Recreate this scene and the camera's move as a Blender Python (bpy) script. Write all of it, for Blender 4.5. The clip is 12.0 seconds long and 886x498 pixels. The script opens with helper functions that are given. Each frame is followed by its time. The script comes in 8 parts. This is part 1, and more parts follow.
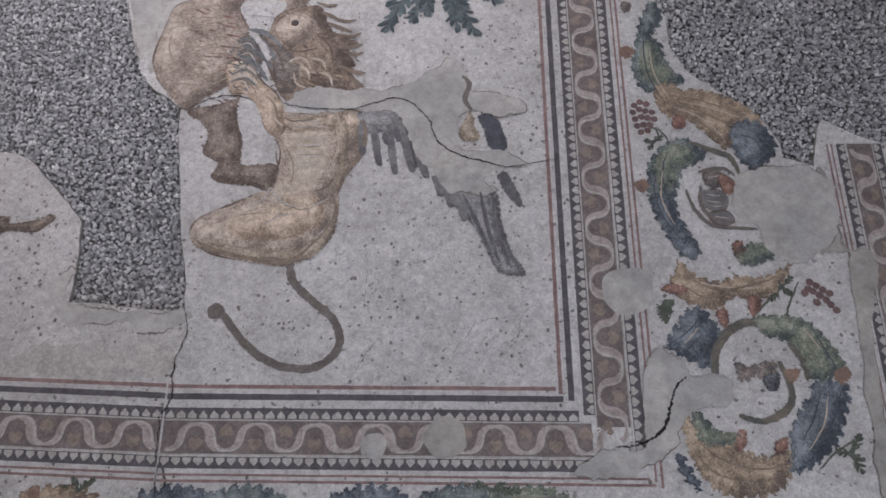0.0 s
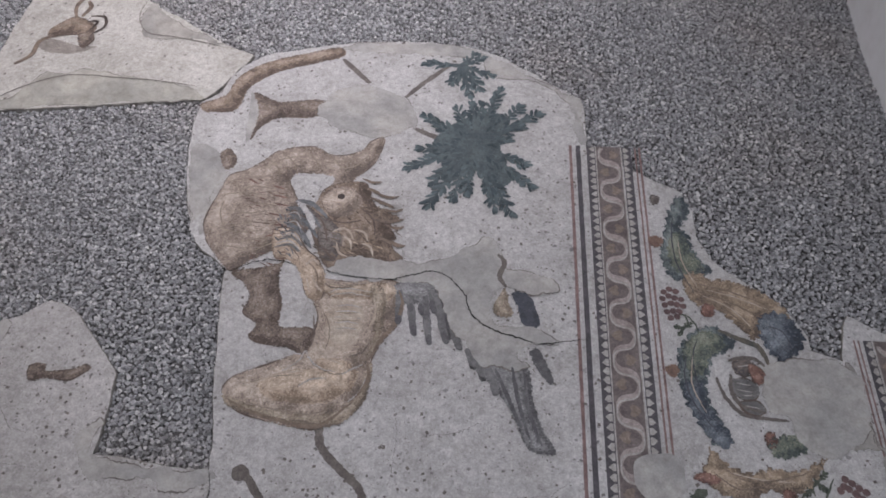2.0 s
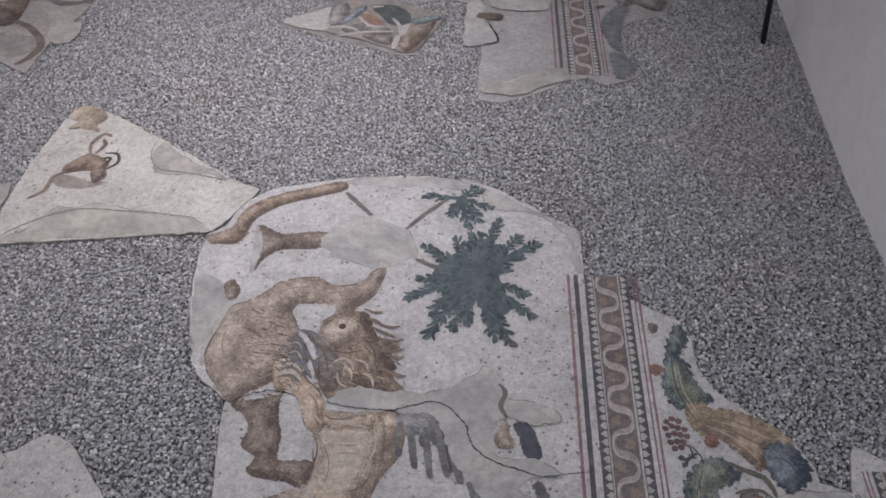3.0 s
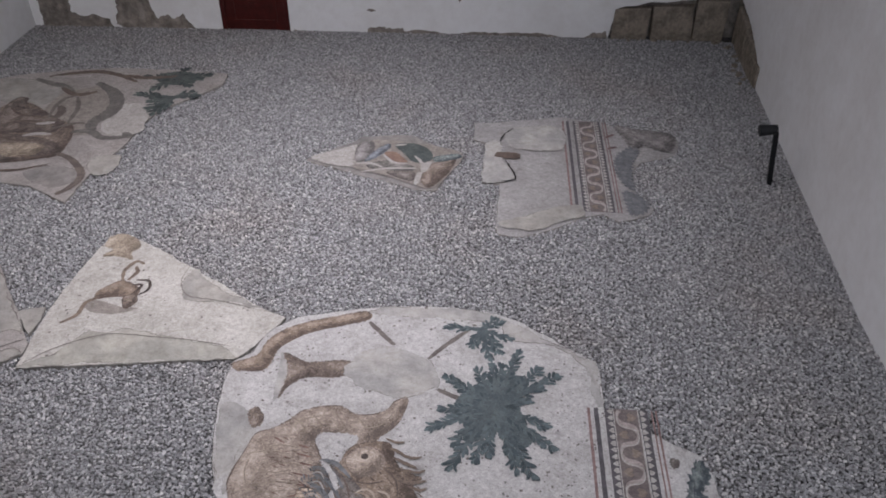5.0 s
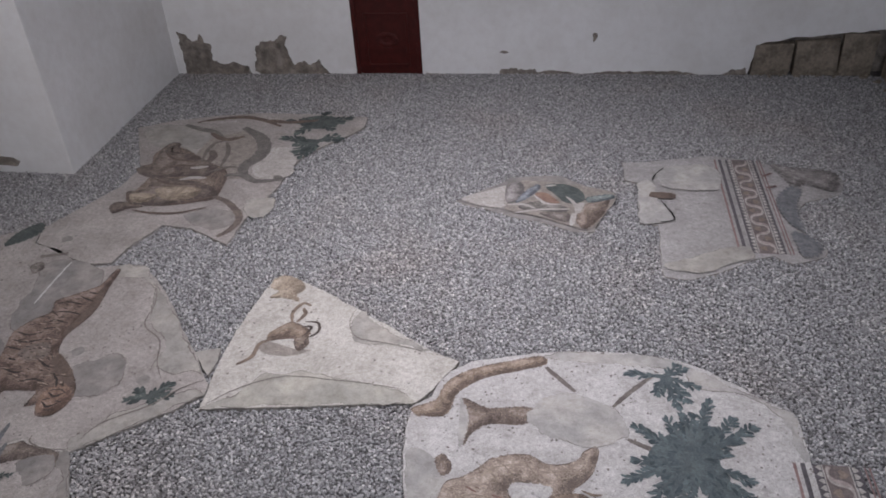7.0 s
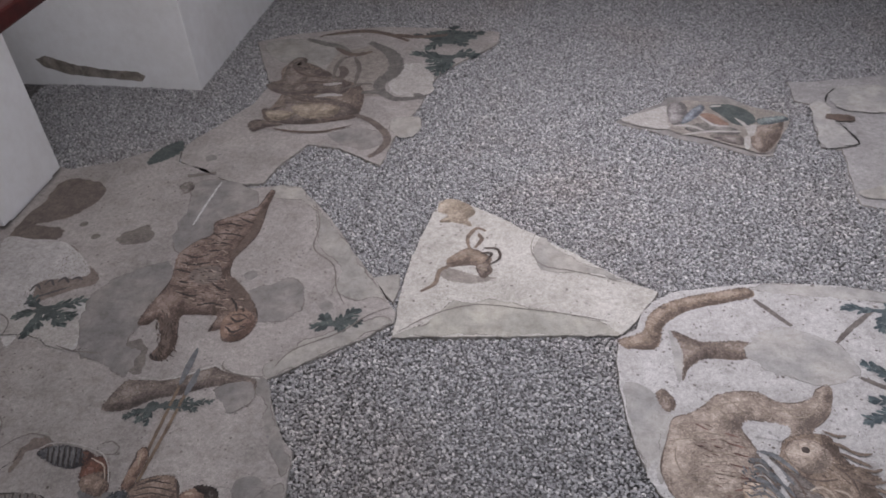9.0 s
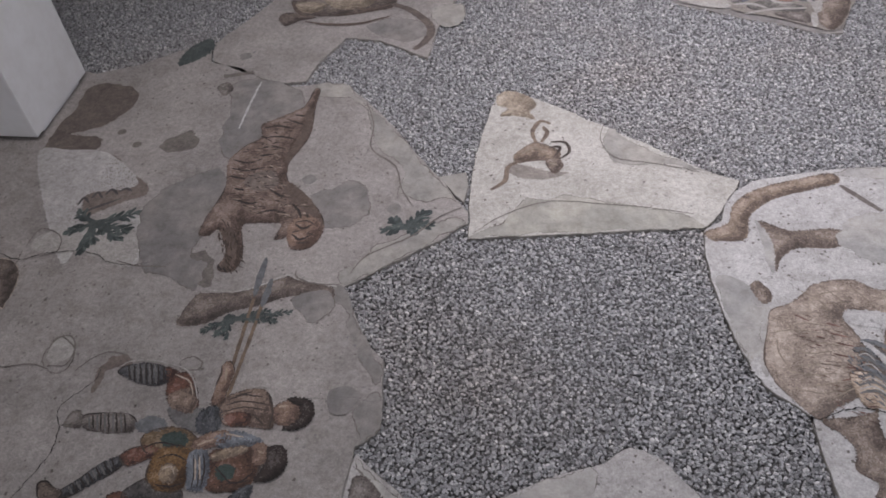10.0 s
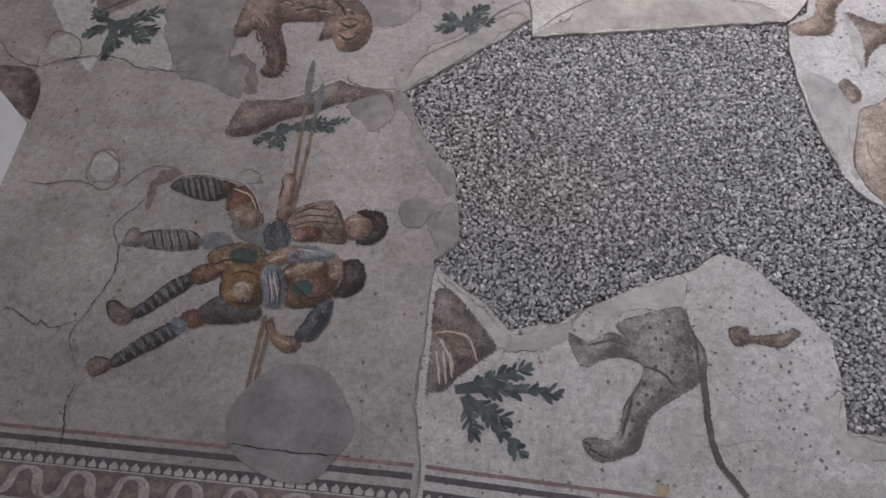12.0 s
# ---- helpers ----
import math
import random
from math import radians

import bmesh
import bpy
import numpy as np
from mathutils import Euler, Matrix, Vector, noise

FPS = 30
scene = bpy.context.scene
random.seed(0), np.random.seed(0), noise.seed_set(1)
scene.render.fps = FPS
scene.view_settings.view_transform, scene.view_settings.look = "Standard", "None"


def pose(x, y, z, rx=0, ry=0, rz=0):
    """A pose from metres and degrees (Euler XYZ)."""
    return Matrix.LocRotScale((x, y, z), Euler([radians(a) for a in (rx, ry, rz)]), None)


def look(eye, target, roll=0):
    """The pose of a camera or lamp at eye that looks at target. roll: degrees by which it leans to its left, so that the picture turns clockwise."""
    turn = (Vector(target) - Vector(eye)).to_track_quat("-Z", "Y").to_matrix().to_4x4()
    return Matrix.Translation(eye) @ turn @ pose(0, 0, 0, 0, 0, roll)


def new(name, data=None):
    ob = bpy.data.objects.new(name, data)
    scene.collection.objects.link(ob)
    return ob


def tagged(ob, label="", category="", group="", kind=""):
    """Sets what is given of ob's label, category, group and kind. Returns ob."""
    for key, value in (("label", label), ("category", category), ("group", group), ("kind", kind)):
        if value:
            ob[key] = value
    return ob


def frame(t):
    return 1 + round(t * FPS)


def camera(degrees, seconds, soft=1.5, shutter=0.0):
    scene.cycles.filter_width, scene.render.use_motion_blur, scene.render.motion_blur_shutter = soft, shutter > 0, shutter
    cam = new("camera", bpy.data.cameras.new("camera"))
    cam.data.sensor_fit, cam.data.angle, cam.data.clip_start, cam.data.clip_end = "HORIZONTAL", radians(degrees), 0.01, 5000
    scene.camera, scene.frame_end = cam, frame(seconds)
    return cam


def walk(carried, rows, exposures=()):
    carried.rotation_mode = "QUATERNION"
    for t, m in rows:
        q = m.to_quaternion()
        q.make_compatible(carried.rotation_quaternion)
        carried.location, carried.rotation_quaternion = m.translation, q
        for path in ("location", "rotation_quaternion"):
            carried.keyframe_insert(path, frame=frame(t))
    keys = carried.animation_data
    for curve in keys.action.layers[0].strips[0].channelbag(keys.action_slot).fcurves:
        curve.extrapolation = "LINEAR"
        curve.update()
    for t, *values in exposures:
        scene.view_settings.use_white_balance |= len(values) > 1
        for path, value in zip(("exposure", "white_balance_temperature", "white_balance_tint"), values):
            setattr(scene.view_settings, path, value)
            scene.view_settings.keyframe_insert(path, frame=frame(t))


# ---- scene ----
cam = camera(57.9, 12.0, soft=1.7)
PATH = [
    (0, (0.059, -0.013, 3.672), (0.019, 0.737, 1.819), -3.3),
    (0.5, (-0.014, -0.037, 3.689), (-0.059, 0.851, 1.898), -2.2),
    (1, (-0.058, -0.06, 3.704), (-0.109, 0.933, 1.968), -1.1),
    (1.5, (-0.081, -0.071, 3.714), (-0.136, 0.99, 2.019), -0.2),
    (2, (-0.088, -0.076, 3.732), (-0.149, 1.061, 2.087), 0.1),
    (2.5, (-0.086, -0.084, 3.756), (-0.153, 1.163, 2.194), 0.0),
    (3, (-0.088, -0.086, 3.791), (-0.162, 1.291, 2.342), -0.2),
    (4.8, (-0.186, -0.177, 3.902), (-0.271, 1.393, 2.665), 0.4),
    (5, (-0.19, -0.179, 3.913), (-0.292, 1.407, 2.698), 0.3),
    (5.5, (-0.347, -0.233, 3.937), (-0.498, 1.4, 2.793), -0.7),
    (6, (-0.538, -0.267, 3.932), (-0.708, 1.378, 2.808), -1.6),
    (6.5, (-0.706, -0.182, 3.905), (-0.937, 1.454, 2.778), -3.0),
    (6.7, (-0.773, -0.152, 3.896), (-1.047, 1.479, 2.771), -3.6),
    (8.3, (-1.751, -0.146, 3.796), (-2.062, 1.402, 2.568), -3.5),
    (8.5, (-1.831, -0.101, 3.785), (-2.168, 1.426, 2.537), -3.8),
    (9, (-2.123, -0.074, 3.746), (-2.463, 1.426, 2.469), -4.3),
    (9.5, (-2.438, -0.091, 3.725), (-2.753, 1.375, 2.401), -5.5),
    (10, (-2.726, 0.007, 3.645), (-3.014, 1.336, 2.178), -6.1),
    (10.5, (-2.986, 0.048, 3.582), (-3.247, 1.287, 2.034), -5.9),
    (11, (-3.175, 0.044, 3.531), (-3.412, 1.178, 1.9), -6.5),
    (11.5, (-3.236, 0.086, 3.504), (-3.448, 1.112, 1.8), -6.4),
    (12, (-3.295, 0.098, 3.486), (-3.484, 1.044, 1.734), -6.3),
]
walk(cam, [(t, look(eye, target, roll)) for t, eye, target, roll in PATH], exposures=[(0.0, -0.2), (1.0, -0.25), (2.5, -0.35), (5.5, -0.31), (8.5, -0.33), (10.5, -0.34), (12.0, -0.2)])

# ---- light: daylight from a skylight, a warmer lamp on the gallery side, two added unseen fills ----
world = bpy.data.worlds.new("world")
scene.world = world
world.use_nodes = True
sky = world.node_tree.nodes.new("ShaderNodeTexSky")
sky.sky_type, sky.sun_disc, sky.sun_elevation, sky.sun_rotation = "NISHITA", False, radians(50), radians(140)
world.node_tree.links.new(sky.outputs[0], world.node_tree.nodes["Background"].inputs[0])
world.node_tree.nodes["Background"].inputs[1].default_value = 0.1


def area(name, m, width, depth, watts, colour):
    data = bpy.data.lights.new(name, "AREA")
    data.shape, data.size, data.size_y, data.energy, data.color = "RECTANGLE", width, depth, watts, colour
    lamp = new(name, data)
    lamp.matrix_world = m
    return lamp


skylight = area("skylight", pose(-1.75, 5.2, 5.75), 2.4, 2.0, 110, (0.935, 0.90, 0.98))
skylight.data.spread = radians(84)
# unseen overhead fill, added to brighten the floor at the south-east
area("southeast_fill", pose(1.7, 0.3, 5.75), 1.4, 1.8, 90, (0.84, 0.875, 0.985))
area("gallery_lamp", pose(-5.2, 3.5, 5.75), 1.6, 2.4, 104, (0.975, 0.93, 0.955))
# unseen fill, added to lift the far walls and the near floor
area("south_fill", pose(0.5, -3.62, 4.1, 78, 0, 0), 3.6, 1.6, 128, (0.83, 0.885, 1.0))


# ---- materials ----
def nodes_of(name, rough=0.75):
    mat = bpy.data.materials.new(name)
    mat.use_nodes = True
    tree = mat.node_tree
    bsdf = tree.nodes["Principled BSDF"]
    bsdf.inputs["Roughness"].default_value = rough
    bsdf.inputs["Specular IOR Level"].default_value = 0.3
    return mat, tree, bsdf


def add(tree, kind, **values):
    node = tree.nodes.new(kind)
    for key, value in values.items():
        node.inputs[key].default_value = value
    return node


def mix(tree, factor, a, b, blend="MIX"):
    node = tree.nodes.new("ShaderNodeMix")
    node.data_type, node.blend_type = "RGBA", blend
    for socket, value in ((node.inputs[0], factor), (node.inputs[6], a), (node.inputs[7], b)):
        if isinstance(value, bpy.types.NodeSocket):
            tree.links.new(value, socket)
        else:
            socket.default_value = value if isinstance(value, (int, float)) else (*value, 1)
    return node.outputs[2]


def ramp(tree, source, low, high):
    node = tree.nodes.new("ShaderNodeMapRange")
    node.inputs[1].default_value, node.inputs[2].default_value = low, high
    tree.links.new(source, node.inputs[0])
    return node.outputs[0]


def noise_of(tree, coords, scale, detail=4.0, rough=0.6):
    node = add(tree, "ShaderNodeTexNoise", Scale=scale, Detail=detail, Roughness=rough)
    tree.links.new(coords, node.inputs["Vector"])
    return node.outputs[0]


def bump(tree, bsdf, source, strength, distance):
    node = add(tree, "ShaderNodeBump", Strength=strength, Distance=distance)
    tree.links.new(source, node.inputs["Height"])
    if bsdf.inputs["Normal"].links:
        tree.links.new(bsdf.inputs["Normal"].links[0].from_socket, node.inputs["Normal"])
    tree.links.new(node.outputs[0], bsdf.inputs["Normal"])


def mosaic(name, light, dark, blotch=3.0, specks=0.0, cells=120.0, grain=0.35, joint=0.25):
    """Small stone cubes set in mortar: two tones in soft blotches, each cube a little different, mortar joints, pits."""
    mat, tree, bsdf = nodes_of(name, 0.72)
    where = tree.nodes.new("ShaderNodeTexCoord").outputs["Object"]
    tone = ramp(tree, noise_of(tree, where, blotch, 5.0, 0.65), 0.36, 0.64)
    colour = mix(tree, tone, dark, light)
    fine = ramp(tree, noise_of(tree, where, 26.0, 6.0, 0.75), 0.32, 0.62)
    colour = mix(tree, fine, mix(tree, 1.0, colour, (0.66, 0.65, 0.65), "MULTIPLY"), colour)
    soot = ramp(tree, noise_of(tree, where, 7.0, 5.0, 0.7), 0.5, 0.72)
    colour = mix(tree, soot, colour, mix(tree, 1.0, colour, (0.80, 0.79, 0.77), "MULTIPLY"))
    cell = add(tree, "ShaderNodeTexVoronoi", Scale=cells, Randomness=0.6)
    tree.links.new(where, cell.inputs["Vector"])
    split = tree.nodes.new("ShaderNodeSeparateColor")
    tree.links.new(cell.outputs["Color"], split.inputs[0])
    each = ramp(tree, split.outputs[0], -0.15, 1.1)
    colour = mix(tree, grain, colour, mix(tree, each, mix(tree, 1.0, colour, (0.45, 0.43, 0.42), "MULTIPLY"), mix(tree, 1.0, colour, (1.28, 1.27, 1.26), "MULTIPLY")))
    edge = add(tree, "ShaderNodeTexVoronoi", Scale=cells, Randomness=0.6)
    edge.feature = "DISTANCE_TO_EDGE"
    tree.links.new(where, edge.inputs["Vector"])
    gap = ramp(tree, edge.outputs["Distance"], 0.12, 0.0)
    scaled = tree.nodes.new("ShaderNodeMath")
    scaled.operation = "MULTIPLY"
    scaled.inputs[1].default_value = joint
    tree.links.new(gap, scaled.inputs[0])
    colour = mix(tree, scaled.outputs[0], colour, (0.16, 0.15, 0.145))
    if specks:
        pits = ramp(tree, noise_of(tree, where, 21.0, 2.0, 0.5), 0.71 - 0.05 * specks, 0.75 - 0.05 * specks)
        worn = ramp(tree, noise_of(tree, where, 2.2, 3.0, 0.6), 0.40, 0.62)
        both = tree.nodes.new("ShaderNodeMath")
        both.operation = "MULTIPLY"
        tree.links.new(pits, both.inputs[0])
        tree.links.new(worn, both.inputs[1])
        colour = mix(tree, both.outputs[0], colour, (0.17, 0.16, 0.16))
    tree.links.new(colour, bsdf.inputs["Base Color"])
    bump(tree, bsdf, edge.outputs["Distance"], 0.25, 0.004)
    bump(tree, bsdf, noise_of(tree, where, 14.0, 6.0), 0.35, 0.01)
    return mat


def mortar(name, light, dark, blotch=6.0):
    """Trowelled repair mortar."""
    mat, tree, bsdf = nodes_of(name, 0.85)
    where = tree.nodes.new("ShaderNodeTexCoord").outputs["Object"]
    tone = ramp(tree, noise_of(tree, where, blotch, 7.0, 0.62), 0.36, 0.64)
    colour = mix(tree, tone, dark, light)
    cloud = ramp(tree, noise_of(tree, where, blotch * 0.4, 4.0, 0.6), 0.42, 0.6)
    colour = mix(tree, cloud, colour, mix(tree, 1.0, colour, (1.22, 1.20, 1.17), "MULTIPLY"))
    streak = ramp(tree, noise_of(tree, where, 17.0, 6.0, 0.7), 0.46, 0.66)
    colour = mix(tree, streak, colour, mix(tree, 1.0, colour, (0.80, 0.79, 0.78), "MULTIPLY"))
    grit = ramp(tree, noise_of(tree, where, 90.0, 3.0), 0.35, 0.65)
    colour = mix(tree, grit, mix(tree, 1.0, colour, (0.86, 0.86, 0.86), "MULTIPLY"), colour)
    tree.links.new(colour, bsdf.inputs["Base Color"])
    bump(tree, bsdf, noise_of(tree, where, 30.0, 6.0), 0.3, 0.006)
    return mat


def limewash(name, base, stain):
    """Uneven white-washed plaster with faint damp blotches."""
    mat, tree, bsdf = nodes_of(name, 0.9)
    where = tree.nodes.new("ShaderNodeTexCoord").outputs["Object"]
    cloud = ramp(tree, noise_of(tree, where, 0.9, 5.0, 0.6), 0.45, 0.8)
    colour = mix(tree, cloud, base, stain)
    fine = ramp(tree, noise_of(tree, where, 9.0, 6.0, 0.65), 0.25, 0.6)
    colour = mix(tree, fine, mix(tree, 1.0, colour, (0.93, 0.92, 0.91), "MULTIPLY"), colour)
    tree.links.new(colour, bsdf.inputs["Base Color"])
    bump(tree, bsdf, noise_of(tree, where, 3.0, 4.0), 0.35, 0.03)
    bump(tree, bsdf, noise_of(tree, where, 45.0, 5.0), 0.15, 0.005)
    return mat


def gravel_material(name, island):
    """Crushed grey limestone; every stone its own grey. The bed copy has gap shade in its colour."""
    mat, tree, bsdf = nodes_of(name, 0.8)
    where = tree.nodes.new("ShaderNodeTexCoord").outputs["Object"]
    if island:
        source = tree.nodes.new("ShaderNodeNewGeometry").outputs["Random Per Island"]
    else:
        cell = add(tree, "ShaderNodeTexVoronoi", Scale=48.0)
        tree.links.new(where, cell.inputs["Vector"])
        split = tree.nodes.new("ShaderNodeSeparateColor")
        tree.links.new(cell.outputs["Color"], split.inputs[0])
        source = split.outputs[0]
    tint = tree.nodes.new("ShaderNodeValToRGB")
    stops = ((0.0, (0.175, 0.171, 0.172)), (0.2, (0.275, 0.27, 0.274)), (0.5, (0.36, 0.355, 0.364)), (0.78, (0.44, 0.432, 0.437)), (0.94, (0.55, 0.538, 0.535)), (1.0, (0.66, 0.645, 0.635)))
    band = tint.color_ramp
    band.elements[0].position, band.elements[0].color = stops[0][0], (*stops[0][1], 1)
    band.elements[1].position, band.elements[1].color = stops[-1][0], (*stops[-1][1], 1)
    for place, shade in stops[1:-1]:
        band.elements.new(place).color = (*shade, 1)
    tree.links.new(source, tint.inputs[0])
    grain = ramp(tree, noise_of(tree, where, 160.0, 4.0), 0.3, 0.7)
    colour = mix(tree, grain, mix(tree, 1.0, tint.outputs[0], (0.72, 0.71, 0.70), "MULTIPLY"), tint.outputs[0])
    warm = ramp(tree, noise_of(tree, where, 0.7, 3.0), 0.5, 0.75)
    colour = mix(tree, warm, colour, mix(tree, 1.0, colour, (1.0, 0.945, 0.905), "MULTIPLY"))
    # bed under the stones: same greys, darkened to paint the shade in the gaps
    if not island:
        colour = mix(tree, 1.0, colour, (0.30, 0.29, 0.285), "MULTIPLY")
    tree.links.new(colour, bsdf.inputs["Base Color"])
    bump(tree, bsdf, noise_of(tree, where, 130.0, 4.0), 0.4, 0.003)
    return mat


def plain(name, colour, rough=0.6, metal=0.0, vary=0.25, scale=20.0):
    mat, tree, bsdf = nodes_of(name, rough)
    where = tree.nodes.new("ShaderNodeTexCoord").outputs["Object"]
    tone = ramp(tree, noise_of(tree, where, scale, 5.0), 0.3, 0.7)
    low = tuple(c * (1 - vary) for c in colour)
    tree.links.new(mix(tree, tone, low, colour), bsdf.inputs["Base Color"])
    bsdf.inputs["Metallic"].default_value = metal
    bump(tree, bsdf, noise_of(tree, where, scale * 3, 4.0), 0.15, 0.003)
    return mat


GROUND = mosaic("mosaic_white", (0.585, 0.568, 0.556), (0.46, 0.442, 0.43), 2.6, 1.0)
GROUNDGREY = mosaic("mosaic_greyed_white", (0.56, 0.535, 0.52), (0.42, 0.40, 0.385), 2.2, 0.7)
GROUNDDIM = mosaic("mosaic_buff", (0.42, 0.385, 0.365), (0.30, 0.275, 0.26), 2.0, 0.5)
GROUNDEAST = mosaic("mosaic_dusty", (0.41, 0.393, 0.388), (0.315, 0.302, 0.296), 2.2, 0.5)
GROUNDWARM = mosaic("mosaic_cream", (0.57, 0.545, 0.505), (0.45, 0.428, 0.39), 2.2, 0.4)
PLASTER = mortar("mortar_grey", (0.39, 0.375, 0.36), (0.30, 0.29, 0.28))
PLASTER2 = mortar("mortar_light", (0.34, 0.322, 0.30), (0.25, 0.237, 0.222))
PLASTERDARK = mortar("mortar_dark", (0.255, 0.238, 0.228), (0.178, 0.166, 0.16))
PLASTERWARM = mortar("mortar_buff", (0.38, 0.365, 0.33), (0.28, 0.268, 0.24))
PLASTERROUND = mortar("mortar_mauve", (0.245, 0.23, 0.232), (0.175, 0.163, 0.165))
SLABSIDE = mortar("mortar_edge", (0.30, 0.28, 0.26), (0.16, 0.15, 0.14), 14.0)
PALE = mosaic("mosaic_pale", (0.49, 0.465, 0.44), (0.40, 0.375, 0.35))
CRACK = plain("crack_dark", (0.02, 0.018, 0.017), 0.95)
GROUT = plain("hairline_grey", (0.20, 0.185, 0.175), 0.95)
TONES = {}
TONES.update({
    "PREY": ((0.365, 0.30, 0.25), (0.24, 0.19, 0.16)), "TAN": ((0.43, 0.355, 0.295), (0.28, 0.222, 0.185)), "TAN2": ((0.25, 0.17, 0.13), (0.15, 0.10, 0.08)), "SAND": ((0.58, 0.50, 0.42), (0.46, 0.375, 0.30)),
    "SAND2": ((0.52, 0.42, 0.33), (0.38, 0.29, 0.22)), "BROWN": ((0.26, 0.20, 0.155), (0.15, 0.112, 0.09)), "BROWN2": ((0.22, 0.175, 0.145), (0.13, 0.10, 0.085)),
    "BROWNPALE": ((0.36, 0.30, 0.235), (0.26, 0.21, 0.165)), "UMBER": ((0.085, 0.062, 0.052), (0.05, 0.038, 0.034)), "UMBER2": ((0.17, 0.125, 0.10), (0.11, 0.082, 0.068)),
    "REDDISH": ((0.27, 0.155, 0.125), (0.17, 0.10, 0.085)), "GREYBROWN": ((0.20, 0.175, 0.16), (0.135, 0.115, 0.105)), "STAIN": ((0.22, 0.195, 0.175), (0.155, 0.135, 0.125)),
})
TONES.update({
    "STAINPALE": ((0.25, 0.205, 0.18), (0.18, 0.145, 0.13)), "LEAF": ((0.12, 0.15, 0.157), (0.072, 0.094, 0.104)), "LEAFDARK": ((0.10, 0.12, 0.113), (0.06, 0.072, 0.072)),
    "OLIVE": ((0.11, 0.125, 0.095), (0.07, 0.08, 0.065)), "GREEN": ((0.21, 0.222, 0.172), (0.11, 0.13, 0.12)), "TEAL": ((0.18, 0.205, 0.20), (0.09, 0.108, 0.12)),
    "TEALDARK": ((0.06, 0.09, 0.08), (0.04, 0.06, 0.055)), "BLUE": ((0.16, 0.178, 0.20), (0.08, 0.092, 0.115)), "BLUEGREY": ((0.22, 0.225, 0.235), (0.13, 0.135, 0.145)),
    "NAVY": ((0.09, 0.095, 0.115), (0.05, 0.055, 0.07)), "OCHRE": ((0.37, 0.285, 0.205), (0.22, 0.168, 0.13)), "OCHREDARK": ((0.20, 0.14, 0.085), (0.12, 0.085, 0.06)),
})
TONES.update({
    "OCHREPALE": ((0.45, 0.37, 0.24), (0.38, 0.31, 0.22)), "STEM": ((0.20, 0.165, 0.13), (0.09, 0.095, 0.085)), "GRAPE": ((0.20, 0.125, 0.12), (0.12, 0.08, 0.08)),
    "BUD": ((0.29, 0.19, 0.145), (0.20, 0.125, 0.10)), "WING": ((0.24, 0.235, 0.235), (0.14, 0.135, 0.14)), "FEATHER": ((0.17, 0.165, 0.17), (0.09, 0.088, 0.095)),
    "WINGBROWN": ((0.22, 0.18, 0.16), (0.13, 0.12, 0.12)), "LEOPARD": ((0.25, 0.232, 0.225), (0.17, 0.156, 0.152)), "DARKGREY": ((0.12, 0.11, 0.105), (0.07, 0.065, 0.065)),
    "DARKGREY2": ((0.20, 0.185, 0.17), (0.12, 0.11, 0.105)), "TIGER": ((0.205, 0.15, 0.125), (0.125, 0.09, 0.075)), "WASH": ((0.34, 0.305, 0.275), (0.25, 0.225, 0.20)),
})
TONES.update({
    "MIDBROWN": ((0.27, 0.205, 0.16), (0.20, 0.15, 0.115)), "LIONBROWN": ((0.185, 0.15, 0.13), (0.115, 0.093, 0.083)), "SPEAR": ((0.23, 0.165, 0.115), (0.15, 0.11, 0.08)),
    "DARKSLATE": ((0.105, 0.105, 0.11), (0.055, 0.054, 0.058)), "SLATEPALE": ((0.22, 0.21, 0.205), (0.15, 0.145, 0.145)), "RUST": ((0.18, 0.088, 0.064), (0.085, 0.05, 0.042)),
    "RUST2": ((0.15, 0.082, 0.058), (0.09, 0.055, 0.042)), "SLATEBLUE": ((0.11, 0.114, 0.122), (0.06, 0.063, 0.07)), "GOLD": ((0.22, 0.13, 0.06), (0.11, 0.066, 0.04)),
    "SKY": ((0.20, 0.215, 0.24), (0.13, 0.14, 0.16)), "CREAM": ((0.27, 0.20, 0.16), (0.15, 0.11, 0.09)), "HAIR": ((0.05, 0.037, 0.033), (0.028, 0.022, 0.02)),
})
TONES.update({
    "REDLINE": ((0.30, 0.195, 0.185), (0.20, 0.13, 0.125)), "DARKLINE": ((0.115, 0.105, 0.115), (0.075, 0.07, 0.078)), "BANDBROWN": ((0.225, 0.185, 0.178), (0.14, 0.115, 0.112)),
    "RIBBON": ((0.46, 0.40, 0.375), (0.32, 0.27, 0.255)), "HEART": ((0.30, 0.24, 0.20), (0.22, 0.17, 0.145)),
})
TONE = {name: mosaic("mosaic_" + name.lower(), light, dark, 9.0, 0.0, 125.0, 0.45, 0.22) for name, (light, dark) in TONES.items()}
LIMEWASH = limewash("limewash", (0.83, 0.82, 0.82), (0.72, 0.70, 0.685))
BARESTONE = mosaic("bare_stone", (0.38, 0.325, 0.265), (0.19, 0.158, 0.125), 7.0, 0.6, 40.0, 0.2, 0.0)
DAMP = mortar("bare_render", (0.34, 0.30, 0.265), (0.15, 0.13, 0.115), 8.0)
STONES = gravel_material("gravel_stone", True)
SHADEDBED = gravel_material("gravel_bed_shaded", False)
REDWOOD = plain("red_painted_wood", (0.075, 0.012, 0.010), 0.42, 0.0, 0.45, 12.0)
IRON = plain("black_iron", (0.02, 0.02, 0.022), 0.5, 0.4)


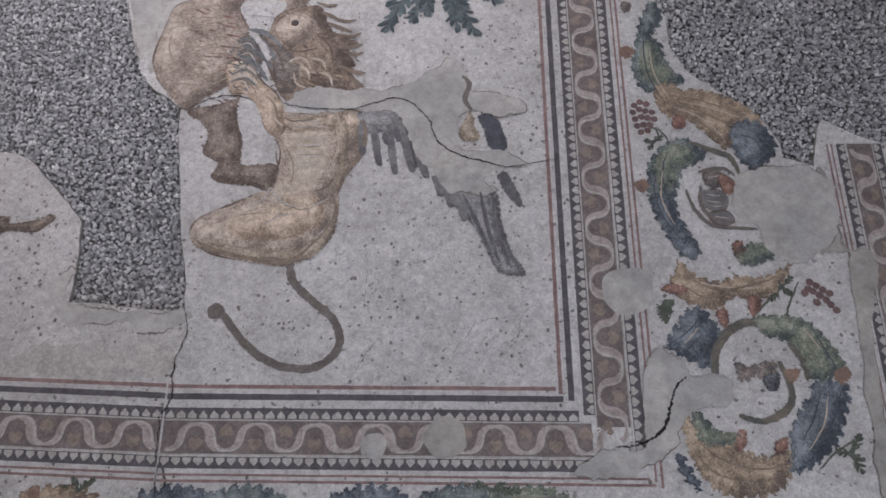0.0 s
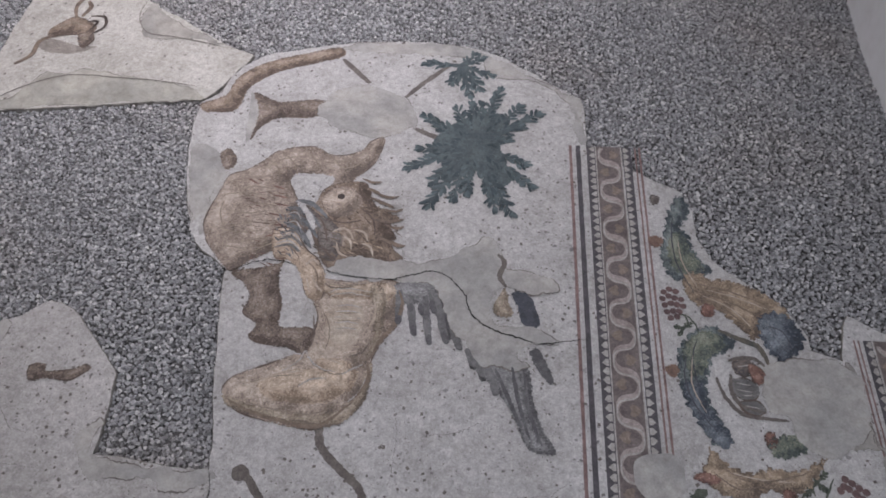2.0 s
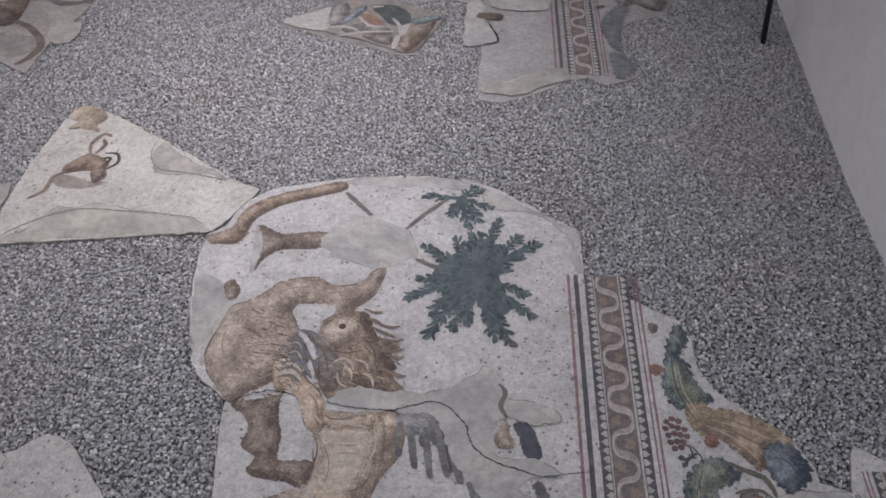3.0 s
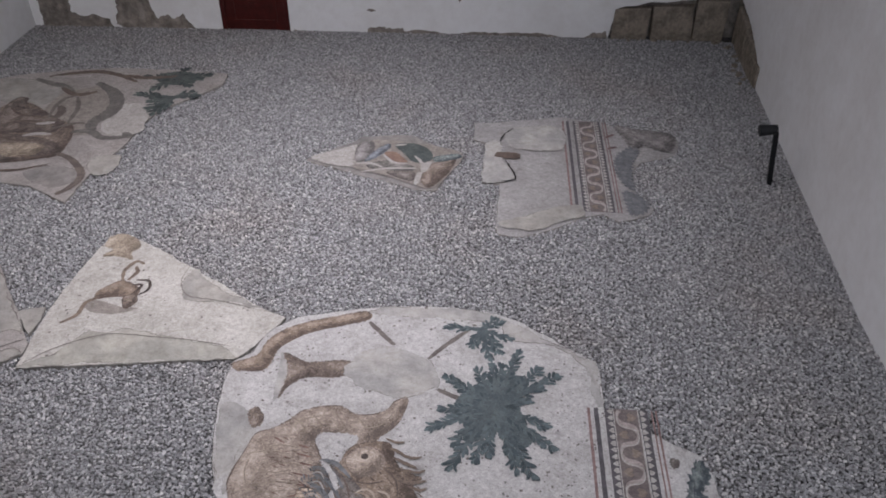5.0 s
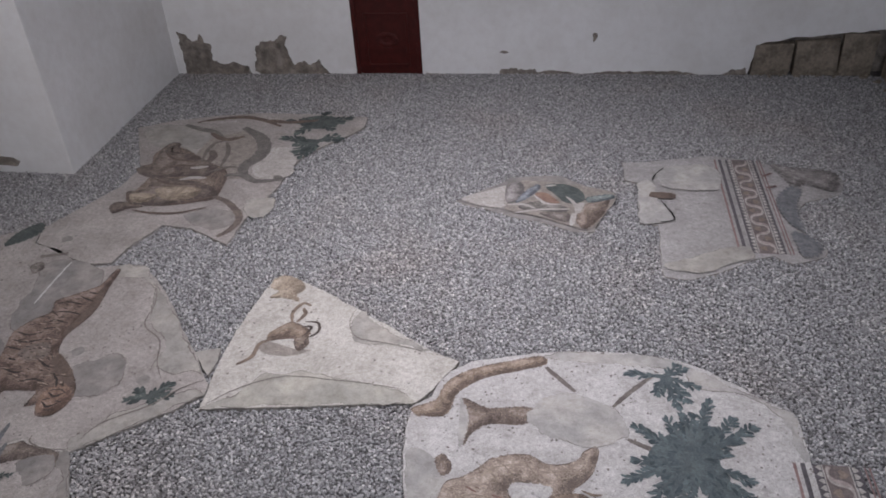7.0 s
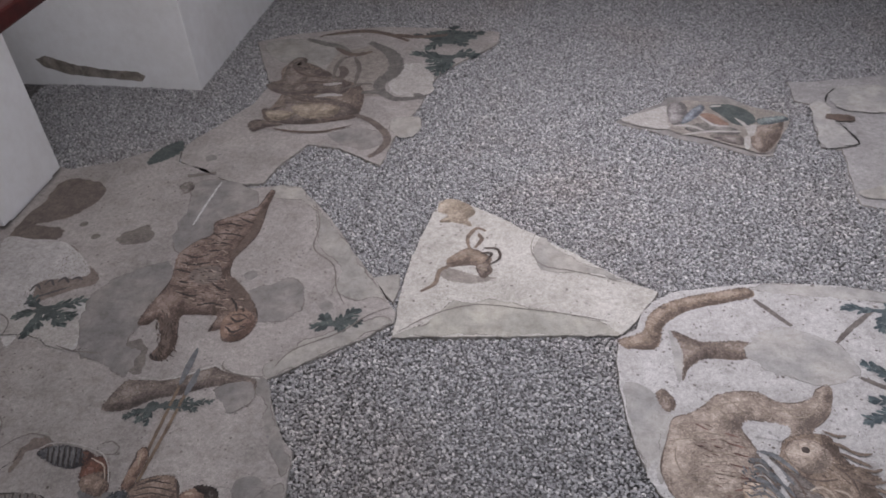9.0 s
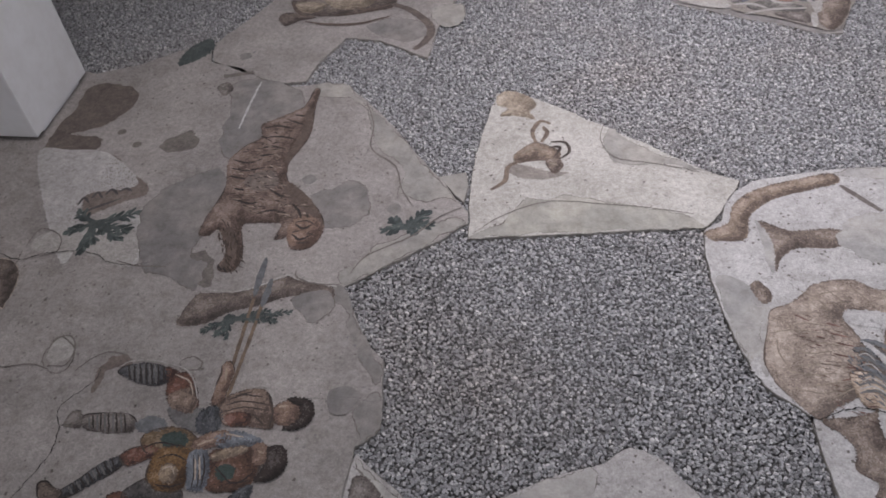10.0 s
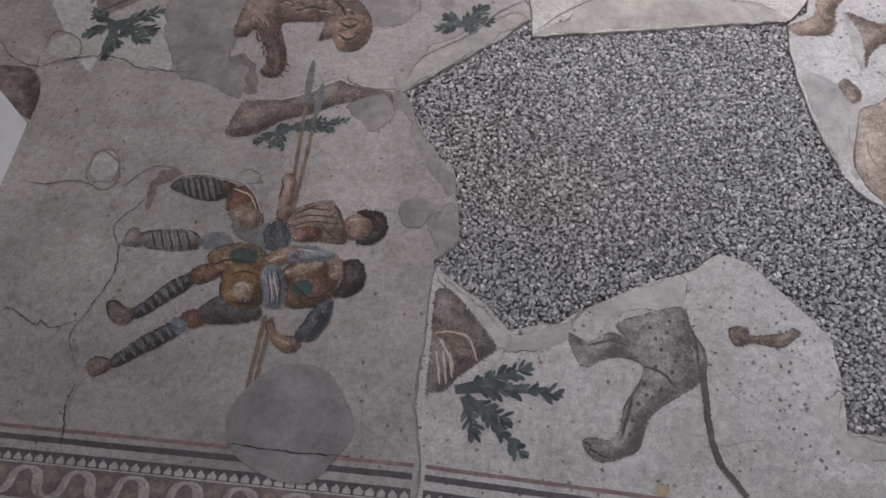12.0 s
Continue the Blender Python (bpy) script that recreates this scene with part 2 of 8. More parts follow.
# ---- building helpers ----
def part(name, bm, material, parent=None, label=""):
    mesh = bpy.data.meshes.new(name)
    bm.to_mesh(mesh)
    bm.free()
    for m in material if isinstance(material, tuple) else (material,):
        mesh.materials.append(m)
    ob = new(name, mesh)
    if parent:
        ob.parent = parent
        ob.matrix_parent_inverse = parent.matrix_world.inverted()
    return tagged(ob, label)


LEVEL = 0.0012
OUTLINES = {}
laid = [0]
dice = random.Random(7)


def rounded(points, closed=True, per=5):
    """Catmull-Rom curve through the points."""
    n, out = len(points), []
    for i in range(n if closed else n - 1):
        p = [points[(i + k) % n] if closed else points[min(max(i + k, 0), n - 1)] for k in (-1, 0, 1, 2)]
        for s in range(per):
            t = s / per
            out.append(tuple(0.5 * (2 * b + (c - a) * t + (2 * a - 5 * b + 4 * c - d) * t * t + (3 * b - a - 3 * c + d) * t ** 3) for a, b, c, d in zip(*p)))
    return out if closed else out + [points[-1]]


def shaken(points, amount, scale=22.0):
    if not amount:
        return points
    return [(x + amount * noise.noise((x * scale, y * scale, 1.7)), y + amount * noise.noise((x * scale, y * scale, 9.1))) for x, y in points]


def fill(bm, points, z, slot=0):
    verts = [bm.verts.new((x, y, z)) for x, y in points]
    if sum(a[0] * b[1] - b[0] * a[1] for a, b in zip(points, points[1:] + points[:1])) < 0:
        verts.reverse()
    face = bm.faces.new(verts)
    face.normal_update()
    face.material_index = slot
    bmesh.ops.triangulate(bm, faces=[face], ngon_method="EAR_CLIP")


def nibbled(points, step=0.0075, amount=0.0028):
    """A closed line that follows single small stones: stepped and uneven."""
    out, carry = [], 0.0
    for (x, y), (u, v) in zip(points, points[1:] + points[:1]):
        far = math.hypot(u - x, v - y)
        while carry < far:
            out.append((x + (u - x) * carry / far + dice.gauss(0, amount), y + (v - y) * carry / far + dice.gauss(0, amount)))
            carry += step
        carry -= far
    return out


def ribbon(bm, points, widths, z):
    rows, last = [], len(points) - 1
    for i, (x, y) in enumerate(points):
        ax, ay = points[max(i - 1, 0)]
        bx, by = points[min(i + 1, last)]
        d = math.hypot(bx - ax, by - ay) or 1.0
        nx, ny, w = -(by - ay) / d, (bx - ax) / d, widths[i] / 2
        rows.append((bm.verts.new((x + nx * w, y + ny * w, z)), bm.verts.new((x - nx * w, y - ny * w, z))))
    for (a, b), (c, d) in zip(rows, rows[1:]):
        bm.faces.new((a, b, d, c))


def ragged(points, step=0.05, amount=0.02):
    """Broken edge through the points."""
    out = []
    for (x, y), (u, v) in zip(points, points[1:]):
        count = max(1, int(math.hypot(u - x, v - y) / step))
        out += [(x + (u - x) * k / count + dice.uniform(-amount, amount) * (k > 0), y + (v - y) * k / count + dice.uniform(-amount, amount) * (k > 0)) for k in range(count)]
    return out + [points[-1]]


def toothed(points, depth):
    """Acanthus edge: pointed lobes that lean along a closed curve."""
    even, carry = [], 0.0
    for (x, y), (u, v) in zip(points, points[1:] + points[:1]):
        far = math.hypot(u - x, v - y)
        while carry < far:
            even.append((x + (u - x) * carry / far, y + (v - y) * carry / far))
            carry += 0.011
        carry -= far
    area2 = sum(a[0] * b[1] - b[0] * a[1] for a, b in zip(even, even[1:] + even[:1]))
    turn, out, n = (1 if area2 > 0 else -1), [], len(even)
    reach = 1.0
    for i, (x, y) in enumerate(even):
        ax, ay = even[i - 1]
        bx, by = even[(i + 1) % n]
        d = math.hypot(bx - ax, by - ay) or 1.0
        step = i % 5
        if step == 0:
            reach = dice.uniform(0.6, 1.25)
        push = depth * reach * (-0.75, -0.15, 0.4, 0.85, 0.5)[step]
        slide = 0.010 * reach * (0, 0.1, 0.5, 1.0, 1.1)[step]
        out.append((x + turn * push * (by - ay) / d + slide * (bx - ax) / d, y - turn * push * (bx - ax) / d + slide * (by - ay) / d))
    return out


def height(level):
    """Each inlay lies a hair above the one laid before it."""
    laid[0] += 1
    return LEVEL * level + 0.000005 * (laid[0] % 200)


def inside(px, py, outline):
    hit = np.zeros(len(px), bool)
    for (x, y), (u, v) in zip(outline, outline[1:] + outline[:1]):
        if y != v:
            hit ^= ((y > py) != (v > py)) & (px < (u - x) * (py - y) / (v - y) + x)
    return hit


def rim_distance(px, py, outline):
    best = np.full(len(px), 9.0)
    for (x, y), (u, v) in zip(outline, outline[1:] + outline[:1]):
        dx, dy = u - x, v - y
        t = np.clip(((px - x) * dx + (py - y) * dy) / (dx * dx + dy * dy + 1e-12), 0, 1)
        best = np.minimum(best, np.hypot(px - x - t * dx, py - y - t * dy))
    return best


STEPS = {}


def quads(name, x, y, half, z, slot, materials, parent, rng, stretch=1.0, swing=math.tau):
    """Loose small stones, one square each, joined into one part."""
    n = len(x)
    if not n:
        return None
    a = rng.uniform(0, swing, n)
    ux, uy = half * stretch * np.cos(a), half * stretch * np.sin(a)
    vx, vy = -half * np.sin(a), half * np.cos(a)
    zz = z + rng.uniform(0, 0.00035, n)
    pts = np.stack([np.stack([x + sx * ux + sy * vx, y + sx * uy + sy * vy, zz], 1) for sx, sy in ((-1, -1), (1, -1), (1, 1), (-1, 1))], 1).reshape(-1, 3)
    mesh = bpy.data.meshes.new(name)
    mesh.from_pydata(pts.tolist(), [], np.arange(4 * n).reshape(n, 4).tolist())
    for m in materials:
        mesh.materials.append(m)
    mesh.polygons.foreach_set("material_index", slot.astype(np.int32))
    mesh.update()
    ob = new(name, mesh)
    ob.parent = parent
    return ob


def five_tones(name):
    """Five steps from a figure's darkest stones to its palest."""
    if name not in STEPS:
        light, dark = TONES[name]
        middle = tuple((a + b) / 2 for a, b in zip(light, dark))
        shades = (tuple(0.62 * c for c in dark), tuple(0.85 * c for c in dark), middle, tuple(1.05 * c for c in light), tuple(1.22 * c + 0.05 for c in light))
        STEPS[name] = tuple(mosaic("tessera_%s_%d" % (name.lower(), k), tuple(1.1 * c for c in shade), tuple(0.9 * c for c in shade), 20.0, 0.0, 160.0, 0.25, 0.0) for k, shade in enumerate(shades))
    return STEPS[name]


def tesserae(name, line, material, parent, z, size=0.0072, lift=0.34):
    """A field of small stones laid in rows; in a figure their tone models the form, dark at the contour and pale on the swell."""
    rng = np.random.default_rng(len(line) * 7 + int(1000 * abs(line[0][0])))
    xs, ys = [p[0] for p in line], [p[1] for p in line]
    gx, gy = np.meshgrid(np.arange(min(xs), max(xs) + size, size), np.arange(min(ys), max(ys) + size, size))
    x, y = gx.ravel(), gy.ravel()
    keep = inside(x + rng.normal(0, 0.0022, x.size), y + rng.normal(0, 0.0022, x.size), line)
    x, y = x[keep], y[keep]
    if material not in SHADES:
        return quads(name, x, y, np.full(len(x), size * 0.53), z, np.zeros(len(x)), (named(material),), parent, rng, 1.0, 0.15)
    short = line[::2] if len(line) > 60 else line
    d = rim_distance(x, y, short)
    deep = max(0.012, min(0.11, 0.8 * d.max()))
    slope = (rim_distance(x + 0.012, y - 0.008, short) - rim_distance(x - 0.012, y + 0.008, short)) / 0.029
    cloud = np.array([noise.noise((a * 8, b * 8, 2.0)) + 0.6 * noise.noise((a * 21 + 5, b * 21, 4.0)) + 0.35 * noise.noise((a * 55, b * 55, 8.0)) for a, b in zip(x, y)])
    rows = np.sin(d * 210.0 + 4.0 * cloud)
    v = lift + 0.32 * np.clip(d / deep, 0, 1) ** 0.7 + 0.24 * slope * np.clip(1.5 - d / deep, 0, 1) + 0.40 * cloud + 0.04 * rows + rng.normal(0, 0.10, len(x))
    return quads(name, x, y, np.full(len(x), size * 0.53), z, np.clip((v * 5).astype(int), 0, 4), five_tones(material), parent, rng, 1.0, 0.15)


def flecks(panel, count, seed, level=0.3):
    """Pitted and missing stones scattered over the ground of a panel."""
    rng = np.random.default_rng(seed)
    line = OUTLINES[panel.name]
    xs, ys = [p[0] for p in line], [p[1] for p in line]
    x, y = rng.uniform(min(xs), max(xs), count), rng.uniform(max(min(ys), 0.2), max(ys), count)
    keep = inside(x, y, line)
    cloud = np.array([noise.noise((a * 1.3, b * 1.3, 5.0)) for a, b in zip(x, y)])
    keep &= rng.uniform(-0.5, 0.6, count) < cloud + 0.15
    x, y = x[keep], y[keep]
    half = 0.0014 + 0.0062 * rng.uniform(0, 1, len(x)) ** 4.5
    loose = quads("pit", x, y, half, LEVEL * level, rng.integers(0, 3, len(x)), (TONE["STAIN"], GROUT, TONE["GREYBROWN"]), panel, rng, 1.3)
    tagged(loose, kind="stuff")


SHADES = {"PREY", "TAN", "TAN2", "BROWN", "BROWN2", "BROWNPALE", "TIGER", "LEOPARD", "LIONBROWN", "SAND2", "WING", "OCHRE", "GREEN", "TEAL", "BLUE", "RUST", "RUST2", "GOLD", "CREAM", "SKY", "SLATEBLUE", "DARKSLATE",
          "GREYBROWN", "DARKGREY2", "OCHREDARK", "REDDISH", "WINGBROWN", "DARKGREY", "HAIR"}


def named(material):
    return TONE[material] if isinstance(material, str) else material


def patch(name, points, material, parent, level, wobble=0.003, serrate=0.0, outline=None, sharp=False):
    """A field of one tone inlaid in a panel, with its dark contour where it has one."""
    repair = name in ("plaster_repair", "wing_repair", "stain", "grime")
    line = shaken(ragged(list(points) + list(points[:1]), 0.03, 0.004)[:-1], 0.003) if sharp else rounded(points, True, 9 if repair else 5)
    if repair:
        line = shaken(shaken(line, 0.03, 9.0), 0.014, 34.0)
    if serrate:
        line = toothed(line, serrate)
    line = shaken(line, wobble)
    if repair:
        line = nibbled(line, 0.012, 0.0022)
        bm = bmesh.new()
        fill(bm, line, height(level))
        ob = part(name, bm, named(material), parent)
    else:
        ob = tesserae(name, line, material, parent, height(level))
    holder = ob if parent.parent is None else parent
    if outline:
        bm = bmesh.new()
        loop = line + line[:1]
        ribbon(bm, loop, [max(0.0004, 0.0022 + 0.017 * noise.noise((x * 9, y * 9, 0.3)) + 0.004 * noise.noise((x * 70, y * 70, 1.3))) for x, y in loop], height(level + 0.62))
        part("contour", bm, named("UMBER2" if outline == "UMBER" and parent != slab_hunt else outline), holder)
    if name in ("plaster_repair", "wing_repair") and len(points) > 3:
        bm = bmesh.new()
        loop = line + line[:1]
        ribbon(bm, loop, [max(0.0004, (0.004 if parent in (slab_hunt, slab_goat) else 0.001) + 0.012 * noise.noise((x * 6, y * 6, 3.3)) + 0.004 * noise.noise((x * 60, y * 60, 3.3))) for x, y in loop], height(level + 0.3))
        part("tide_line", bm, TONE["STAIN"], holder)
    return ob


def strokes(name, lines, width, material, parent, level, taper=1.0, ends=1.0, wobble=0.002):
    """Drawn lines; taper: the width of the ends against the middle."""
    first = None
    for points in lines:
        bm = bmesh.new()
        rough = material in (CRACK, GROUT)
        curve = shaken(rounded(points, False, 16 if rough else 12), wobble)
        if rough:
            curve = [(x + dice.gauss(0, 0.0022), y + dice.gauss(0, 0.0022)) for x, y in curve]
        n = len(curve) - 1
        widths = [width * (taper + (1 - taper) * math.sin(math.pi * min(max(i / n, 0.0), 1.0)) ** 0.7) * (1 - (1 - ends) * i / n) for i in range(n + 1)]
        if rough:
            widths = [w * dice.uniform(0.25, 1.2) for w in widths]
        elif width < 0.2:
            curve = [(x + dice.gauss(0, 0.0012), y + dice.gauss(0, 0.0012)) for x, y in curve]
            widths = [w * dice.uniform(0.85, 1.12) for w in widths]
        ribbon(bm, curve, widths, height(level) + 0.0004)
        ob = part(name, bm, named(material), parent)
        first = first or ob
    return first


def dots(name, points, radius, material, parent, level):
    for x, y in points:
        bm = bmesh.new()
        ring = [(x + radius * dice.uniform(0.88, 1.1) * math.cos(a), y + radius * dice.uniform(0.88, 1.1) * math.sin(a)) for a in (k * math.tau / 12 for k in range(12))]
        fill(bm, rounded(ring, True, 3) if radius > 0.03 else ring, height(level))
        part(name, bm, named(material), parent)


def lobe(bm, base, tip, width, z, slot=0):
    """One blunt leaf."""
    (x, y), (u, v) = base, tip
    dx, dy = u - x, v - y
    far, bend = math.hypot(dx, dy) or 1.0, dice.uniform(-0.12, 0.12)
    shape = [(x + dx * s - dy * (w * width / far + bend * s * (1 - s)), y + dy * s + dx * (w * width / far + bend * s * (1 - s)))
             for s, w in ((0, -0.12), (0.25, -0.36), (0.6, -0.5), (0.86, -0.36), (1, -0.08), (1, 0.1), (0.84, 0.4), (0.55, 0.5), (0.22, 0.34), (0, 0.12))]
    fill(bm, shape, z, slot)


def spray(name, core, tips, size, material, parent, level, core_size=0.1):
    """A leafy crown: thin boughs from the core to the tips, set with paired leaves of several tones."""
    bm = bmesh.new()
    z, pile = height(level), 0
    if core_size > 0.03:
        ring = [(core[0] + core_size * dice.uniform(0.5, 1.1) * math.cos(a), core[1] + core_size * dice.uniform(0.5, 1.1) * math.sin(a)) for a in (k * math.tau / 16 for k in range(16))]
        fill(bm, nibbled(shaken(rounded(ring, True, 4), core_size * 0.15)), z)
    for u, v in tips:
        dx, dy = u - core[0], v - core[1]
        far, heading = math.hypot(dx, dy), math.atan2(dy, dx)
        pile += 1
        bow = dice.uniform(-0.1, 0.1)

        def along_bough(s):
            return core[0] + dx * s - dy * bow * s * (1 - s), core[1] + dy * s + dx * bow * s * (1 - s)

        ribbon(bm, [along_bough(s) for s in (0, 0.35, 0.7, 0.95)], [size * 0.9, size * 0.6, size * 0.36, size * 0.15], z + 0.000015 * pile)
        count = max(2, int(far / (size * 0.62)))
        for k in range(count):
            s = 0.22 + 0.70 * (k + dice.uniform(0, 0.6)) / count
            x, y = along_bough(s)
            for side in (-1, 1):
                if dice.random() < 0.1:
                    continue
                a = heading + side * dice.uniform(0.35, 0.95)
                reach = min(size * dice.uniform(0.9, 1.5), far * 0.6)
                pile += 1
                lobe(bm, (x, y), (x + reach * math.cos(a), y + reach * math.sin(a)), size * dice.uniform(0.36, 0.52), z + 0.000008 * pile, dice.choice((0, 1, 1, 2, 3)))
        for a in (-0.3, 0.05, 0.35):
            a, reach = heading + a + dice.uniform(-0.1, 0.1), min(size * dice.uniform(0.8, 1.3), far * 0.5)
            pile += 1
            x, y = along_bough(0.93)
            lobe(bm, (x, y), (x + reach * math.cos(a), y + reach * math.sin(a)), size * 0.44, z + 0.000008 * pile, dice.choice((1, 2, 3)))
    return part(name, bm, (named(material),) + five_tones(material)[1:4], parent)


def hatch(name, region, angle, tone, parent, level, count, length=0.05, width=0.006, swing=0.35, seed=1, shade=None):
    """Many short drawn lines over a region, following one direction that drifts: fur, hair, folds."""
    rng = np.random.default_rng(seed)
    line = rounded(region, True, 4)
    xs, ys = [p[0] for p in line], [p[1] for p in line]
    x, y = rng.uniform(min(xs), max(xs), count * 3), rng.uniform(min(ys), max(ys), count * 3)
    keep = np.nonzero(inside(x, y, line))[0][:count]
    bm = bmesh.new()
    z = height(level) + 0.0004
    tones = five_tones(tone)
    for k, i in enumerate(keep):
        a = radians(angle) + 1.6 * swing * noise.noise((x[i] * 5, y[i] * 5, seed)) + rng.normal(0, swing * 0.4)
        reach, bend = length * rng.uniform(0.5, 1.3), rng.normal(0, 0.25)
        points = [(x[i] + reach * s * math.cos(a + bend * s), y[i] + reach * s * math.sin(a + bend * s)) for s in (-0.5, -0.17, 0.17, 0.5)]
        before = len(bm.faces)
        ribbon(bm, points, [width * w * rng.uniform(0.6, 1.3) for w in (0.3, 1.0, 0.9, 0.2)], z + 0.0000015 * k)
        bm.faces.ensure_lookup_table()
        slot = int(rng.integers(0, 5)) if shade is None else int(np.clip(rng.normal(shade, 0.8), 0, 4))
        for face in bm.faces[before:]:
            face.material_index = slot
    ob = part(name, bm, tones, parent)
    return tagged(ob, kind="stuff")


def slab(name, points, material, label, group="mosaic panels", thick=0.09, top=0.0, joint=0.006, category="mosaic"):
    """A lifted mosaic panel in its bed of mortar: uneven broken rim, rounded arris."""
    line = []
    for (x, y), (u, v) in zip(points, points[1:] + points[:1]):
        count = max(2, int(math.hypot(u - x, v - y) / 0.035))
        line += [(x + (u - x) * k / count, y + (v - y) * k / count) for k in range(count)]
    line = shaken(shaken(line, 0.014, 7.0), joint, 40.0)
    if sum(a[0] * b[1] - b[0] * a[1] for a, b in zip(line, line[1:] + line[:1])) < 0:
        line.reverse()
    bm = bmesh.new()
    verts = [bm.verts.new((x, y, top)) for x, y in line]
    face = bm.faces.new(verts)
    face.normal_update()
    low = []
    n = len(line)
    for i, (x, y) in enumerate(line):
        ax, ay = line[i - 1]
        bx, by = line[(i + 1) % n]
        d = math.hypot(bx - ax, by - ay) or 1.0
        low.append(((by - ay) / d, -(bx - ax) / d))
    rim = [bm.verts.new((x + 0.004 * a, y + 0.004 * b, top - 0.005)) for (x, y), (a, b) in zip(line, low)]
    foot = [bm.verts.new((x + 0.006 * a, y + 0.006 * b, top - thick)) for (x, y), (a, b) in zip(line, low)]
    for upper, under in ((verts, rim), (rim, foot)):
        for i in range(n):
            side = bm.faces.new((upper[i - 1], under[i - 1], under[i], upper[i]))
            side.material_index = 1
    bmesh.ops.triangulate(bm, faces=[face], ngon_method="EAR_CLIP")
    ob = tagged(part(name, bm, (material, SLABSIDE)), label, category, group)
    OUTLINES[ob.name] = line
    return ob


def block(bm, lo, hi, jitter=0.0):
    """A box between two corners, corners slightly shaken."""
    corner = [(x, y, z) for x in (lo[0], hi[0]) for y in (lo[1], hi[1]) for z in (lo[2], hi[2])]
    v = [bm.verts.new(tuple(c + dice.uniform(-jitter, jitter) for c in p)) for p in corner]
    for f in ((0, 1, 3, 2), (4, 6, 7, 5), (0, 4, 5, 1), (2, 3, 7, 6), (0, 2, 6, 4), (1, 5, 7, 3)):
        bm.faces.new([v[k] for k in f])
    return v


def bevelled(bm, width, segments=2):
    bmesh.ops.bevel(bm, geom=list(bm.edges), offset=width, segments=segments, affect="EDGES", profile=0.6)


def upright(points, start, along, outward, thick, bm):
    """A wall sheet: outline in (run, height) stood on the line from start, thick towards outward."""
    front = [bm.verts.new((start[0] + along[0] * s, start[1] + along[1] * s, h)) for s, h in points]
    back = [bm.verts.new((v.co.x + outward[0] * thick, v.co.y + outward[1] * thick, v.co.z)) for v in front]
    a, b = bm.faces.new(front), bm.faces.new(list(reversed(back)))
    n = len(front)
    for i in range(n):
        bm.faces.new((front[i], front[i - 1], back[i - 1], back[i]))
    a.normal_update()
    b.normal_update()
    bmesh.ops.triangulate(bm, faces=[a, b], ngon_method="EAR_CLIP")
    bmesh.ops.recalc_face_normals(bm, faces=list(bm.faces))


# ---- the room ----
TOP = 5.8
BASE = -0.10
ROOM_N, ROOM_E = 9.30, 2.70

bm = bmesh.new()
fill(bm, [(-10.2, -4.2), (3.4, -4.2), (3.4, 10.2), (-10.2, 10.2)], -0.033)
tagged(part("ground", bm, SHADEDBED), "grey gravel bed over the whole room, darkened as gap shade", "ground", kind="structure")

# north wall with its doorway; the plaster has come off the corner beside the east wall
door_a, door_b, door_top = 2.40, 3.25, 2.06
wall = [(0, BASE), (door_a, BASE), (door_a, door_top), (door_b, door_top), (door_b, BASE)]
wall += ragged([(7.18, BASE), (7.22, 0.06), (7.30, 0.35), (7.62, 0.42), (8.1, 0.46), (8.75, 0.52)], 0.06, 0.012)
wall += [(8.75, TOP), (0, TOP)]
bm = bmesh.new()
along = Vector((8.72, 0.21)).normalized()
upright(wall, (-5.98, 9.24), along, (-along.y, along.x), 0.10, bm)
north = tagged(part("wall_north", bm, LIMEWASH), "white-washed plaster wall, plaster broken away at the base", "wall", kind="structure")
bm = bmesh.new()
upright([(0, BASE), (door_a, BASE), (door_a, door_top), (door_b, door_top), (door_b, BASE), (8.9, BASE), (8.9, TOP), (0, TOP)], (-5.98 - along.y * 0.103, 9.24 + along.x * 0.103), along, (-along.y, along.x), 0.3, bm)
tagged(part("wall_north_core", bm, DAMP), "bare masonry behind broken plaster", "wall", kind="structure")

wall = [(-0.2, TOP), (-0.2, 0.50)] + ragged([(-0.1, 0.50), (0.5, 0.44), (0.95, 0.34), (1.3, 0.20), (1.38, 0.06), (1.5, BASE)], 0.05, 0.012) + [(5.2, BASE), (5.2, TOP)]
bm = bmesh.new()
east_a = Vector((2.76, 9.50))
away = (Vector((2.56, 4.45)) - east_a).normalized()
upright(wall, east_a, away, (-away.y, away.x), 0.10, bm)
tagged(part("wall_east", bm, LIMEWASH), "white-washed plaster wall with a broken lower corner", "wall", kind="structure")
bm = bmesh.new()
upright([(-0.4, BASE), (5.2, BASE), (5.2, TOP), (-0.4, TOP)], east_a + Vector((-away.y, away.x)) * 0.103, away, (-away.y, away.x), 0.3, bm)
tagged(part("wall_east_core", bm, DAMP), "bare masonry behind broken plaster", "wall", kind="structure")
bm = bmesh.new()
near = east_a + away * 5.2
on = (Vector((2.66, -3.6)) - near).normalized()
upright([(0, BASE), (8.0, BASE), (8.0, TOP), (0, TOP)], near, on, (-on.y, on.x), 0.3, bm)
tagged(part("wall_east_south", bm, LIMEWASH), "white-washed plaster wall", "wall", kind="structure")

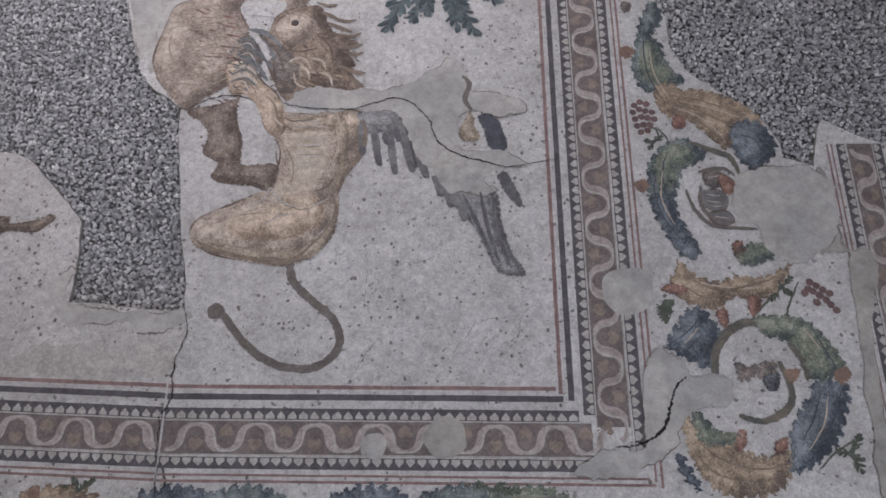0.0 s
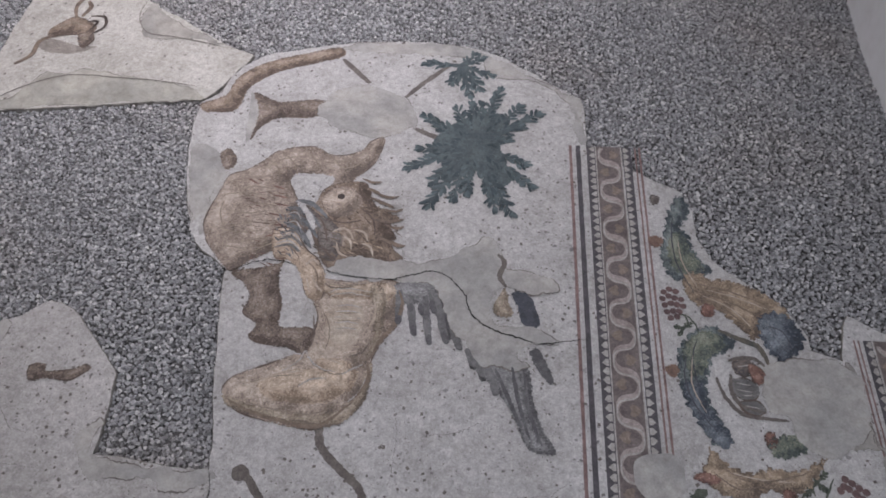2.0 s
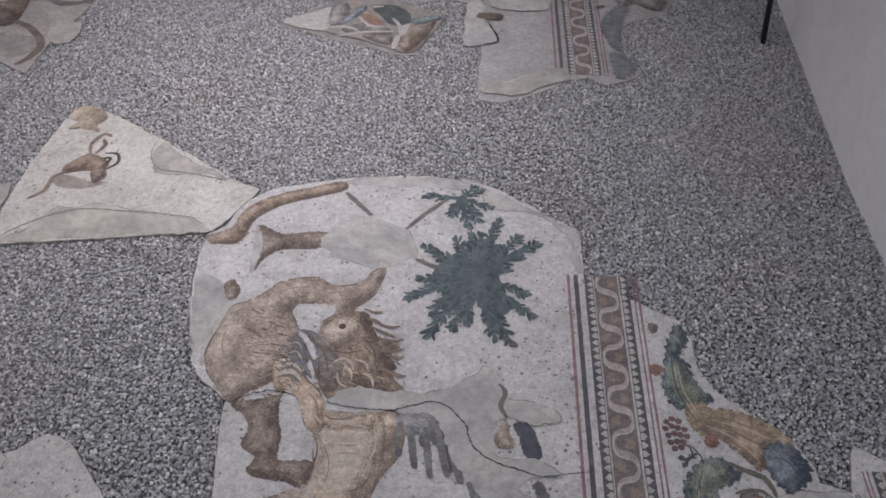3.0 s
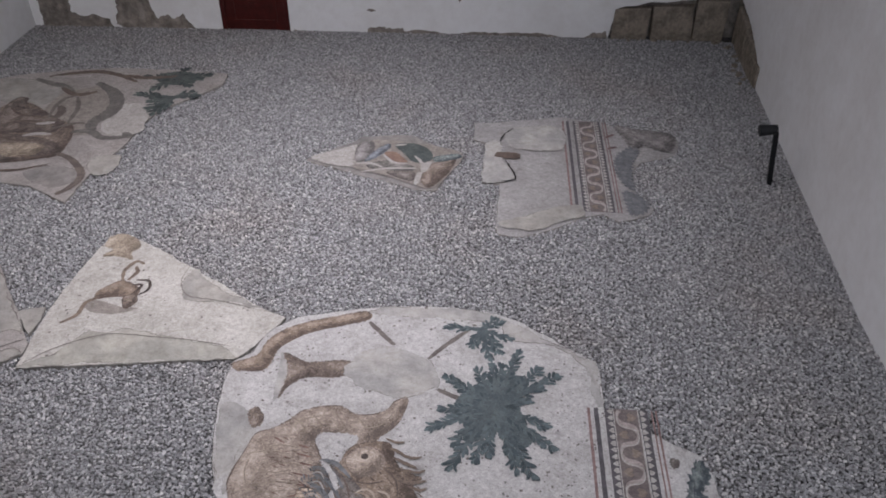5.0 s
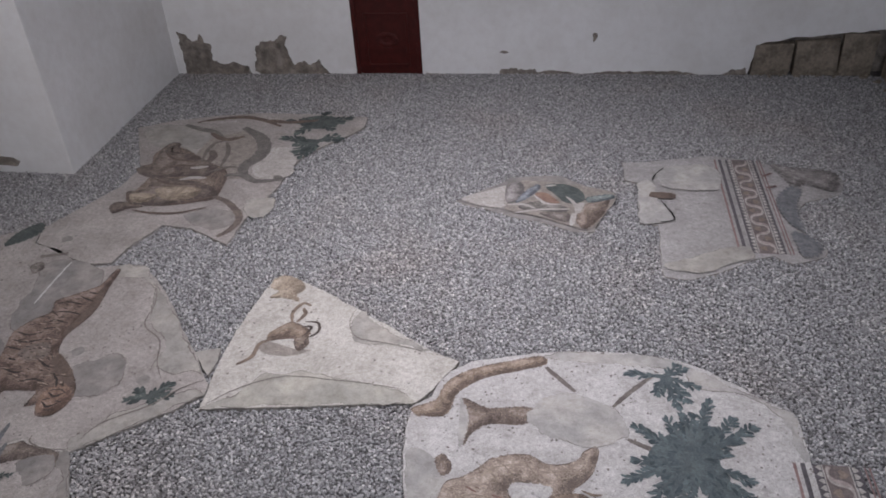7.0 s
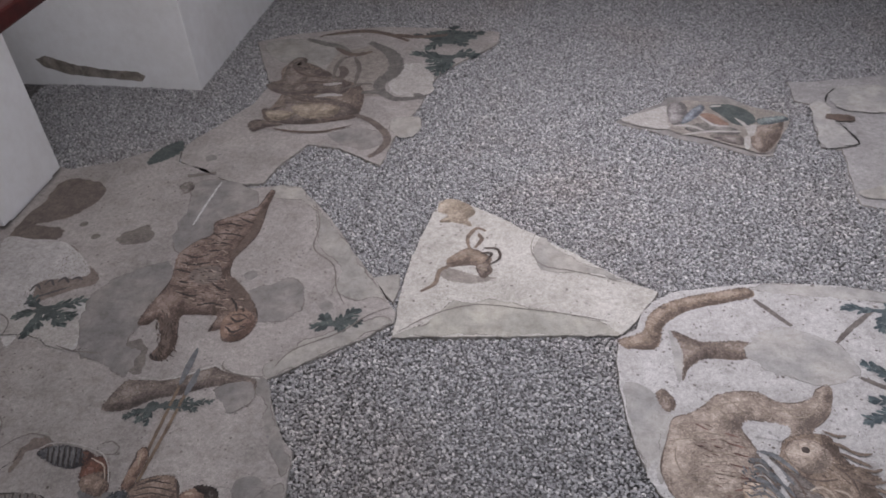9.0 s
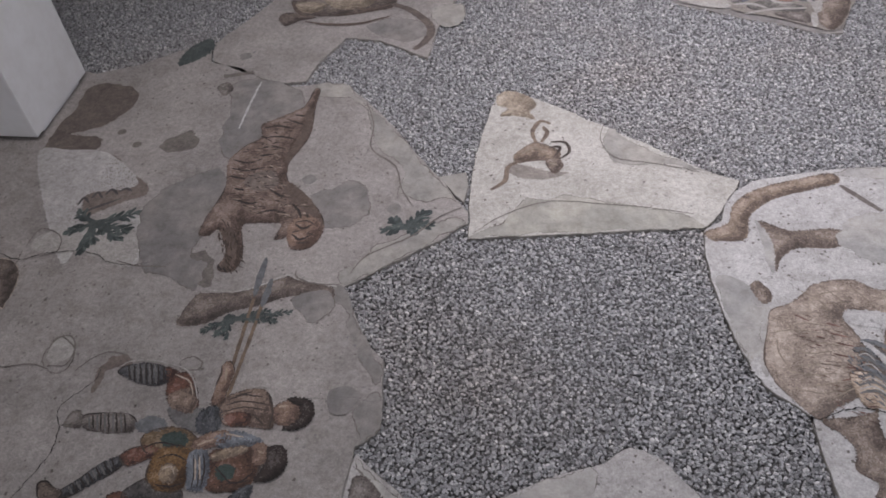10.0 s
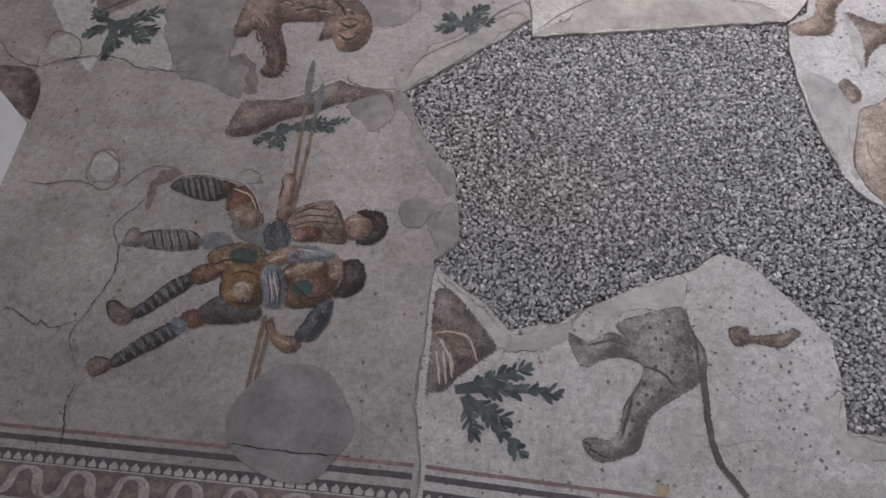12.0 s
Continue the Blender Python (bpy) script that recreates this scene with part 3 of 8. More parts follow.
# unseen south wall; its high opening is made up for the fill lamp
bm = bmesh.new()
for lo, hi in (((-9.9, BASE), (-1.4, TOP)), ((2.4, BASE), (3.2, TOP)), ((-1.4, BASE), (2.4, 3.2)), ((-1.4, 5.0), (2.4, TOP))):
    block(bm, (lo[0], -3.9, lo[1]), (hi[0], -3.6, hi[1]))
tagged(part("wall_south", bm, LIMEWASH), "plain unseen white-washed wall with an opening added for a fill lamp", "wall", kind="structure")
bm = bmesh.new()
block(bm, (-9.9, -3.6, BASE), (-9.6, 6.56, TOP))
tagged(part("wall_west", bm, LIMEWASH), "plain white-washed wall", "wall", kind="structure")

bm = bmesh.new()
for lo, hi in (((-9.9, -3.9), (-3.0, 9.9)), ((-0.4, -3.9), (3.2, 9.9)), ((-3.0, -3.9), (-0.4, 4.0)), ((-3.0, 6.6), (-0.4, 9.9))):
    block(bm, (*lo, TOP), (*hi, TOP + 0.2))
tagged(part("ceiling", bm, LIMEWASH), "white ceiling with a skylight opening", "ceiling", kind="structure")


def pier(name, lo, hi, label, foot=BASE):
    """A plastered masonry pier with worn, slightly rounded arrises."""
    bm = bmesh.new()
    block(bm, (*lo, foot), (*hi, TOP))
    bevelled(bm, 0.012, 2)
    if foot > BASE:
        block(bm, (lo[0] + 0.1, lo[1] + 0.12, BASE), (hi[0] - 0.03, hi[1] - 0.1, foot + 0.05))
    return tagged(part(name, bm, LIMEWASH), label, "pier", kind="structure")


pier("wall_west_block", (-9.6, 6.56), (-5.98, 9.7), "white-washed masonry block at the room's corner")
pier("pier", (-7.5, 4.19), (-6.62, 5.02), "white-washed square pier standing on the mosaic", 0.035)
pier("pier", (-7.2, 1.2), (-6.09, 2.62), "white-washed square pier standing on the mosaic")

# stained strip at the foot of the block
bm = bmesh.new()
strip = ragged([(-7.72, 0.26), (-7.6, 0.30), (-7.35, 0.22), (-7.0, 0.17), (-6.62, 0.15), (-6.55, 0.11), (-6.6, 0.05), (-7.0, 0.07), (-7.4, 0.10), (-7.66, 0.18)], 0.04, 0.006)
upright(strip, (0, 6.556), (1, 0), (0, 1), 0.004, bm)
tagged(part("plaster_loss", bm, DAMP, None), "long strip of bare grey render where plaster is lost", "plaster", kind="structure")

# bare patches along the north wall
for k, outline in enumerate((
        [(0.10, 0.55), (0.22, 0.50), (0.28, 0.42), (0.36, 0.44), (0.40, 0.52), (0.44, 0.40), (0.52, 0.38), (0.50, 0.18), (0.62, 0.12), (0.80, 0.14), (0.98, 0.08), (1.0, -0.06), (0.1, -0.06), (0.12, 0.25)],
        [(1.05, 0.02), (1.12, 0.36), (1.22, 0.42), (1.38, 0.42), (1.48, 0.50), (1.54, 0.48), (1.50, 0.36), (1.54, 0.22), (1.60, 0.10), (1.72, 0.16), (1.80, 0.10), (1.92, 0.18), (1.98, 0.06), (2.06, -0.02), (1.2, -0.05)],
        [(4.22, -0.05), (4.24, 0.04), (4.40, 0.05), (4.52, 0.03), (4.66, 0.05), (4.70, -0.05)],
        [(6.9, -0.05), (7.0, 0.03), (7.18, 0.05), (7.2, -0.05)],
        [(4.22, 0.26), (4.30, 0.28), (4.34, 0.255), (4.28, 0.24)],
        [(5.34, 0.48), (5.40, 0.49), (5.39, 0.42), (5.36, 0.38)])):
    bm = bmesh.new()
    upright(ragged(outline + outline[:1], 0.03, 0.014)[:-1], (-5.98 + along.y * 0.003, 9.24 - along.x * 0.003), along, (-along.y, along.x), 0.002, bm)
    part("plaster_loss", bm, DAMP, north, "bare grey-brown render where plaster is lost")

foot, s0 = [], 3.30
while s0 < 7.1:
    foot.append((s0, max(-0.05, -0.012 + 0.06 * noise.noise((s0 * 2.3, 0.4, 0.0)) + dice.uniform(-0.006, 0.010))))
    s0 += 0.045
bm = bmesh.new()
upright([(3.30, -0.06)] + foot + [(7.1, -0.06)], (-5.98 + along.y * 0.004, 9.24 - along.x * 0.004), along, (-along.y, along.x), 0.002, bm)
part("plaster_loss", bm, DAMP, north, "crumbling dark edge at the wall's foot")

# exposed stones in the broken corner
def corner_stone(centre, size, turn):
    bm = bmesh.new()
    block(bm, tuple(-s / 2 for s in size), tuple(s / 2 for s in size), 0.018)
    bevelled(bm, 0.02, 2)
    for v in bm.verts:
        v.co += Vector((0.012 * noise.noise(v.co * 9), 0.012 * noise.noise(v.co * 9 + Vector((3, 1, 7))), 0.012 * noise.noise(v.co * 9 + Vector((8, 5, 2)))))
    ob = part("stone", bm, BARESTONE, north)
    ob.matrix_local = pose(*centre, 0, 0, turn)
    return ob


for centre, size, turn in (((1.48, 9.46, 0.12), (0.44, 0.12, 0.46), 1.4), ((1.98, 9.475, 0.14), (0.50, 0.12, 0.48), 1.4), ((2.43, 9.48, 0.17), (0.38, 0.12, 0.58), 1.4),
                           ((2.77, 9.12, 0.15), (0.12, 0.62, 0.52), -2.2), ((2.755, 8.64, 0.08), (0.12, 0.36, 0.50), -2.2), ((2.74, 8.28, 0.0), (0.12, 0.36, 0.42), -2.2)):
    corner_stone(centre, size, turn)

for k in range(26):
    rx, ry = (dice.uniform(1.25, 2.6), dice.uniform(9.28, 9.42)) if k % 2 else (dice.uniform(2.52, 2.68), dice.uniform(8.2, 9.3))
    bm = bmesh.new()
    bmesh.ops.create_icosphere(bm, subdivisions=1, radius=dice.uniform(0.018, 0.05))
    for v in bm.verts:
        v.co *= dice.uniform(0.7, 1.2)
        v.co.z *= 0.7
    lump = tagged(part("rubble_stone", bm, BARESTONE), "crumbled brown stone lying on the gravel", "stone", "rubble at the wall")
    lump.matrix_world = pose(rx, ry, -0.016, 0, 0, dice.uniform(0, 360))

# ---- red door ----
door = tagged(new("door_1"), "dark red painted wooden door with moulded panels, closed", "door", kind="structure")
door.matrix_world = pose(-5.98 + along.x * door_a, 9.24 + along.y * door_a, BASE, 0, 0, math.degrees(math.atan2(along.y, along.x)))
span = door_b - door_a


def door_part(name, lo, hi, bevel=0.004, parent=door):
    bm = bmesh.new()
    block(bm, lo, hi)
    bevelled(bm, bevel, 2)
    ob = part(name, bm, REDWOOD)
    ob.parent = parent
    return ob


leaf = door_part("leaf", (0.05, 0.012, 0.055), (span - 0.05, 0.052, 2.10))
for lo, hi in (((0, -0.006, 0.05), (0.055, 0.09, 2.16)), ((span - 0.055, -0.006, 0.05), (span, 0.09, 2.16)), ((0.05, -0.006, 2.10), (span - 0.05, 0.09, 2.16))):
    door_part("frame", lo, hi)
for z0, z1 in ((0.18, 0.86), (1.0, 1.95)):
    for lo, hi in (((0.15, z0), (span - 0.15, z0 + 0.03)), ((0.15, z1 - 0.03), (span - 0.15, z1)), ((0.15, z0 + 0.03), (0.18, z1 - 0.03)), ((span - 0.18, z0 + 0.03), (span - 0.15, z1 - 0.03))):
        door_part("moulding", (lo[0], -0.004, lo[1]), (hi[0], 0.014, hi[1]), 0.005)
    bm = bmesh.new()
    for k in range(10):
        a = k * math.tau / 10
        ring = bmesh.ops.create_uvsphere(bm, u_segments=8, v_segments=5, radius=0.034)["verts"]
        for v in ring:
            v.co = Vector((v.co.x * 1.5 + span / 2 + 0.10 * math.cos(a), v.co.y * 0.3 + 0.008, v.co.z + (z0 + z1) / 2 + 0.07 * math.sin(a)))
    ob = part("carved_rosette", bm, REDWOOD)
    ob.parent = door

# ---- iron spotlight on a stake ----
def stake_light():
    lamp = tagged(new("ground_spotlight"), "short black iron stake light standing in the gravel", "spotlight")
    lamp.matrix_world = pose(2.37, 6.15, -0.05, 0, -7, 0)
    bm = bmesh.new()
    block(bm, (-0.02, -0.02, 0), (0.02, 0.02, 0.56))
    bevelled(bm, 0.006)
    part("post", bm, IRON).parent = lamp
    bm = bmesh.new()
    block(bm, (-0.07, -0.07, 0), (0.07, 0.07, 0.02))
    bevelled(bm, 0.005)
    part("base_plate", bm, IRON).parent = lamp
    bm = bmesh.new()
    bmesh.ops.create_cone(bm, cap_ends=True, segments=20, radius1=0.052, radius2=0.042, depth=0.15, matrix=pose(-0.07, 0, 0.585, 0, 90, 0))
    bevelled(bm, 0.006)
    part("lamp_head", bm, IRON).parent = lamp
    return lamp


stake_light()

# ---- red handrail of the side gallery ----
rail = tagged(new("handrail"), "dark red painted wooden handrail of the raised gallery", "handrail")
bm = bmesh.new()
block(bm, (-5.14, -3.6, 2.15), (-5.02, 3.82, 2.25))
bevelled(bm, 0.025, 3)
part("rail", bm, REDWOOD, rail)
bm = bmesh.new()
bmesh.ops.create_uvsphere(bm, u_segments=16, v_segments=10, radius=0.07, matrix=pose(-5.08, 3.86, 2.2))
part("finial", bm, REDWOOD, rail)

# ---- mosaic panels ----
slab_griffin = slab("floor_mosaic", [(-1.86, 3.34), (-1.86, 3.57), (-1.74, 3.67), (-1.67, 3.91), (-1.5, 4.04), (-1.2, 4.13), (-0.85, 4.21), (-0.49, 4.23), (-0.14, 4.2), (0.06, 4.12), (0.26, 3.98), (0.39, 3.88), (0.6, 3.74), (0.62, 3.58), (0.62, 3.31), (0.84, 3.17), (1.16, 3), (1.22, 2.85), (1.22, 2.67), (1.29, 2.51), (1.36, 2.44), (1.5, 2.32), (1.63, 2.21), (1.72, 2.06), (1.73, 1.96), (1.87, 1.91), (1.93, 2.11), (1.96, 2.19), (2.03, 2.15), (2.26, 2.03), (2.46, 1.95), (2.47, 0.9), (2.45, -0.7), (-1.26, -0.7), (-1.25, 0.3), (-1.3, 0.52), (-1.32, 0.65), (-1.28, 0.74), (-1.28, 0.91), (-1.24, 1.05), (-1.26, 1.16), (-1.34, 1.61), (-1.43, 2.26), (-1.42, 2.31), (-1.41, 2.29), (-1.64, 2.47), (-1.73, 2.67), (-1.82, 3.01)], GROUND, "white floor mosaic of a griffin with prey, scroll border")
slab_leopard = slab("floor_mosaic", [(-1.29, 0.74), (-1.29, 0.91), (-1.25, 1.05), (-1.27, 1.15), (-1.34, 1.16), (-1.58, 1.18), (-1.84, 1.22), (-1.84, 1.46), (-1.85, 1.63), (-1.94, 1.74), (-2.17, 1.98), (-2.27, 2.04), (-2.32, 2.05), (-2.46, 1.95), (-2.66, 1.87), (-2.96, 1.71), (-3.1, 1.62), (-3.32, 1.57), (-3.46, 1.71), (-3.61, 1.81), (-3.69, 1.88), (-3.7, 1.82), (-3.71, 1.5), (-3.71, 1.17), (-3.66, 0.91), (-3.64, 0.3), (-3.62, -0.7), (-1.27, -0.7), (-1.26, 0.3), (-1.32, 0.52), (-1.33, 0.65)], GROUNDGREY, "greyish mosaic panel with a spotted leopard and a shrub")
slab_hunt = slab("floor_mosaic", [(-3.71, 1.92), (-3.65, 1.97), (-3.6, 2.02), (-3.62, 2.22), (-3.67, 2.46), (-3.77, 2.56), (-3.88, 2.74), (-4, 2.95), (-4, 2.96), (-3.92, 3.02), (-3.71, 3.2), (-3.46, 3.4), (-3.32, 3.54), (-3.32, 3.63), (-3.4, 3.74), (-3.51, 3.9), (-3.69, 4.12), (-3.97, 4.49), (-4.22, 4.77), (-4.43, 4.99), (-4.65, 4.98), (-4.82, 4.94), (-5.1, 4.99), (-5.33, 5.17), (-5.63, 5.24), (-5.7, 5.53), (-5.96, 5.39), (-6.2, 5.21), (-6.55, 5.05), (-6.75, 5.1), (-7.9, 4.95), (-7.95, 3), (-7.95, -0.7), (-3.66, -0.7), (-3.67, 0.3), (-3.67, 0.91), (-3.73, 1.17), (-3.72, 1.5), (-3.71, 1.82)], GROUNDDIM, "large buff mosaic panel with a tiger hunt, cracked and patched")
slab_goat = slab("floor_mosaic", [(-3.29, 3.41), (-3.33, 3.81), (-3.33, 4.22), (-3.25, 4.91), (-3.07, 4.92), (-2.67, 4.69), (-2.25, 4.42), (-1.83, 4.14), (-1.6, 4.03), (-1.64, 3.94), (-1.73, 3.75), (-1.84, 3.61), (-2.53, 3.51)], GROUNDWARM, "wedge-shaped cream mosaic panel with a small goat")
slab_chip = slab("mortar_fragment", [(-3.56, 3.96), (-3.38, 4.02), (-3.35, 3.89), (-3.36, 3.74), (-3.42, 3.8)], PLASTER2, "small broken piece of pale mortar")
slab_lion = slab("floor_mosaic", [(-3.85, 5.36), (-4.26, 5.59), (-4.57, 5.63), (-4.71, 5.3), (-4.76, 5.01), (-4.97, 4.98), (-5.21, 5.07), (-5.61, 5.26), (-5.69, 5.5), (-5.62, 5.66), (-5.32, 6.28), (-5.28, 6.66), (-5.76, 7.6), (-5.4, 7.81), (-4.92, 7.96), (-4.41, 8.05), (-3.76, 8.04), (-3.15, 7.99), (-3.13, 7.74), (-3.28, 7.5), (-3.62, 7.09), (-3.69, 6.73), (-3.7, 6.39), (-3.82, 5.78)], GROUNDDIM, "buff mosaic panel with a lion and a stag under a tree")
slab_frag = slab("floor_mosaic", [(-1.9, 6.24), (-1.74, 6.39), (-1.5, 6.6), (-1.43, 6.71), (-0.95, 6.78), (-0.71, 6.59), (-0.51, 6.42), (-0.47, 6.29), (-0.57, 6.01), (-0.64, 5.8), (-0.82, 5.79), (-1.03, 5.89), (-1.36, 6), (-1.7, 6.14)], PLASTERDARK, "small mosaic fragment with grey, green and red patches", top=-0.01)
slab_east = slab("floor_mosaic", [(-0.34, 7.08), (-0.1, 7.09), (-0.02, 7.12), (0.54, 7.26), (0.93, 7.16), (1.15, 7.06), (1.59, 7.02), (1.67, 6.82), (1.59, 6.56), (1.25, 6.41), (1.14, 6.22), (1.11, 6.03), (1.16, 5.8), (1.26, 5.65), (1.2, 5.54), (0.94, 5.42), (0.81, 5.53), (0.66, 5.48), (0.41, 5.3), (0.12, 5.15), (-0.09, 5.17), (-0.09, 5.45), (-0.07, 5.8), (-0.08, 5.94), (-0.23, 5.96), (-0.23, 6.38), (-0.2, 6.66), (-0.33, 6.73)], GROUNDEAST, "greyish mosaic fragment with a ribbon border and acanthus", top=-0.01)


# ---- ribbon borders ----
def border(parent, start, along, out, length, pitch, phase=0.0, scale=1.0, level=1, lift=0.0, first=True, corner=False):
    """Lines, saw-tooth bands and a wave ribbon, laid off from the inner red line."""
    al, ou = Vector(along).normalized(), Vector(out).normalized()
    z = LEVEL * level + lift

    def at(s, o):
        return (start[0] + al.x * s + ou.x * o * scale, start[1] + al.y * s + ou.y * o * scale)

    def strip(name, o0, o1, tone, up=0.0, s0=0.0, s1=None):
        s0 = -max(o0, 0) if corner else s0
        bm = bmesh.new()
        n = max(2, int(length / 0.06))
        row = [s0 + ((length if s1 is None else s1) - s0) * k / n for k in range(n + 1)]
        edge = [(at(s, o0 + 0.002 * noise.noise((s * 13, o0 * 40, 0))), at(s, o1 + 0.002 * noise.noise((s * 13, o1 * 40, 5)))) for s in row]
        pairs = [(bm.verts.new((*a, z + up)), bm.verts.new((*b, z + up))) for a, b in edge]
        for (a, b), (c, d) in zip(pairs, pairs[1:]):
            f = bm.faces.new((a, b, d, c))
            f.normal_update()
            if f.normal.z < 0:
                f.normal_flip()
        return part(name, bm, named(tone), parent)

    if first:
        strip("red_line", -0.010, 0.008, "REDLINE")
        strip("dark_line", 0.032, 0.060, "DARKLINE")
    for o, turned in ((0.098, 1), (0.318, -1)):
        strip("dark_band", o, o + 0.052, "DARKLINE")
        bm = bmesh.new()
        begin = -o if corner else 0.0
        count = int((length - begin) / 0.050)
        for k in range(count):
            s = begin + (k + 0.5) * (length - begin) / count
            w = 0.5 * (length - begin) / count * dice.uniform(0.82, 1.0)
            b0, b1 = (o + 0.048, o + 0.012) if turned > 0 else (o + 0.004, o + 0.04)
            waist = b0 + (b1 - b0) * dice.uniform(0.3, 0.5)
            tri = [at(s - 0.8 * w, b0), at(s + 0.8 * w, b0), at(s + 0.86 * w, waist), at(s + w * dice.uniform(-0.2, 0.2), b1), at(s - 0.86 * w, waist)]
            fill(bm, tri, z + LEVEL)
        part("saw_tooth", bm, PALE, parent)["kind"] = "stuff"
    strip("ribbon_ground", 0.152, 0.312, "BANDBROWN")
    strip("white_line", 0.150, 0.157, PALE, LEVEL * 0.5)
    strip("white_line", 0.305, 0.313, PALE, LEVEL * 0.5)
    mid, reach = 0.231, 0.058
    begin = -mid if corner else 0.0
    waves = int((length - begin) / pitch) + 2
    step = pitch
    phase += begin - pitch

    def wave(t):
        return t * step + phase - 0.06 * step * math.sin(math.tau * t * 2), mid + reach * math.sin(math.tau * t)

    bm, edge = bmesh.new(), bmesh.new()
    curve, light, widths = [], [], []
    for k in range(waves * 24 + 1):
        s, o = wave(k / 24)
        if not begin + 0.01 < s < length - 0.01:
            continue
        w = 0.013 + (0.038 if math.cos(math.tau * k / 24) < 0 else 0.024) * abs(math.cos(math.tau * k / 24))
        curve.append(at(s, o))
        widths.append(w)
        off = 0.5 * w * (1 if math.sin(math.tau * k / 24) > 0 else 0.85)
        light.append(at(s - off * 0.75, o + 0.5 * off * math.sin(math.tau * k / 24)))
    ribbon(bm, curve, widths, z + LEVEL * 1.5)
    part("wave_ribbon", bm, named("RIBBON"), parent)
    ribbon(edge, light, [0.0085] * len(light), z + LEVEL * 2.2)
    part("ribbon_edge", edge, PALE, parent)
    for k in range(waves * 2):
        s, o = (k + 0.5) * step / 2 + phase, mid + (-0.028 if k % 2 == 0 else 0.028)
        if begin + 0.05 < s < length - 0.05:
            sg = 1 if k % 2 == 0 else -1
            shape = [(0, -0.034 * sg), (0.026, -0.012 * sg), (0.034, 0.012 * sg), (0.02, 0.026 * sg), (0, 0.016 * sg), (-0.02, 0.026 * sg), (-0.034, 0.012 * sg), (-0.026, -0.012 * sg)]
            bm = bmesh.new()
            fill(bm, [at(s + a, o + b) for a, b in shape], z + LEVEL * 0.8)
            part("heart_leaf", bm, named("HEART"), parent)
    strip("red_line", 0.392, 0.402, "REDLINE")
    strip("red_line", 0.418, 0.430, "REDLINE")


border(slab_griffin, (0.522, 0.75), (0, 1), (1, 0), 2.58, 0.281, 0.005, corner=True)
border(slab_griffin, (0.50, 0.772), (-1, 0.012), (0, -1), 1.80, 0.272, 0.039, level=1.4, corner=True)
border(slab_leopard, (-1.31, 0.797), (-1, 0.046), (0, -1), 2.33, 0.272, 0.19)
border(slab_hunt, (-3.69, 0.905), (-1, 0.01), (0, -1), 3.6, 0.245, 0.055)
border(slab_griffin, (2.32, 0.2), (0, 1), (-1, 0), 1.84, 0.285, 0.05, 0.85, first=False)
border(slab_east, (0.555, 5.56), (0.0, 1), (1, 0), 1.62, 0.3, 0.0, 1.0, lift=-0.01)

for panel, count, seed in ((slab_griffin, 11000, 1), (slab_leopard, 5200, 2), (slab_hunt, 9000, 3), (slab_goat, 900, 4)):
    flecks(panel, count, seed)

strokes("mortar_joint", [[(-1.29, 0.0), (-1.31, 0.52), (-1.325, 0.65), (-1.285, 0.74), (-1.285, 0.91), (-1.245, 1.05), (-1.265, 1.14)]], 0.022, GROUNDGREY, slab_leopard, -2)
strokes("mortar_joint", [[(-3.65, 0.0), (-3.655, 0.6), (-3.67, 0.91), (-3.72, 1.17), (-3.715, 1.5), (-3.705, 1.85)]], 0.06, PLASTERDARK, slab_leopard, -5)

strokes("crack", [[(-1.29, 0.1), (-1.312, 0.52), (-1.325, 0.65), (-1.285, 0.74), (-1.285, 0.91), (-1.245, 1.05), (-1.265, 1.15)]], 0.007, CRACK, slab_leopard, 3, taper=0.5, wobble=0.012)

# ---- inlaid figures ----
# griffin
patch("plaster_repair", [(-1.728, 2.709), (-1.805, 3.011), (-1.802, 3.141), (-1.647, 3.042), (-1.538, 2.98), (-1.567, 2.802), (-1.578, 2.675), (-1.638, 2.509)], PLASTER, slab_griffin, 1)
patch("plaster_repair", [(-1.004, 4.144), (-0.811, 4.196), (-0.493, 4.208), (-0.135, 4.18), (0.141, 4.022), (0.351, 3.889), (0.586, 3.725), (0.611, 3.566), (0.616, 3.321), (0.559, 3.4), (0.528, 3.664), (0.294, 3.891), (0.027, 3.904), (-0.073, 4.067), (-0.407, 4.101), (-0.881, 4.11)], PLASTER, slab_griffin, 1)
patch("tree_trunk", [(-1.815, 3.494), (-1.853, 3.559), (-1.711, 3.646), (-1.654, 3.823), (-1.49, 3.972), (-1.194, 4.087), (-1.024, 4.143), (-0.985, 4.058), (-1.176, 3.973), (-1.395, 3.882), (-1.558, 3.73), (-1.611, 3.531), (-1.695, 3.491)], "BROWN", slab_griffin, 1, wobble=0.004)
patch("hind_leg", [(-1.528, 3.678), (-1.344, 3.603), (-1.087, 3.638), (-0.998, 3.539), (-1.154, 3.469), (-1.319, 3.46), (-1.416, 3.39), (-1.485, 3.263), (-1.503, 3.46)], "BROWN2", slab_griffin, 1)
patch("hoof", [(-1.542, 3.687), (-1.469, 3.513), (-1.48, 3.273), (-1.51, 3.281), (-1.528, 3.51)], PLASTER, slab_griffin, 2)
patch("plaster_repair", [(-1.09, 3.534), (-0.986, 3.723), (-0.804, 3.782), (-0.609, 3.728), (-0.494, 3.618), (-0.446, 3.468), (-0.522, 3.374), (-0.644, 3.329), (-0.789, 3.34), (-0.981, 3.414)], PLASTER, slab_griffin, 2)
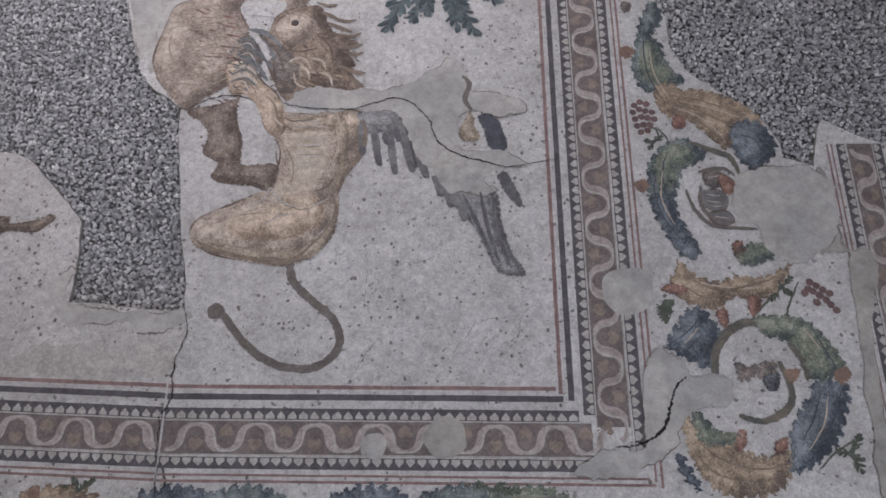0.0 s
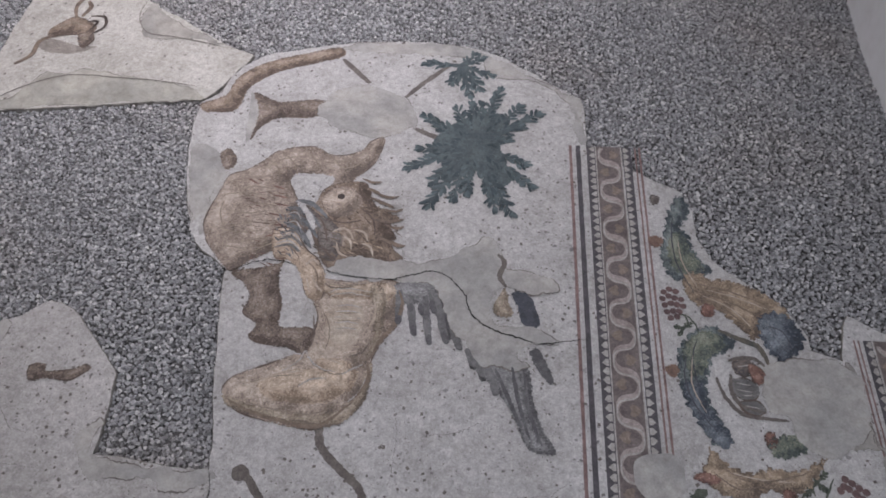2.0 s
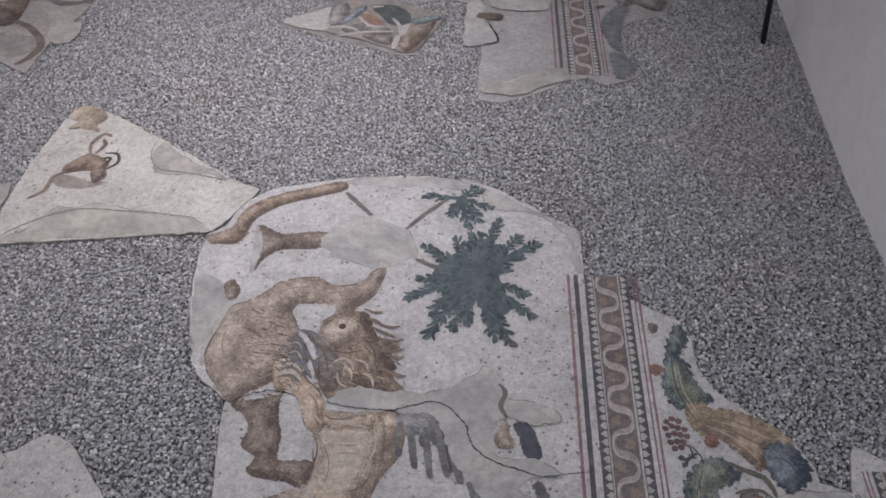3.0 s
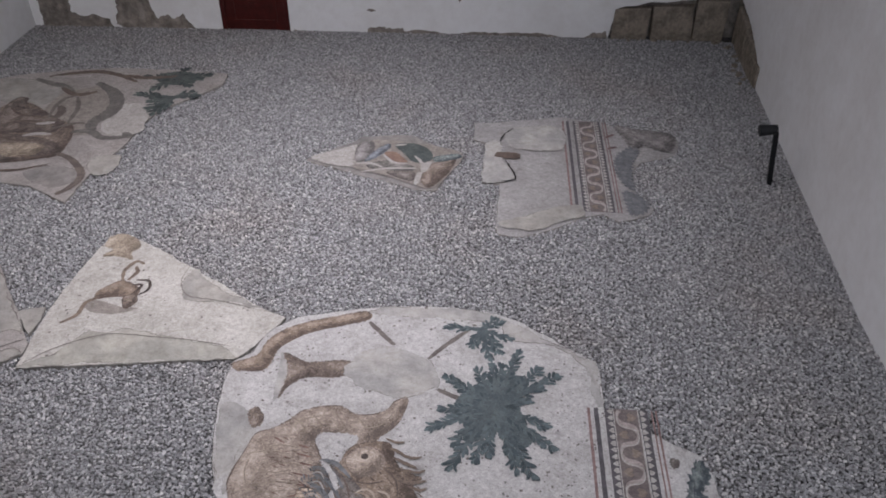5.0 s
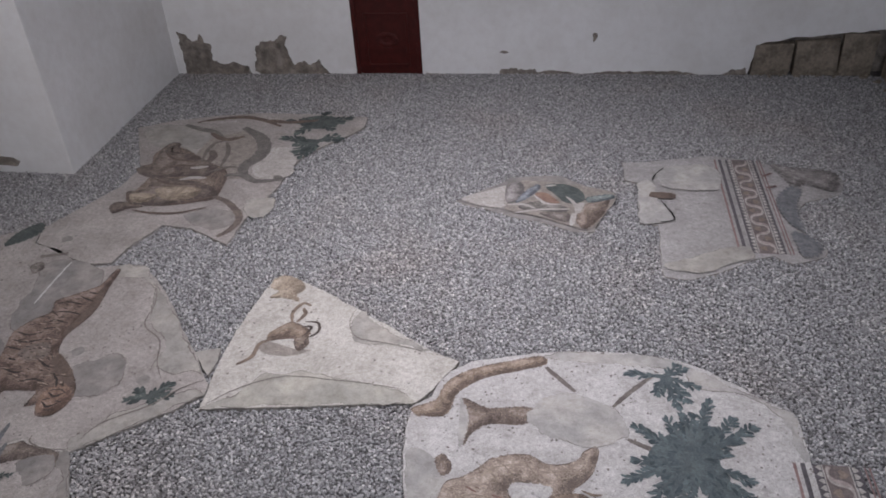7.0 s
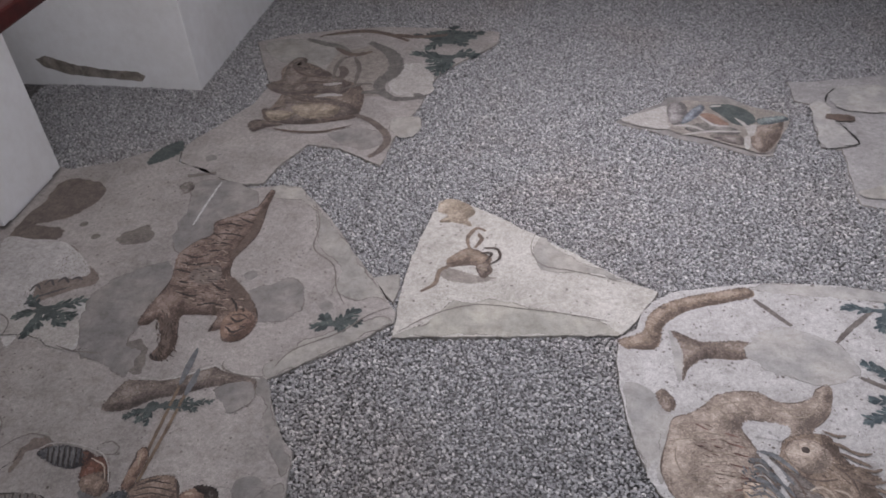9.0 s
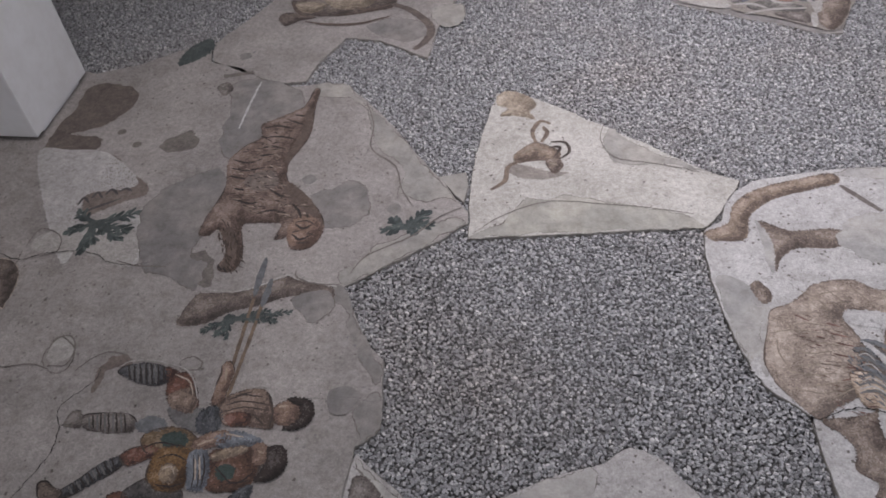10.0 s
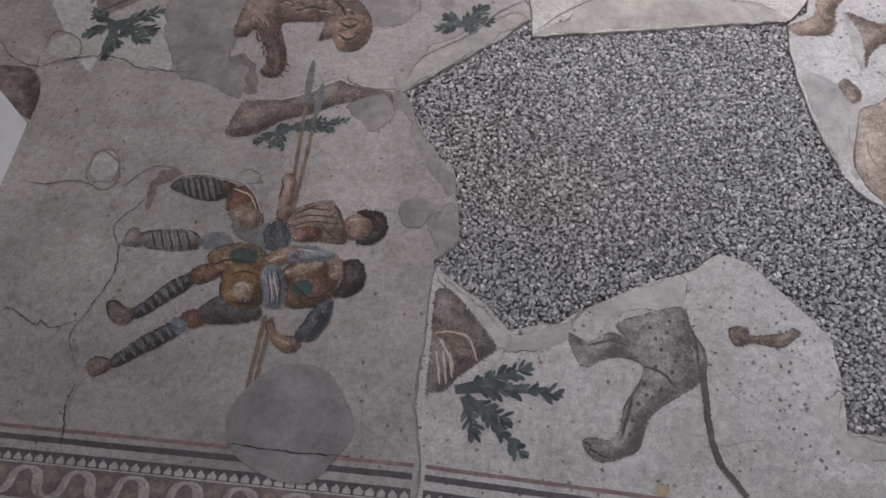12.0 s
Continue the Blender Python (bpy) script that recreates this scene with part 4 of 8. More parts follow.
prey = patch("prey_body", [(-1.577, 2.845), (-1.543, 2.971), (-1.449, 3.021), (-1.359, 3.1), (-1.301, 3.168), (-1.202, 3.212), (-1.062, 3.229), (-0.946, 3.169), (-0.841, 3.175), (-0.758, 3.226), (-0.712, 3.296), (-0.637, 3.329), (-0.656, 3.166), (-0.715, 3.062), (-0.776, 2.995), (-0.802, 2.923), (-0.889, 2.883), (-1.026, 2.999), (-1.133, 3.012), (-1.17, 2.947), (-1.136, 2.869), (-1.071, 2.744), (-1.005, 2.604), (-1.085, 2.531), (-1.198, 2.434), (-1.311, 2.359), (-1.399, 2.29), (-1.493, 2.38), (-1.581, 2.492), (-1.621, 2.631)], "PREY", slab_griffin, 2, outline="UMBER")
strokes("fur", [[(-1.482, 2.85), (-1.387, 2.891), (-1.248, 2.881)], [(-1.438, 2.724), (-1.328, 2.764), (-1.173, 2.747)], [(-1.461, 2.599), (-1.334, 2.63), (-1.166, 2.615)], [(-1.418, 2.481), (-1.294, 2.511), (-1.167, 2.534)], [(-1.347, 3.036), (-1.255, 3.11), (-1.121, 3.15)], [(-1.084, 3.143), (-0.937, 3.104), (-0.767, 3.151)], [(-0.896, 3.061), (-0.794, 3.085), (-0.718, 3.182)], [(-1.535, 2.783), (-1.538, 2.677), (-1.484, 2.557)], [(-1.323, 2.416), (-1.236, 2.467), (-1.135, 2.536)]], 0.009, "BROWNPALE", prey, 3, taper=0.1)
strokes("red_fur", [[(-1.266, 2.906), (-1.194, 2.884)], [(-1.26, 2.837), (-1.161, 2.816)], [(-1.234, 2.769), (-1.144, 2.757)], [(-1.24, 2.693), (-1.138, 2.682)], [(-1.213, 2.621), (-1.138, 2.608)], [(-1.436, 2.959), (-1.35, 2.91)], [(-1.248, 2.53), (-1.157, 2.567)]], 0.012, "REDDISH", prey, 3, taper=0.1)
strokes("pale_fur", [[(-1.501, 2.938), (-1.402, 2.961), (-1.3, 2.975)], [(-1.437, 2.801), (-1.306, 2.825)], [(-1.424, 2.658), (-1.28, 2.691)], [(-1.268, 3.18), (-1.127, 3.192)], [(-0.836, 3.138), (-0.737, 3.199)]], 0.02, "TAN", prey, 3, taper=0.1)
patch("white_gap", [(-1.16, 2.965), (-1.08, 3.005), (-0.976, 3.011), (-0.906, 2.979), (-0.949, 2.897), (-1.063, 2.9), (-1.137, 2.913)], GROUND, slab_griffin, 3)
patch("edge_fur", [(-1.638, 2.672), (-1.646, 2.568), (-1.604, 2.479), (-1.654, 2.508), (-1.697, 2.586)], GROUND, slab_griffin, 2)
patch("prey_leg", [(-1.382, 2.284), (-1.189, 2.33), (-1.095, 2.368), (-1.106, 2.234), (-1.069, 2.096), (-1.063, 1.962), (-0.944, 1.961), (-0.877, 1.927), (-0.901, 1.797), (-0.991, 1.824), (-1.14, 1.848), (-1.214, 1.885), (-1.193, 1.964), (-1.278, 2.031), (-1.259, 2.133), (-1.311, 2.22)], "BROWN2", slab_griffin, 2, outline="UMBER")
griffin = patch("griffin_body", [(-0.894, 2.267), (-0.696, 2.253), (-0.577, 2.29), (-0.439, 2.246), (-0.414, 2.122), (-0.445, 1.988), (-0.514, 1.883), (-0.56, 1.768), (-0.555, 1.651), (-0.62, 1.537), (-0.718, 1.435), (-0.812, 1.388), (-0.983, 1.413), (-1.155, 1.451), (-1.262, 1.512), (-1.291, 1.596), (-1.236, 1.664), (-1.098, 1.726), (-0.987, 1.782), (-0.897, 1.813), (-0.88, 1.927), (-0.87, 2.026), (-0.916, 2.129), (-0.948, 2.225)], "TAN", slab_griffin, 3, outline="UMBER")
patch("belly", [(-0.807, 2.11), (-0.689, 2.126), (-0.638, 2.024), (-0.645, 1.891), (-0.715, 1.827), (-0.789, 1.854), (-0.821, 1.976)], "SAND", griffin, 4, wobble=0.01)
patch("thigh", [(-1.117, 1.625), (-0.98, 1.696), (-0.837, 1.717), (-0.706, 1.693), (-0.659, 1.63), (-0.739, 1.544), (-0.879, 1.521), (-1.051, 1.541)], "SAND2", griffin, 4, wobble=0.01)
strokes("muscle_line", [[(-0.897, 1.813), (-0.838, 1.732), (-0.72, 1.693), (-0.609, 1.755)], [(-0.827, 2.179), (-0.691, 2.167), (-0.573, 2.21)], [(-0.866, 2.094), (-0.797, 1.959), (-0.802, 1.828)], [(-0.559, 1.923), (-0.584, 1.826), (-0.668, 1.778)], [(-1.201, 1.61), (-1.035, 1.665), (-0.892, 1.676)], [(-1.163, 1.517), (-1.018, 1.486), (-0.819, 1.472), (-0.682, 1.544)], [(-0.846, 2.231), (-0.755, 2.223), (-0.65, 2.242)], [(-0.773, 2.052), (-0.655, 2.057)], [(-0.776, 2.005), (-0.646, 2.01)], [(-0.767, 1.959), (-0.65, 1.964)]], 0.008, "BROWNPALE", griffin, 5, taper=0.1)
strokes("griffin_tail", [[(-0.778, 1.417), (-0.751, 1.304), (-0.644, 1.199), (-0.547, 1.113), (-0.51, 1.018), (-0.538, 0.936), (-0.628, 0.879), (-0.734, 0.877), (-0.843, 0.91), (-0.943, 0.979), (-1.019, 1.063), (-1.071, 1.128), (-1.137, 1.174)]], 0.042, "GREYBROWN", slab_griffin, 2, ends=0.9)
dots("tail_tip", [(-1.116, 1.157)], 0.042, "GREYBROWN", slab_griffin, 3)
patch("griffin_paw", [(-1.2, 2.588), (-1.09, 2.586), (-1.002, 2.464), (-0.912, 2.38), (-0.864, 2.266), (-0.869, 2.135), (-0.947, 2.143), (-0.993, 2.25), (-1.044, 2.346), (-1.158, 2.383), (-1.199, 2.485)], "SAND2", slab_griffin, 4, outline="UMBER2")
strokes("paw_line", [[(-1.178, 2.528), (-1.085, 2.534), (-1.016, 2.446)], [(-1.172, 2.463), (-1.092, 2.469), (-1.022, 2.381)], [(-0.979, 2.374), (-0.918, 2.302), (-0.896, 2.18)]], 0.01, "MIDBROWN", slab_griffin, 5, taper=0.1)
mane = patch("griffin_mane", [(-0.928, 2.916), (-0.746, 2.97), (-0.685, 2.894), (-0.645, 2.802), (-0.551, 2.739), (-0.488, 2.701), (-0.543, 2.649), (-0.496, 2.571), (-0.53, 2.522), (-0.462, 2.409), (-0.613, 2.386), (-0.736, 2.356), (-0.82, 2.314), (-0.9, 2.385), (-0.968, 2.537), (-1.046, 2.696), (-0.994, 2.791)], "BROWN", slab_griffin, 4, outline="UMBER", wobble=0.012)
patch("griffin_face", [(-0.959, 2.827), (-0.908, 2.899), (-0.814, 2.913), (-0.732, 2.857), (-0.723, 2.78), (-0.782, 2.71), (-0.88, 2.696), (-0.942, 2.76)], "TAN", mane, 5, outline="UMBER2")
dots("griffin_eye", [(-0.849, 2.842)], 0.022, "UMBER", mane, 6)
strokes("curls", [[(-0.864, 2.583), (-0.815, 2.61), (-0.766, 2.588), (-0.74, 2.534)], [(-0.801, 2.554), (-0.758, 2.525), (-0.744, 2.463)], [(-0.742, 2.606), (-0.68, 2.585), (-0.654, 2.523)], [(-0.692, 2.513), (-0.636, 2.485), (-0.617, 2.424)], [(-0.834, 2.513), (-0.812, 2.444), (-0.763, 2.416)]], 0.014, "SAND", mane, 6, taper=0.2)
strokes("mane_tuft", [[(-0.681, 2.851), (-0.591, 2.805), (-0.521, 2.775)], [(-0.645, 2.685), (-0.545, 2.674), (-0.461, 2.695)], [(-0.606, 2.565), (-0.531, 2.53), (-0.458, 2.51)], [(-0.704, 2.911), (-0.655, 2.896), (-0.596, 2.847)], [(-0.526, 2.471), (-0.471, 2.432), (-0.434, 2.38)]], 0.024, "BROWN", mane, 5, taper=0.05)
strokes("mane_line", [[(-0.981, 2.708), (-0.92, 2.629), (-0.886, 2.51)], [(-0.721, 2.764), (-0.645, 2.685), (-0.619, 2.564)], [(-0.909, 2.67), (-0.807, 2.651), (-0.71, 2.673)], [(-0.912, 2.469), (-0.837, 2.396)], [(-0.736, 2.891), (-0.676, 2.809), (-0.652, 2.742)]], 0.012, "UMBER2", mane, 6, taper=0.1)
strokes("ruff_feather", [[(-1.132, 2.699), (-1.033, 2.648), (-0.946, 2.536)], [(-1.158, 2.639), (-1.059, 2.585), (-0.971, 2.463)], [(-1.152, 2.744), (-1.04, 2.724), (-0.936, 2.609)], [(-1.11, 2.801), (-1.013, 2.78), (-0.91, 2.684)]], 0.03, "BLUEGREY", slab_griffin, 5, taper=0.2)
patch("white_gap", [(-1.114, 2.347), (-1.083, 2.375), (-1.046, 2.304), (-0.987, 2.181), (-0.944, 2.095), (-0.927, 1.967), (-0.988, 1.955), (-1.068, 1.962), (-1.075, 2.097), (-1.111, 2.217)], GROUND, slab_griffin, 5)
strokes("crack", [[(-1.398, 2.287), (-1.283, 2.349), (-1.193, 2.37), (-1.116, 2.365), (-1.054, 2.353)], [(-0.883, 2.319), (-0.698, 2.285), (-0.516, 2.279), (-0.396, 2.309), (-0.276, 2.342), (-0.184, 2.306), (-0.093, 2.204), (-0.063, 2.101), (0.026, 2.016), (0.172, 1.958), (0.331, 1.923), (0.492, 1.954), (0.565, 1.959)]], 0.009, CRACK, slab_griffin, 8, taper=0.3, wobble=0.006)
strokes("hairline", [[(-0.005, 0.906), (0.102, 1.042), (0.157, 1.097), (0.346, 1.124)], [(-0.412, 1.129), (-0.393, 1.36), (-0.412, 1.511)], [(0.232, 0.904), (0.329, 1.013), (0.359, 1.124), (0.457, 1.208)], [(-0.502, 0.748), (-0.403, 0.908), (-0.327, 1.017)], [(-0.161, 0.695), (-0.168, 0.773), (-0.177, 0.853)], [(0.455, 0.344), (0.449, 0.49), (0.495, 0.641)], [(-0.255, 1.389), (-0.088, 1.417), (0.023, 1.476)]], 0.0035, GROUT, slab_griffin, 3, taper=0.3, wobble=0.008)
# scroll
dots("grape", [(0.992, 2.283), (1.023, 2.303), (1.058, 2.289), (0.982, 2.241), (1.016, 2.258), (1.048, 2.247), (1.083, 2.24), (0.99, 2.2), (1.024, 2.213), (1.056, 2.206), (1.088, 2.198), (0.998, 2.158), (1.031, 2.165), (1.064, 2.164), (1.013, 2.121), (1.049, 2.131)], 0.0185, "GRAPE", slab_griffin, 3)
dots("grape", [(1.743, 1.285), (1.772, 1.267), (1.8, 1.244), (1.829, 1.227), (1.751, 1.239), (1.779, 1.216), (1.807, 1.193), (1.762, 1.182), (1.824, 1.17), (1.731, 1.25), (1.711, 1.228), (1.846, 1.142)], 0.0185, "GRAPE", slab_griffin, 3)
patch("plaster_repair", [(1.465, 1.829), (1.585, 1.905), (1.732, 1.929), (1.869, 1.895), (1.94, 1.782), (1.937, 1.58), (1.821, 1.425), (1.67, 1.373), (1.58, 1.457), (1.542, 1.578), (1.449, 1.628)], PLASTER, slab_griffin, 5)
dots("plaster_repair", [(0.872, 1.248)], 0.125, PLASTER, slab_griffin, 7)
dots("plaster_repair", [(-0.332, 0.517)], 0.06, PLASTER, slab_griffin, 7)
dots("plaster_repair", [(-0.006, 0.554)], 0.1, PLASTER2, slab_griffin, 7)
patch("plaster_repair", [(0.911, 0.847), (0.973, 0.949), (1.078, 0.9), (1.146, 0.814), (1.277, 0.824), (1.318, 0.75), (1.271, 0.699), (1.152, 0.689), (1.085, 0.638), (1.047, 0.533), (0.982, 0.483), (0.823, 0.386), (0.682, 0.367), (0.544, 0.38), (0.701, 0.489), (0.859, 0.509), (0.886, 0.588)], PLASTER, slab_griffin, 7)
strokes("crack", [[(1.101, 0.825), (1.049, 0.778), (1.013, 0.685), (0.979, 0.598), (0.923, 0.548), (0.834, 0.514), (0.748, 0.509)]], 0.016, CRACK, slab_griffin, 8, taper=0.3)
patch("plaster_repair", [(1.931, 1.58), (1.958, 1.459), (2.04, 1.458), (2.088, 1.34), (2.012, 1.113), (1.981, 0.737), (1.933, 0.289), (1.88, 0.289), (1.925, 0.895), (1.942, 1.371)], PLASTER2, slab_griffin, 5)
patch("plaster_repair", [(1.892, 1.895), (1.932, 1.767), (1.937, 1.58), (1.958, 1.459), (1.871, 1.43), (1.815, 1.425), (1.815, 1.581)], PLASTER2, slab_griffin, 4)
patch("acanthus_leaf", [(-1.914, 0.288), (-1.821, 0.334), (-1.696, 0.344), (-1.59, 0.319), (-1.528, 0.252), (-1.592, 0.181), (-1.842, 0.181)], "OCHRE", slab_leopard, 2, serrate=0.02)
patch("acanthus_leaf", [(-1.383, 0.287), (-1.288, 0.333), (-1.163, 0.342), (-1.059, 0.318), (-1.001, 0.251), (-1.068, 0.18), (-1.317, 0.181)], "BLUE", slab_griffin, 2, serrate=0.02)
patch("acanthus_leaf", [(-1.08, 0.287), (-0.985, 0.332), (-0.859, 0.342), (-0.757, 0.317), (-0.702, 0.251), (-0.771, 0.18), (-1.019, 0.18)], "TEAL", slab_griffin, 2, serrate=0.02)
patch("acanthus_leaf", [(-0.529, 0.286), (-0.431, 0.331), (-0.306, 0.341), (-0.206, 0.316), (-0.155, 0.25), (-0.228, 0.18), (-0.474, 0.18)], "BLUE", slab_griffin, 2, serrate=0.02)
patch("acanthus_leaf", [(-0.131, 0.285), (-0.031, 0.33), (0.093, 0.34), (0.193, 0.316), (0.24, 0.249), (0.165, 0.179), (-0.08, 0.179)], "TEAL", slab_griffin, 2, serrate=0.02)
patch("acanthus_leaf", [(0.167, 0.285), (0.268, 0.33), (0.392, 0.339), (0.49, 0.315), (0.536, 0.249), (0.458, 0.179), (0.214, 0.179)], "GREEN", slab_griffin, 2, serrate=0.02)
spray("sprig", (-1.642, 0.324), [(-1.701, 0.344), (-1.67, 0.373), (-1.622, 0.358), (-1.586, 0.372)], 0.02, "OLIVE", slab_leopard, 2, core_size=0.008)
spray("sprig", (0.193, 0.325), [(0.089, 0.34), (0.144, 0.356), (0.243, 0.349), (0.317, 0.32)], 0.02, "OLIVE", slab_griffin, 2, core_size=0.008)
dots("bud", [(-1.844, 0.32)], 0.03, "BUD", slab_leopard, 3)
# leopard
patch("plaster_repair", [(-3.685, 1.862), (-3.609, 1.799), (-3.463, 1.69), (-3.321, 1.561), (-3.099, 1.616), (-2.956, 1.702), (-2.665, 1.858), (-2.509, 1.912), (-2.537, 1.746), (-2.72, 1.717), (-2.851, 1.678), (-3.008, 1.666), (-3.057, 1.534), (-3.262, 1.461), (-3.368, 1.481), (-3.454, 1.573), (-3.539, 1.625), (-3.631, 1.737)], PLASTER, slab_leopard, 1)
leopard = patch("leopard_body", [(-2.72, 1.688), (-2.524, 1.747), (-2.484, 1.649), (-2.431, 1.542), (-2.423, 1.455), (-2.457, 1.377), (-2.553, 1.312), (-2.654, 1.231), (-2.704, 1.138), (-2.742, 1.048), (-2.874, 0.993), (-2.934, 1.012), (-2.967, 1.078), (-2.923, 1.094), (-2.85, 1.093), (-2.806, 1.154), (-2.788, 1.245), (-2.738, 1.328), (-2.699, 1.438), (-2.8, 1.479), (-2.902, 1.449), (-2.965, 1.416), (-3.031, 1.508), (-3.038, 1.578), (-2.954, 1.542), (-2.851, 1.592), (-2.773, 1.57), (-2.825, 1.637)], "LEOPARD", slab_leopard, 2, outline="UMBER")
dots("spot", [(-2.669, 1.635), (-2.593, 1.613), (-2.53, 1.589), (-2.621, 1.526), (-2.546, 1.505), (-2.484, 1.483), (-2.648, 1.442), (-2.574, 1.421), (-2.513, 1.399), (-2.7, 1.357), (-2.626, 1.337), (-2.559, 1.476), (-2.727, 1.263), (-2.664, 1.295), (-2.752, 1.184), (-2.715, 1.2), (-2.514, 1.676), (-2.578, 1.671), (-2.468, 1.552), (-2.765, 1.12), (-2.645, 1.58), (-2.689, 1.306)], 0.01, "DARKGREY", leopard, 3)
strokes("leopard_tail", [[(-2.439, 1.432), (-2.431, 1.301), (-2.42, 1.15), (-2.387, 1.031), (-2.333, 0.959), (-2.287, 0.898)]], 0.03, "DARKGREY", slab_leopard, 3, ends=0.9)
patch("hoof_leg", [(-2.31, 1.657), (-2.233, 1.669), (-2.211, 1.631), (-2.084, 1.647), (-2.03, 1.679), (-1.987, 1.66), (-2.037, 1.614), (-2.09, 1.585), (-2.214, 1.592), (-2.278, 1.57), (-2.308, 1.607)], "BROWN2", slab_leopard, 2, outline="UMBER")
patch("rock", [(-3.685, 1.733), (-3.605, 1.754), (-3.485, 1.629), (-3.397, 1.521), (-3.372, 1.466), (-3.441, 1.405), (-3.537, 1.315), (-3.583, 1.258), (-3.659, 1.238), (-3.673, 1.25), (-3.674, 1.499)], "GREYBROWN", slab_leopard, 2)
strokes("rock_line", [[(-3.664, 1.528), (-3.585, 1.54), (-3.502, 1.512), (-3.454, 1.404)], [(-3.639, 1.502), (-3.571, 1.395), (-3.565, 1.34)], [(-3.649, 1.444), (-3.617, 1.282)], [(-3.618, 1.447), (-3.586, 1.284)], [(-3.585, 1.435), (-3.563, 1.313)]], 0.012, "SAND", slab_leopard, 3, taper=0.3)
dots("plaster_repair", [(-2.524, 1.128)], 0.07, PLASTER, slab_leopard, 2)
dots("plaster_repair", [(-2.634, 0.895)], 0.03, "OCHREPALE", slab_leopard, 2)
patch("plaster_repair", [(-1.844, 1.208), (-1.58, 1.171), (-1.273, 1.141), (-1.275, 1.093), (-1.359, 1.065), (-1.478, 1.038), (-1.511, 1.08), (-1.598, 1.109), (-1.636, 1.087), (-1.831, 1.105), (-1.922, 1.182), (-1.938, 1.314), (-1.856, 1.402)], PLASTER, slab_leopard, 1)
strokes("hairline", [[(-2.609, 1.109), (-2.487, 1.144), (-2.371, 1.105), (-2.25, 1.14), (-2.086, 1.129)], [(-3.33, 0.923), (-3.231, 0.884), (-3.04, 0.913)], [(-2.398, 1.462), (-2.307, 1.337), (-2.189, 1.296)]], 0.0035, GROUT, slab_leopard, 2, taper=0.3, wobble=0.008)
# hunt
patch("plaster_repair", [(-4.647, 4.957), (-4.429, 4.959), (-4.218, 4.736), (-3.967, 4.458), (-3.682, 4.088), (-3.516, 3.887), (-3.413, 3.736), (-3.494, 3.751), (-3.637, 3.722), (-3.753, 3.767), (-3.804, 3.817), (-3.803, 3.997), (-3.876, 4.105), (-3.986, 4.186), (-4.093, 4.36), (-4.164, 4.543), (-4.212, 4.703), (-4.358, 4.81), (-4.596, 4.821)], PLASTER2, slab_hunt, 1)
patch("plaster_repair", [(-3.999, 2.975), (-3.923, 3.024), (-3.711, 3.201), (-3.459, 3.415), (-3.332, 3.549), (-3.44, 3.572), (-3.605, 3.463), (-3.736, 3.382), (-3.882, 3.3), (-3.919, 3.205), (-4.006, 3.107), (-4.045, 3.038)], PLASTER2, slab_hunt, 1)
patch("plaster_repair", [(-4.079, 2.947), (-3.995, 2.954), (-3.873, 2.733), (-3.745, 2.546), (-3.654, 2.403), (-3.659, 2.294), (-3.752, 2.395), (-3.839, 2.538), (-3.923, 2.648), (-3.938, 2.768), (-4.025, 2.845)], PLASTERDARK, slab_hunt, 1)
patch("plaster_repair", [(-5.51, 3.49), (-5.468, 3.707), (-5.348, 3.825), (-5.216, 3.917), (-5.106, 3.952), (-4.979, 3.791), (-4.972, 3.629), (-5.002, 3.471), (-5.031, 3.319), (-5.026, 3.127), (-4.93, 3.11), (-4.913, 2.996), (-4.924, 2.862), (-5.092, 2.938), (-5.291, 2.992), (-5.421, 3.195)], PLASTERDARK, slab_hunt, 2)
patch("plaster_repair", [(-4.379, 3.708), (-4.252, 3.833), (-4.109, 3.885), (-4.013, 3.767), (-3.969, 3.614), (-4.038, 3.483), (-4.174, 3.435), (-4.293, 3.477)], PLASTERDARK, slab_hunt, 1)
patch("plaster_repair", [(-5.35, 4.93), (-5.153, 5.031), (-4.813, 4.916), (-4.702, 4.715), (-4.691, 4.392), (-4.839, 4.323), (-4.923, 4.019), (-5.099, 4.068), (-5.231, 4.303), (-5.261, 4.624)], PLASTERDARK, slab_hunt, 1)
dots("plaster_repair", [(-4.448, 3.888), (-3.808, 3.639), (-5.36, 5.337)], 0.05, PLASTERDARK, slab_hunt, 1)
dots("plaster_repair", [(-4.263, 1.043)], 0.27, PLASTERROUND, slab_hunt, 6)
dots("plaster_repair", [(-3.835, 2.186)], 0.09, PLASTERDARK, slab_hunt, 6)
patch("plaster_repair", [(-3.654, 2.266), (-3.62, 2.211), (-3.6, 2.027), (-3.653, 1.965), (-3.701, 1.933), (-3.741, 2.043), (-3.733, 2.126)], PLASTERDARK, slab_hunt, 1)
dots("plaster_repair", [(-5.558, 2.366), (-6.076, 3.191)], 0.085, PALE, slab_hunt, 1)
patch("stain", [(-6.56, 4.143), (-6.534, 4.568), (-6.507, 4.885), (-6.231, 4.896), (-6.103, 4.829), (-6.061, 4.657), (-6.147, 4.451), (-6.261, 4.348), (-6.416, 4.296), (-6.292, 4.263), (-6.145, 4.226), (-6.159, 4.102), (-6.405, 4.071)], "LIONBROWN", slab_hunt, 1, wobble=0.01)
dots("stain", [(-6.019, 4.328), (-5.842, 4.192)], 0.035, "STAIN", slab_hunt, 1)
patch("stain", [(-5.664, 4.17), (-5.589, 4.298), (-5.48, 4.354), (-5.389, 4.283), (-5.416, 4.159), (-5.569, 4.115)], "STAIN", slab_hunt, 1)
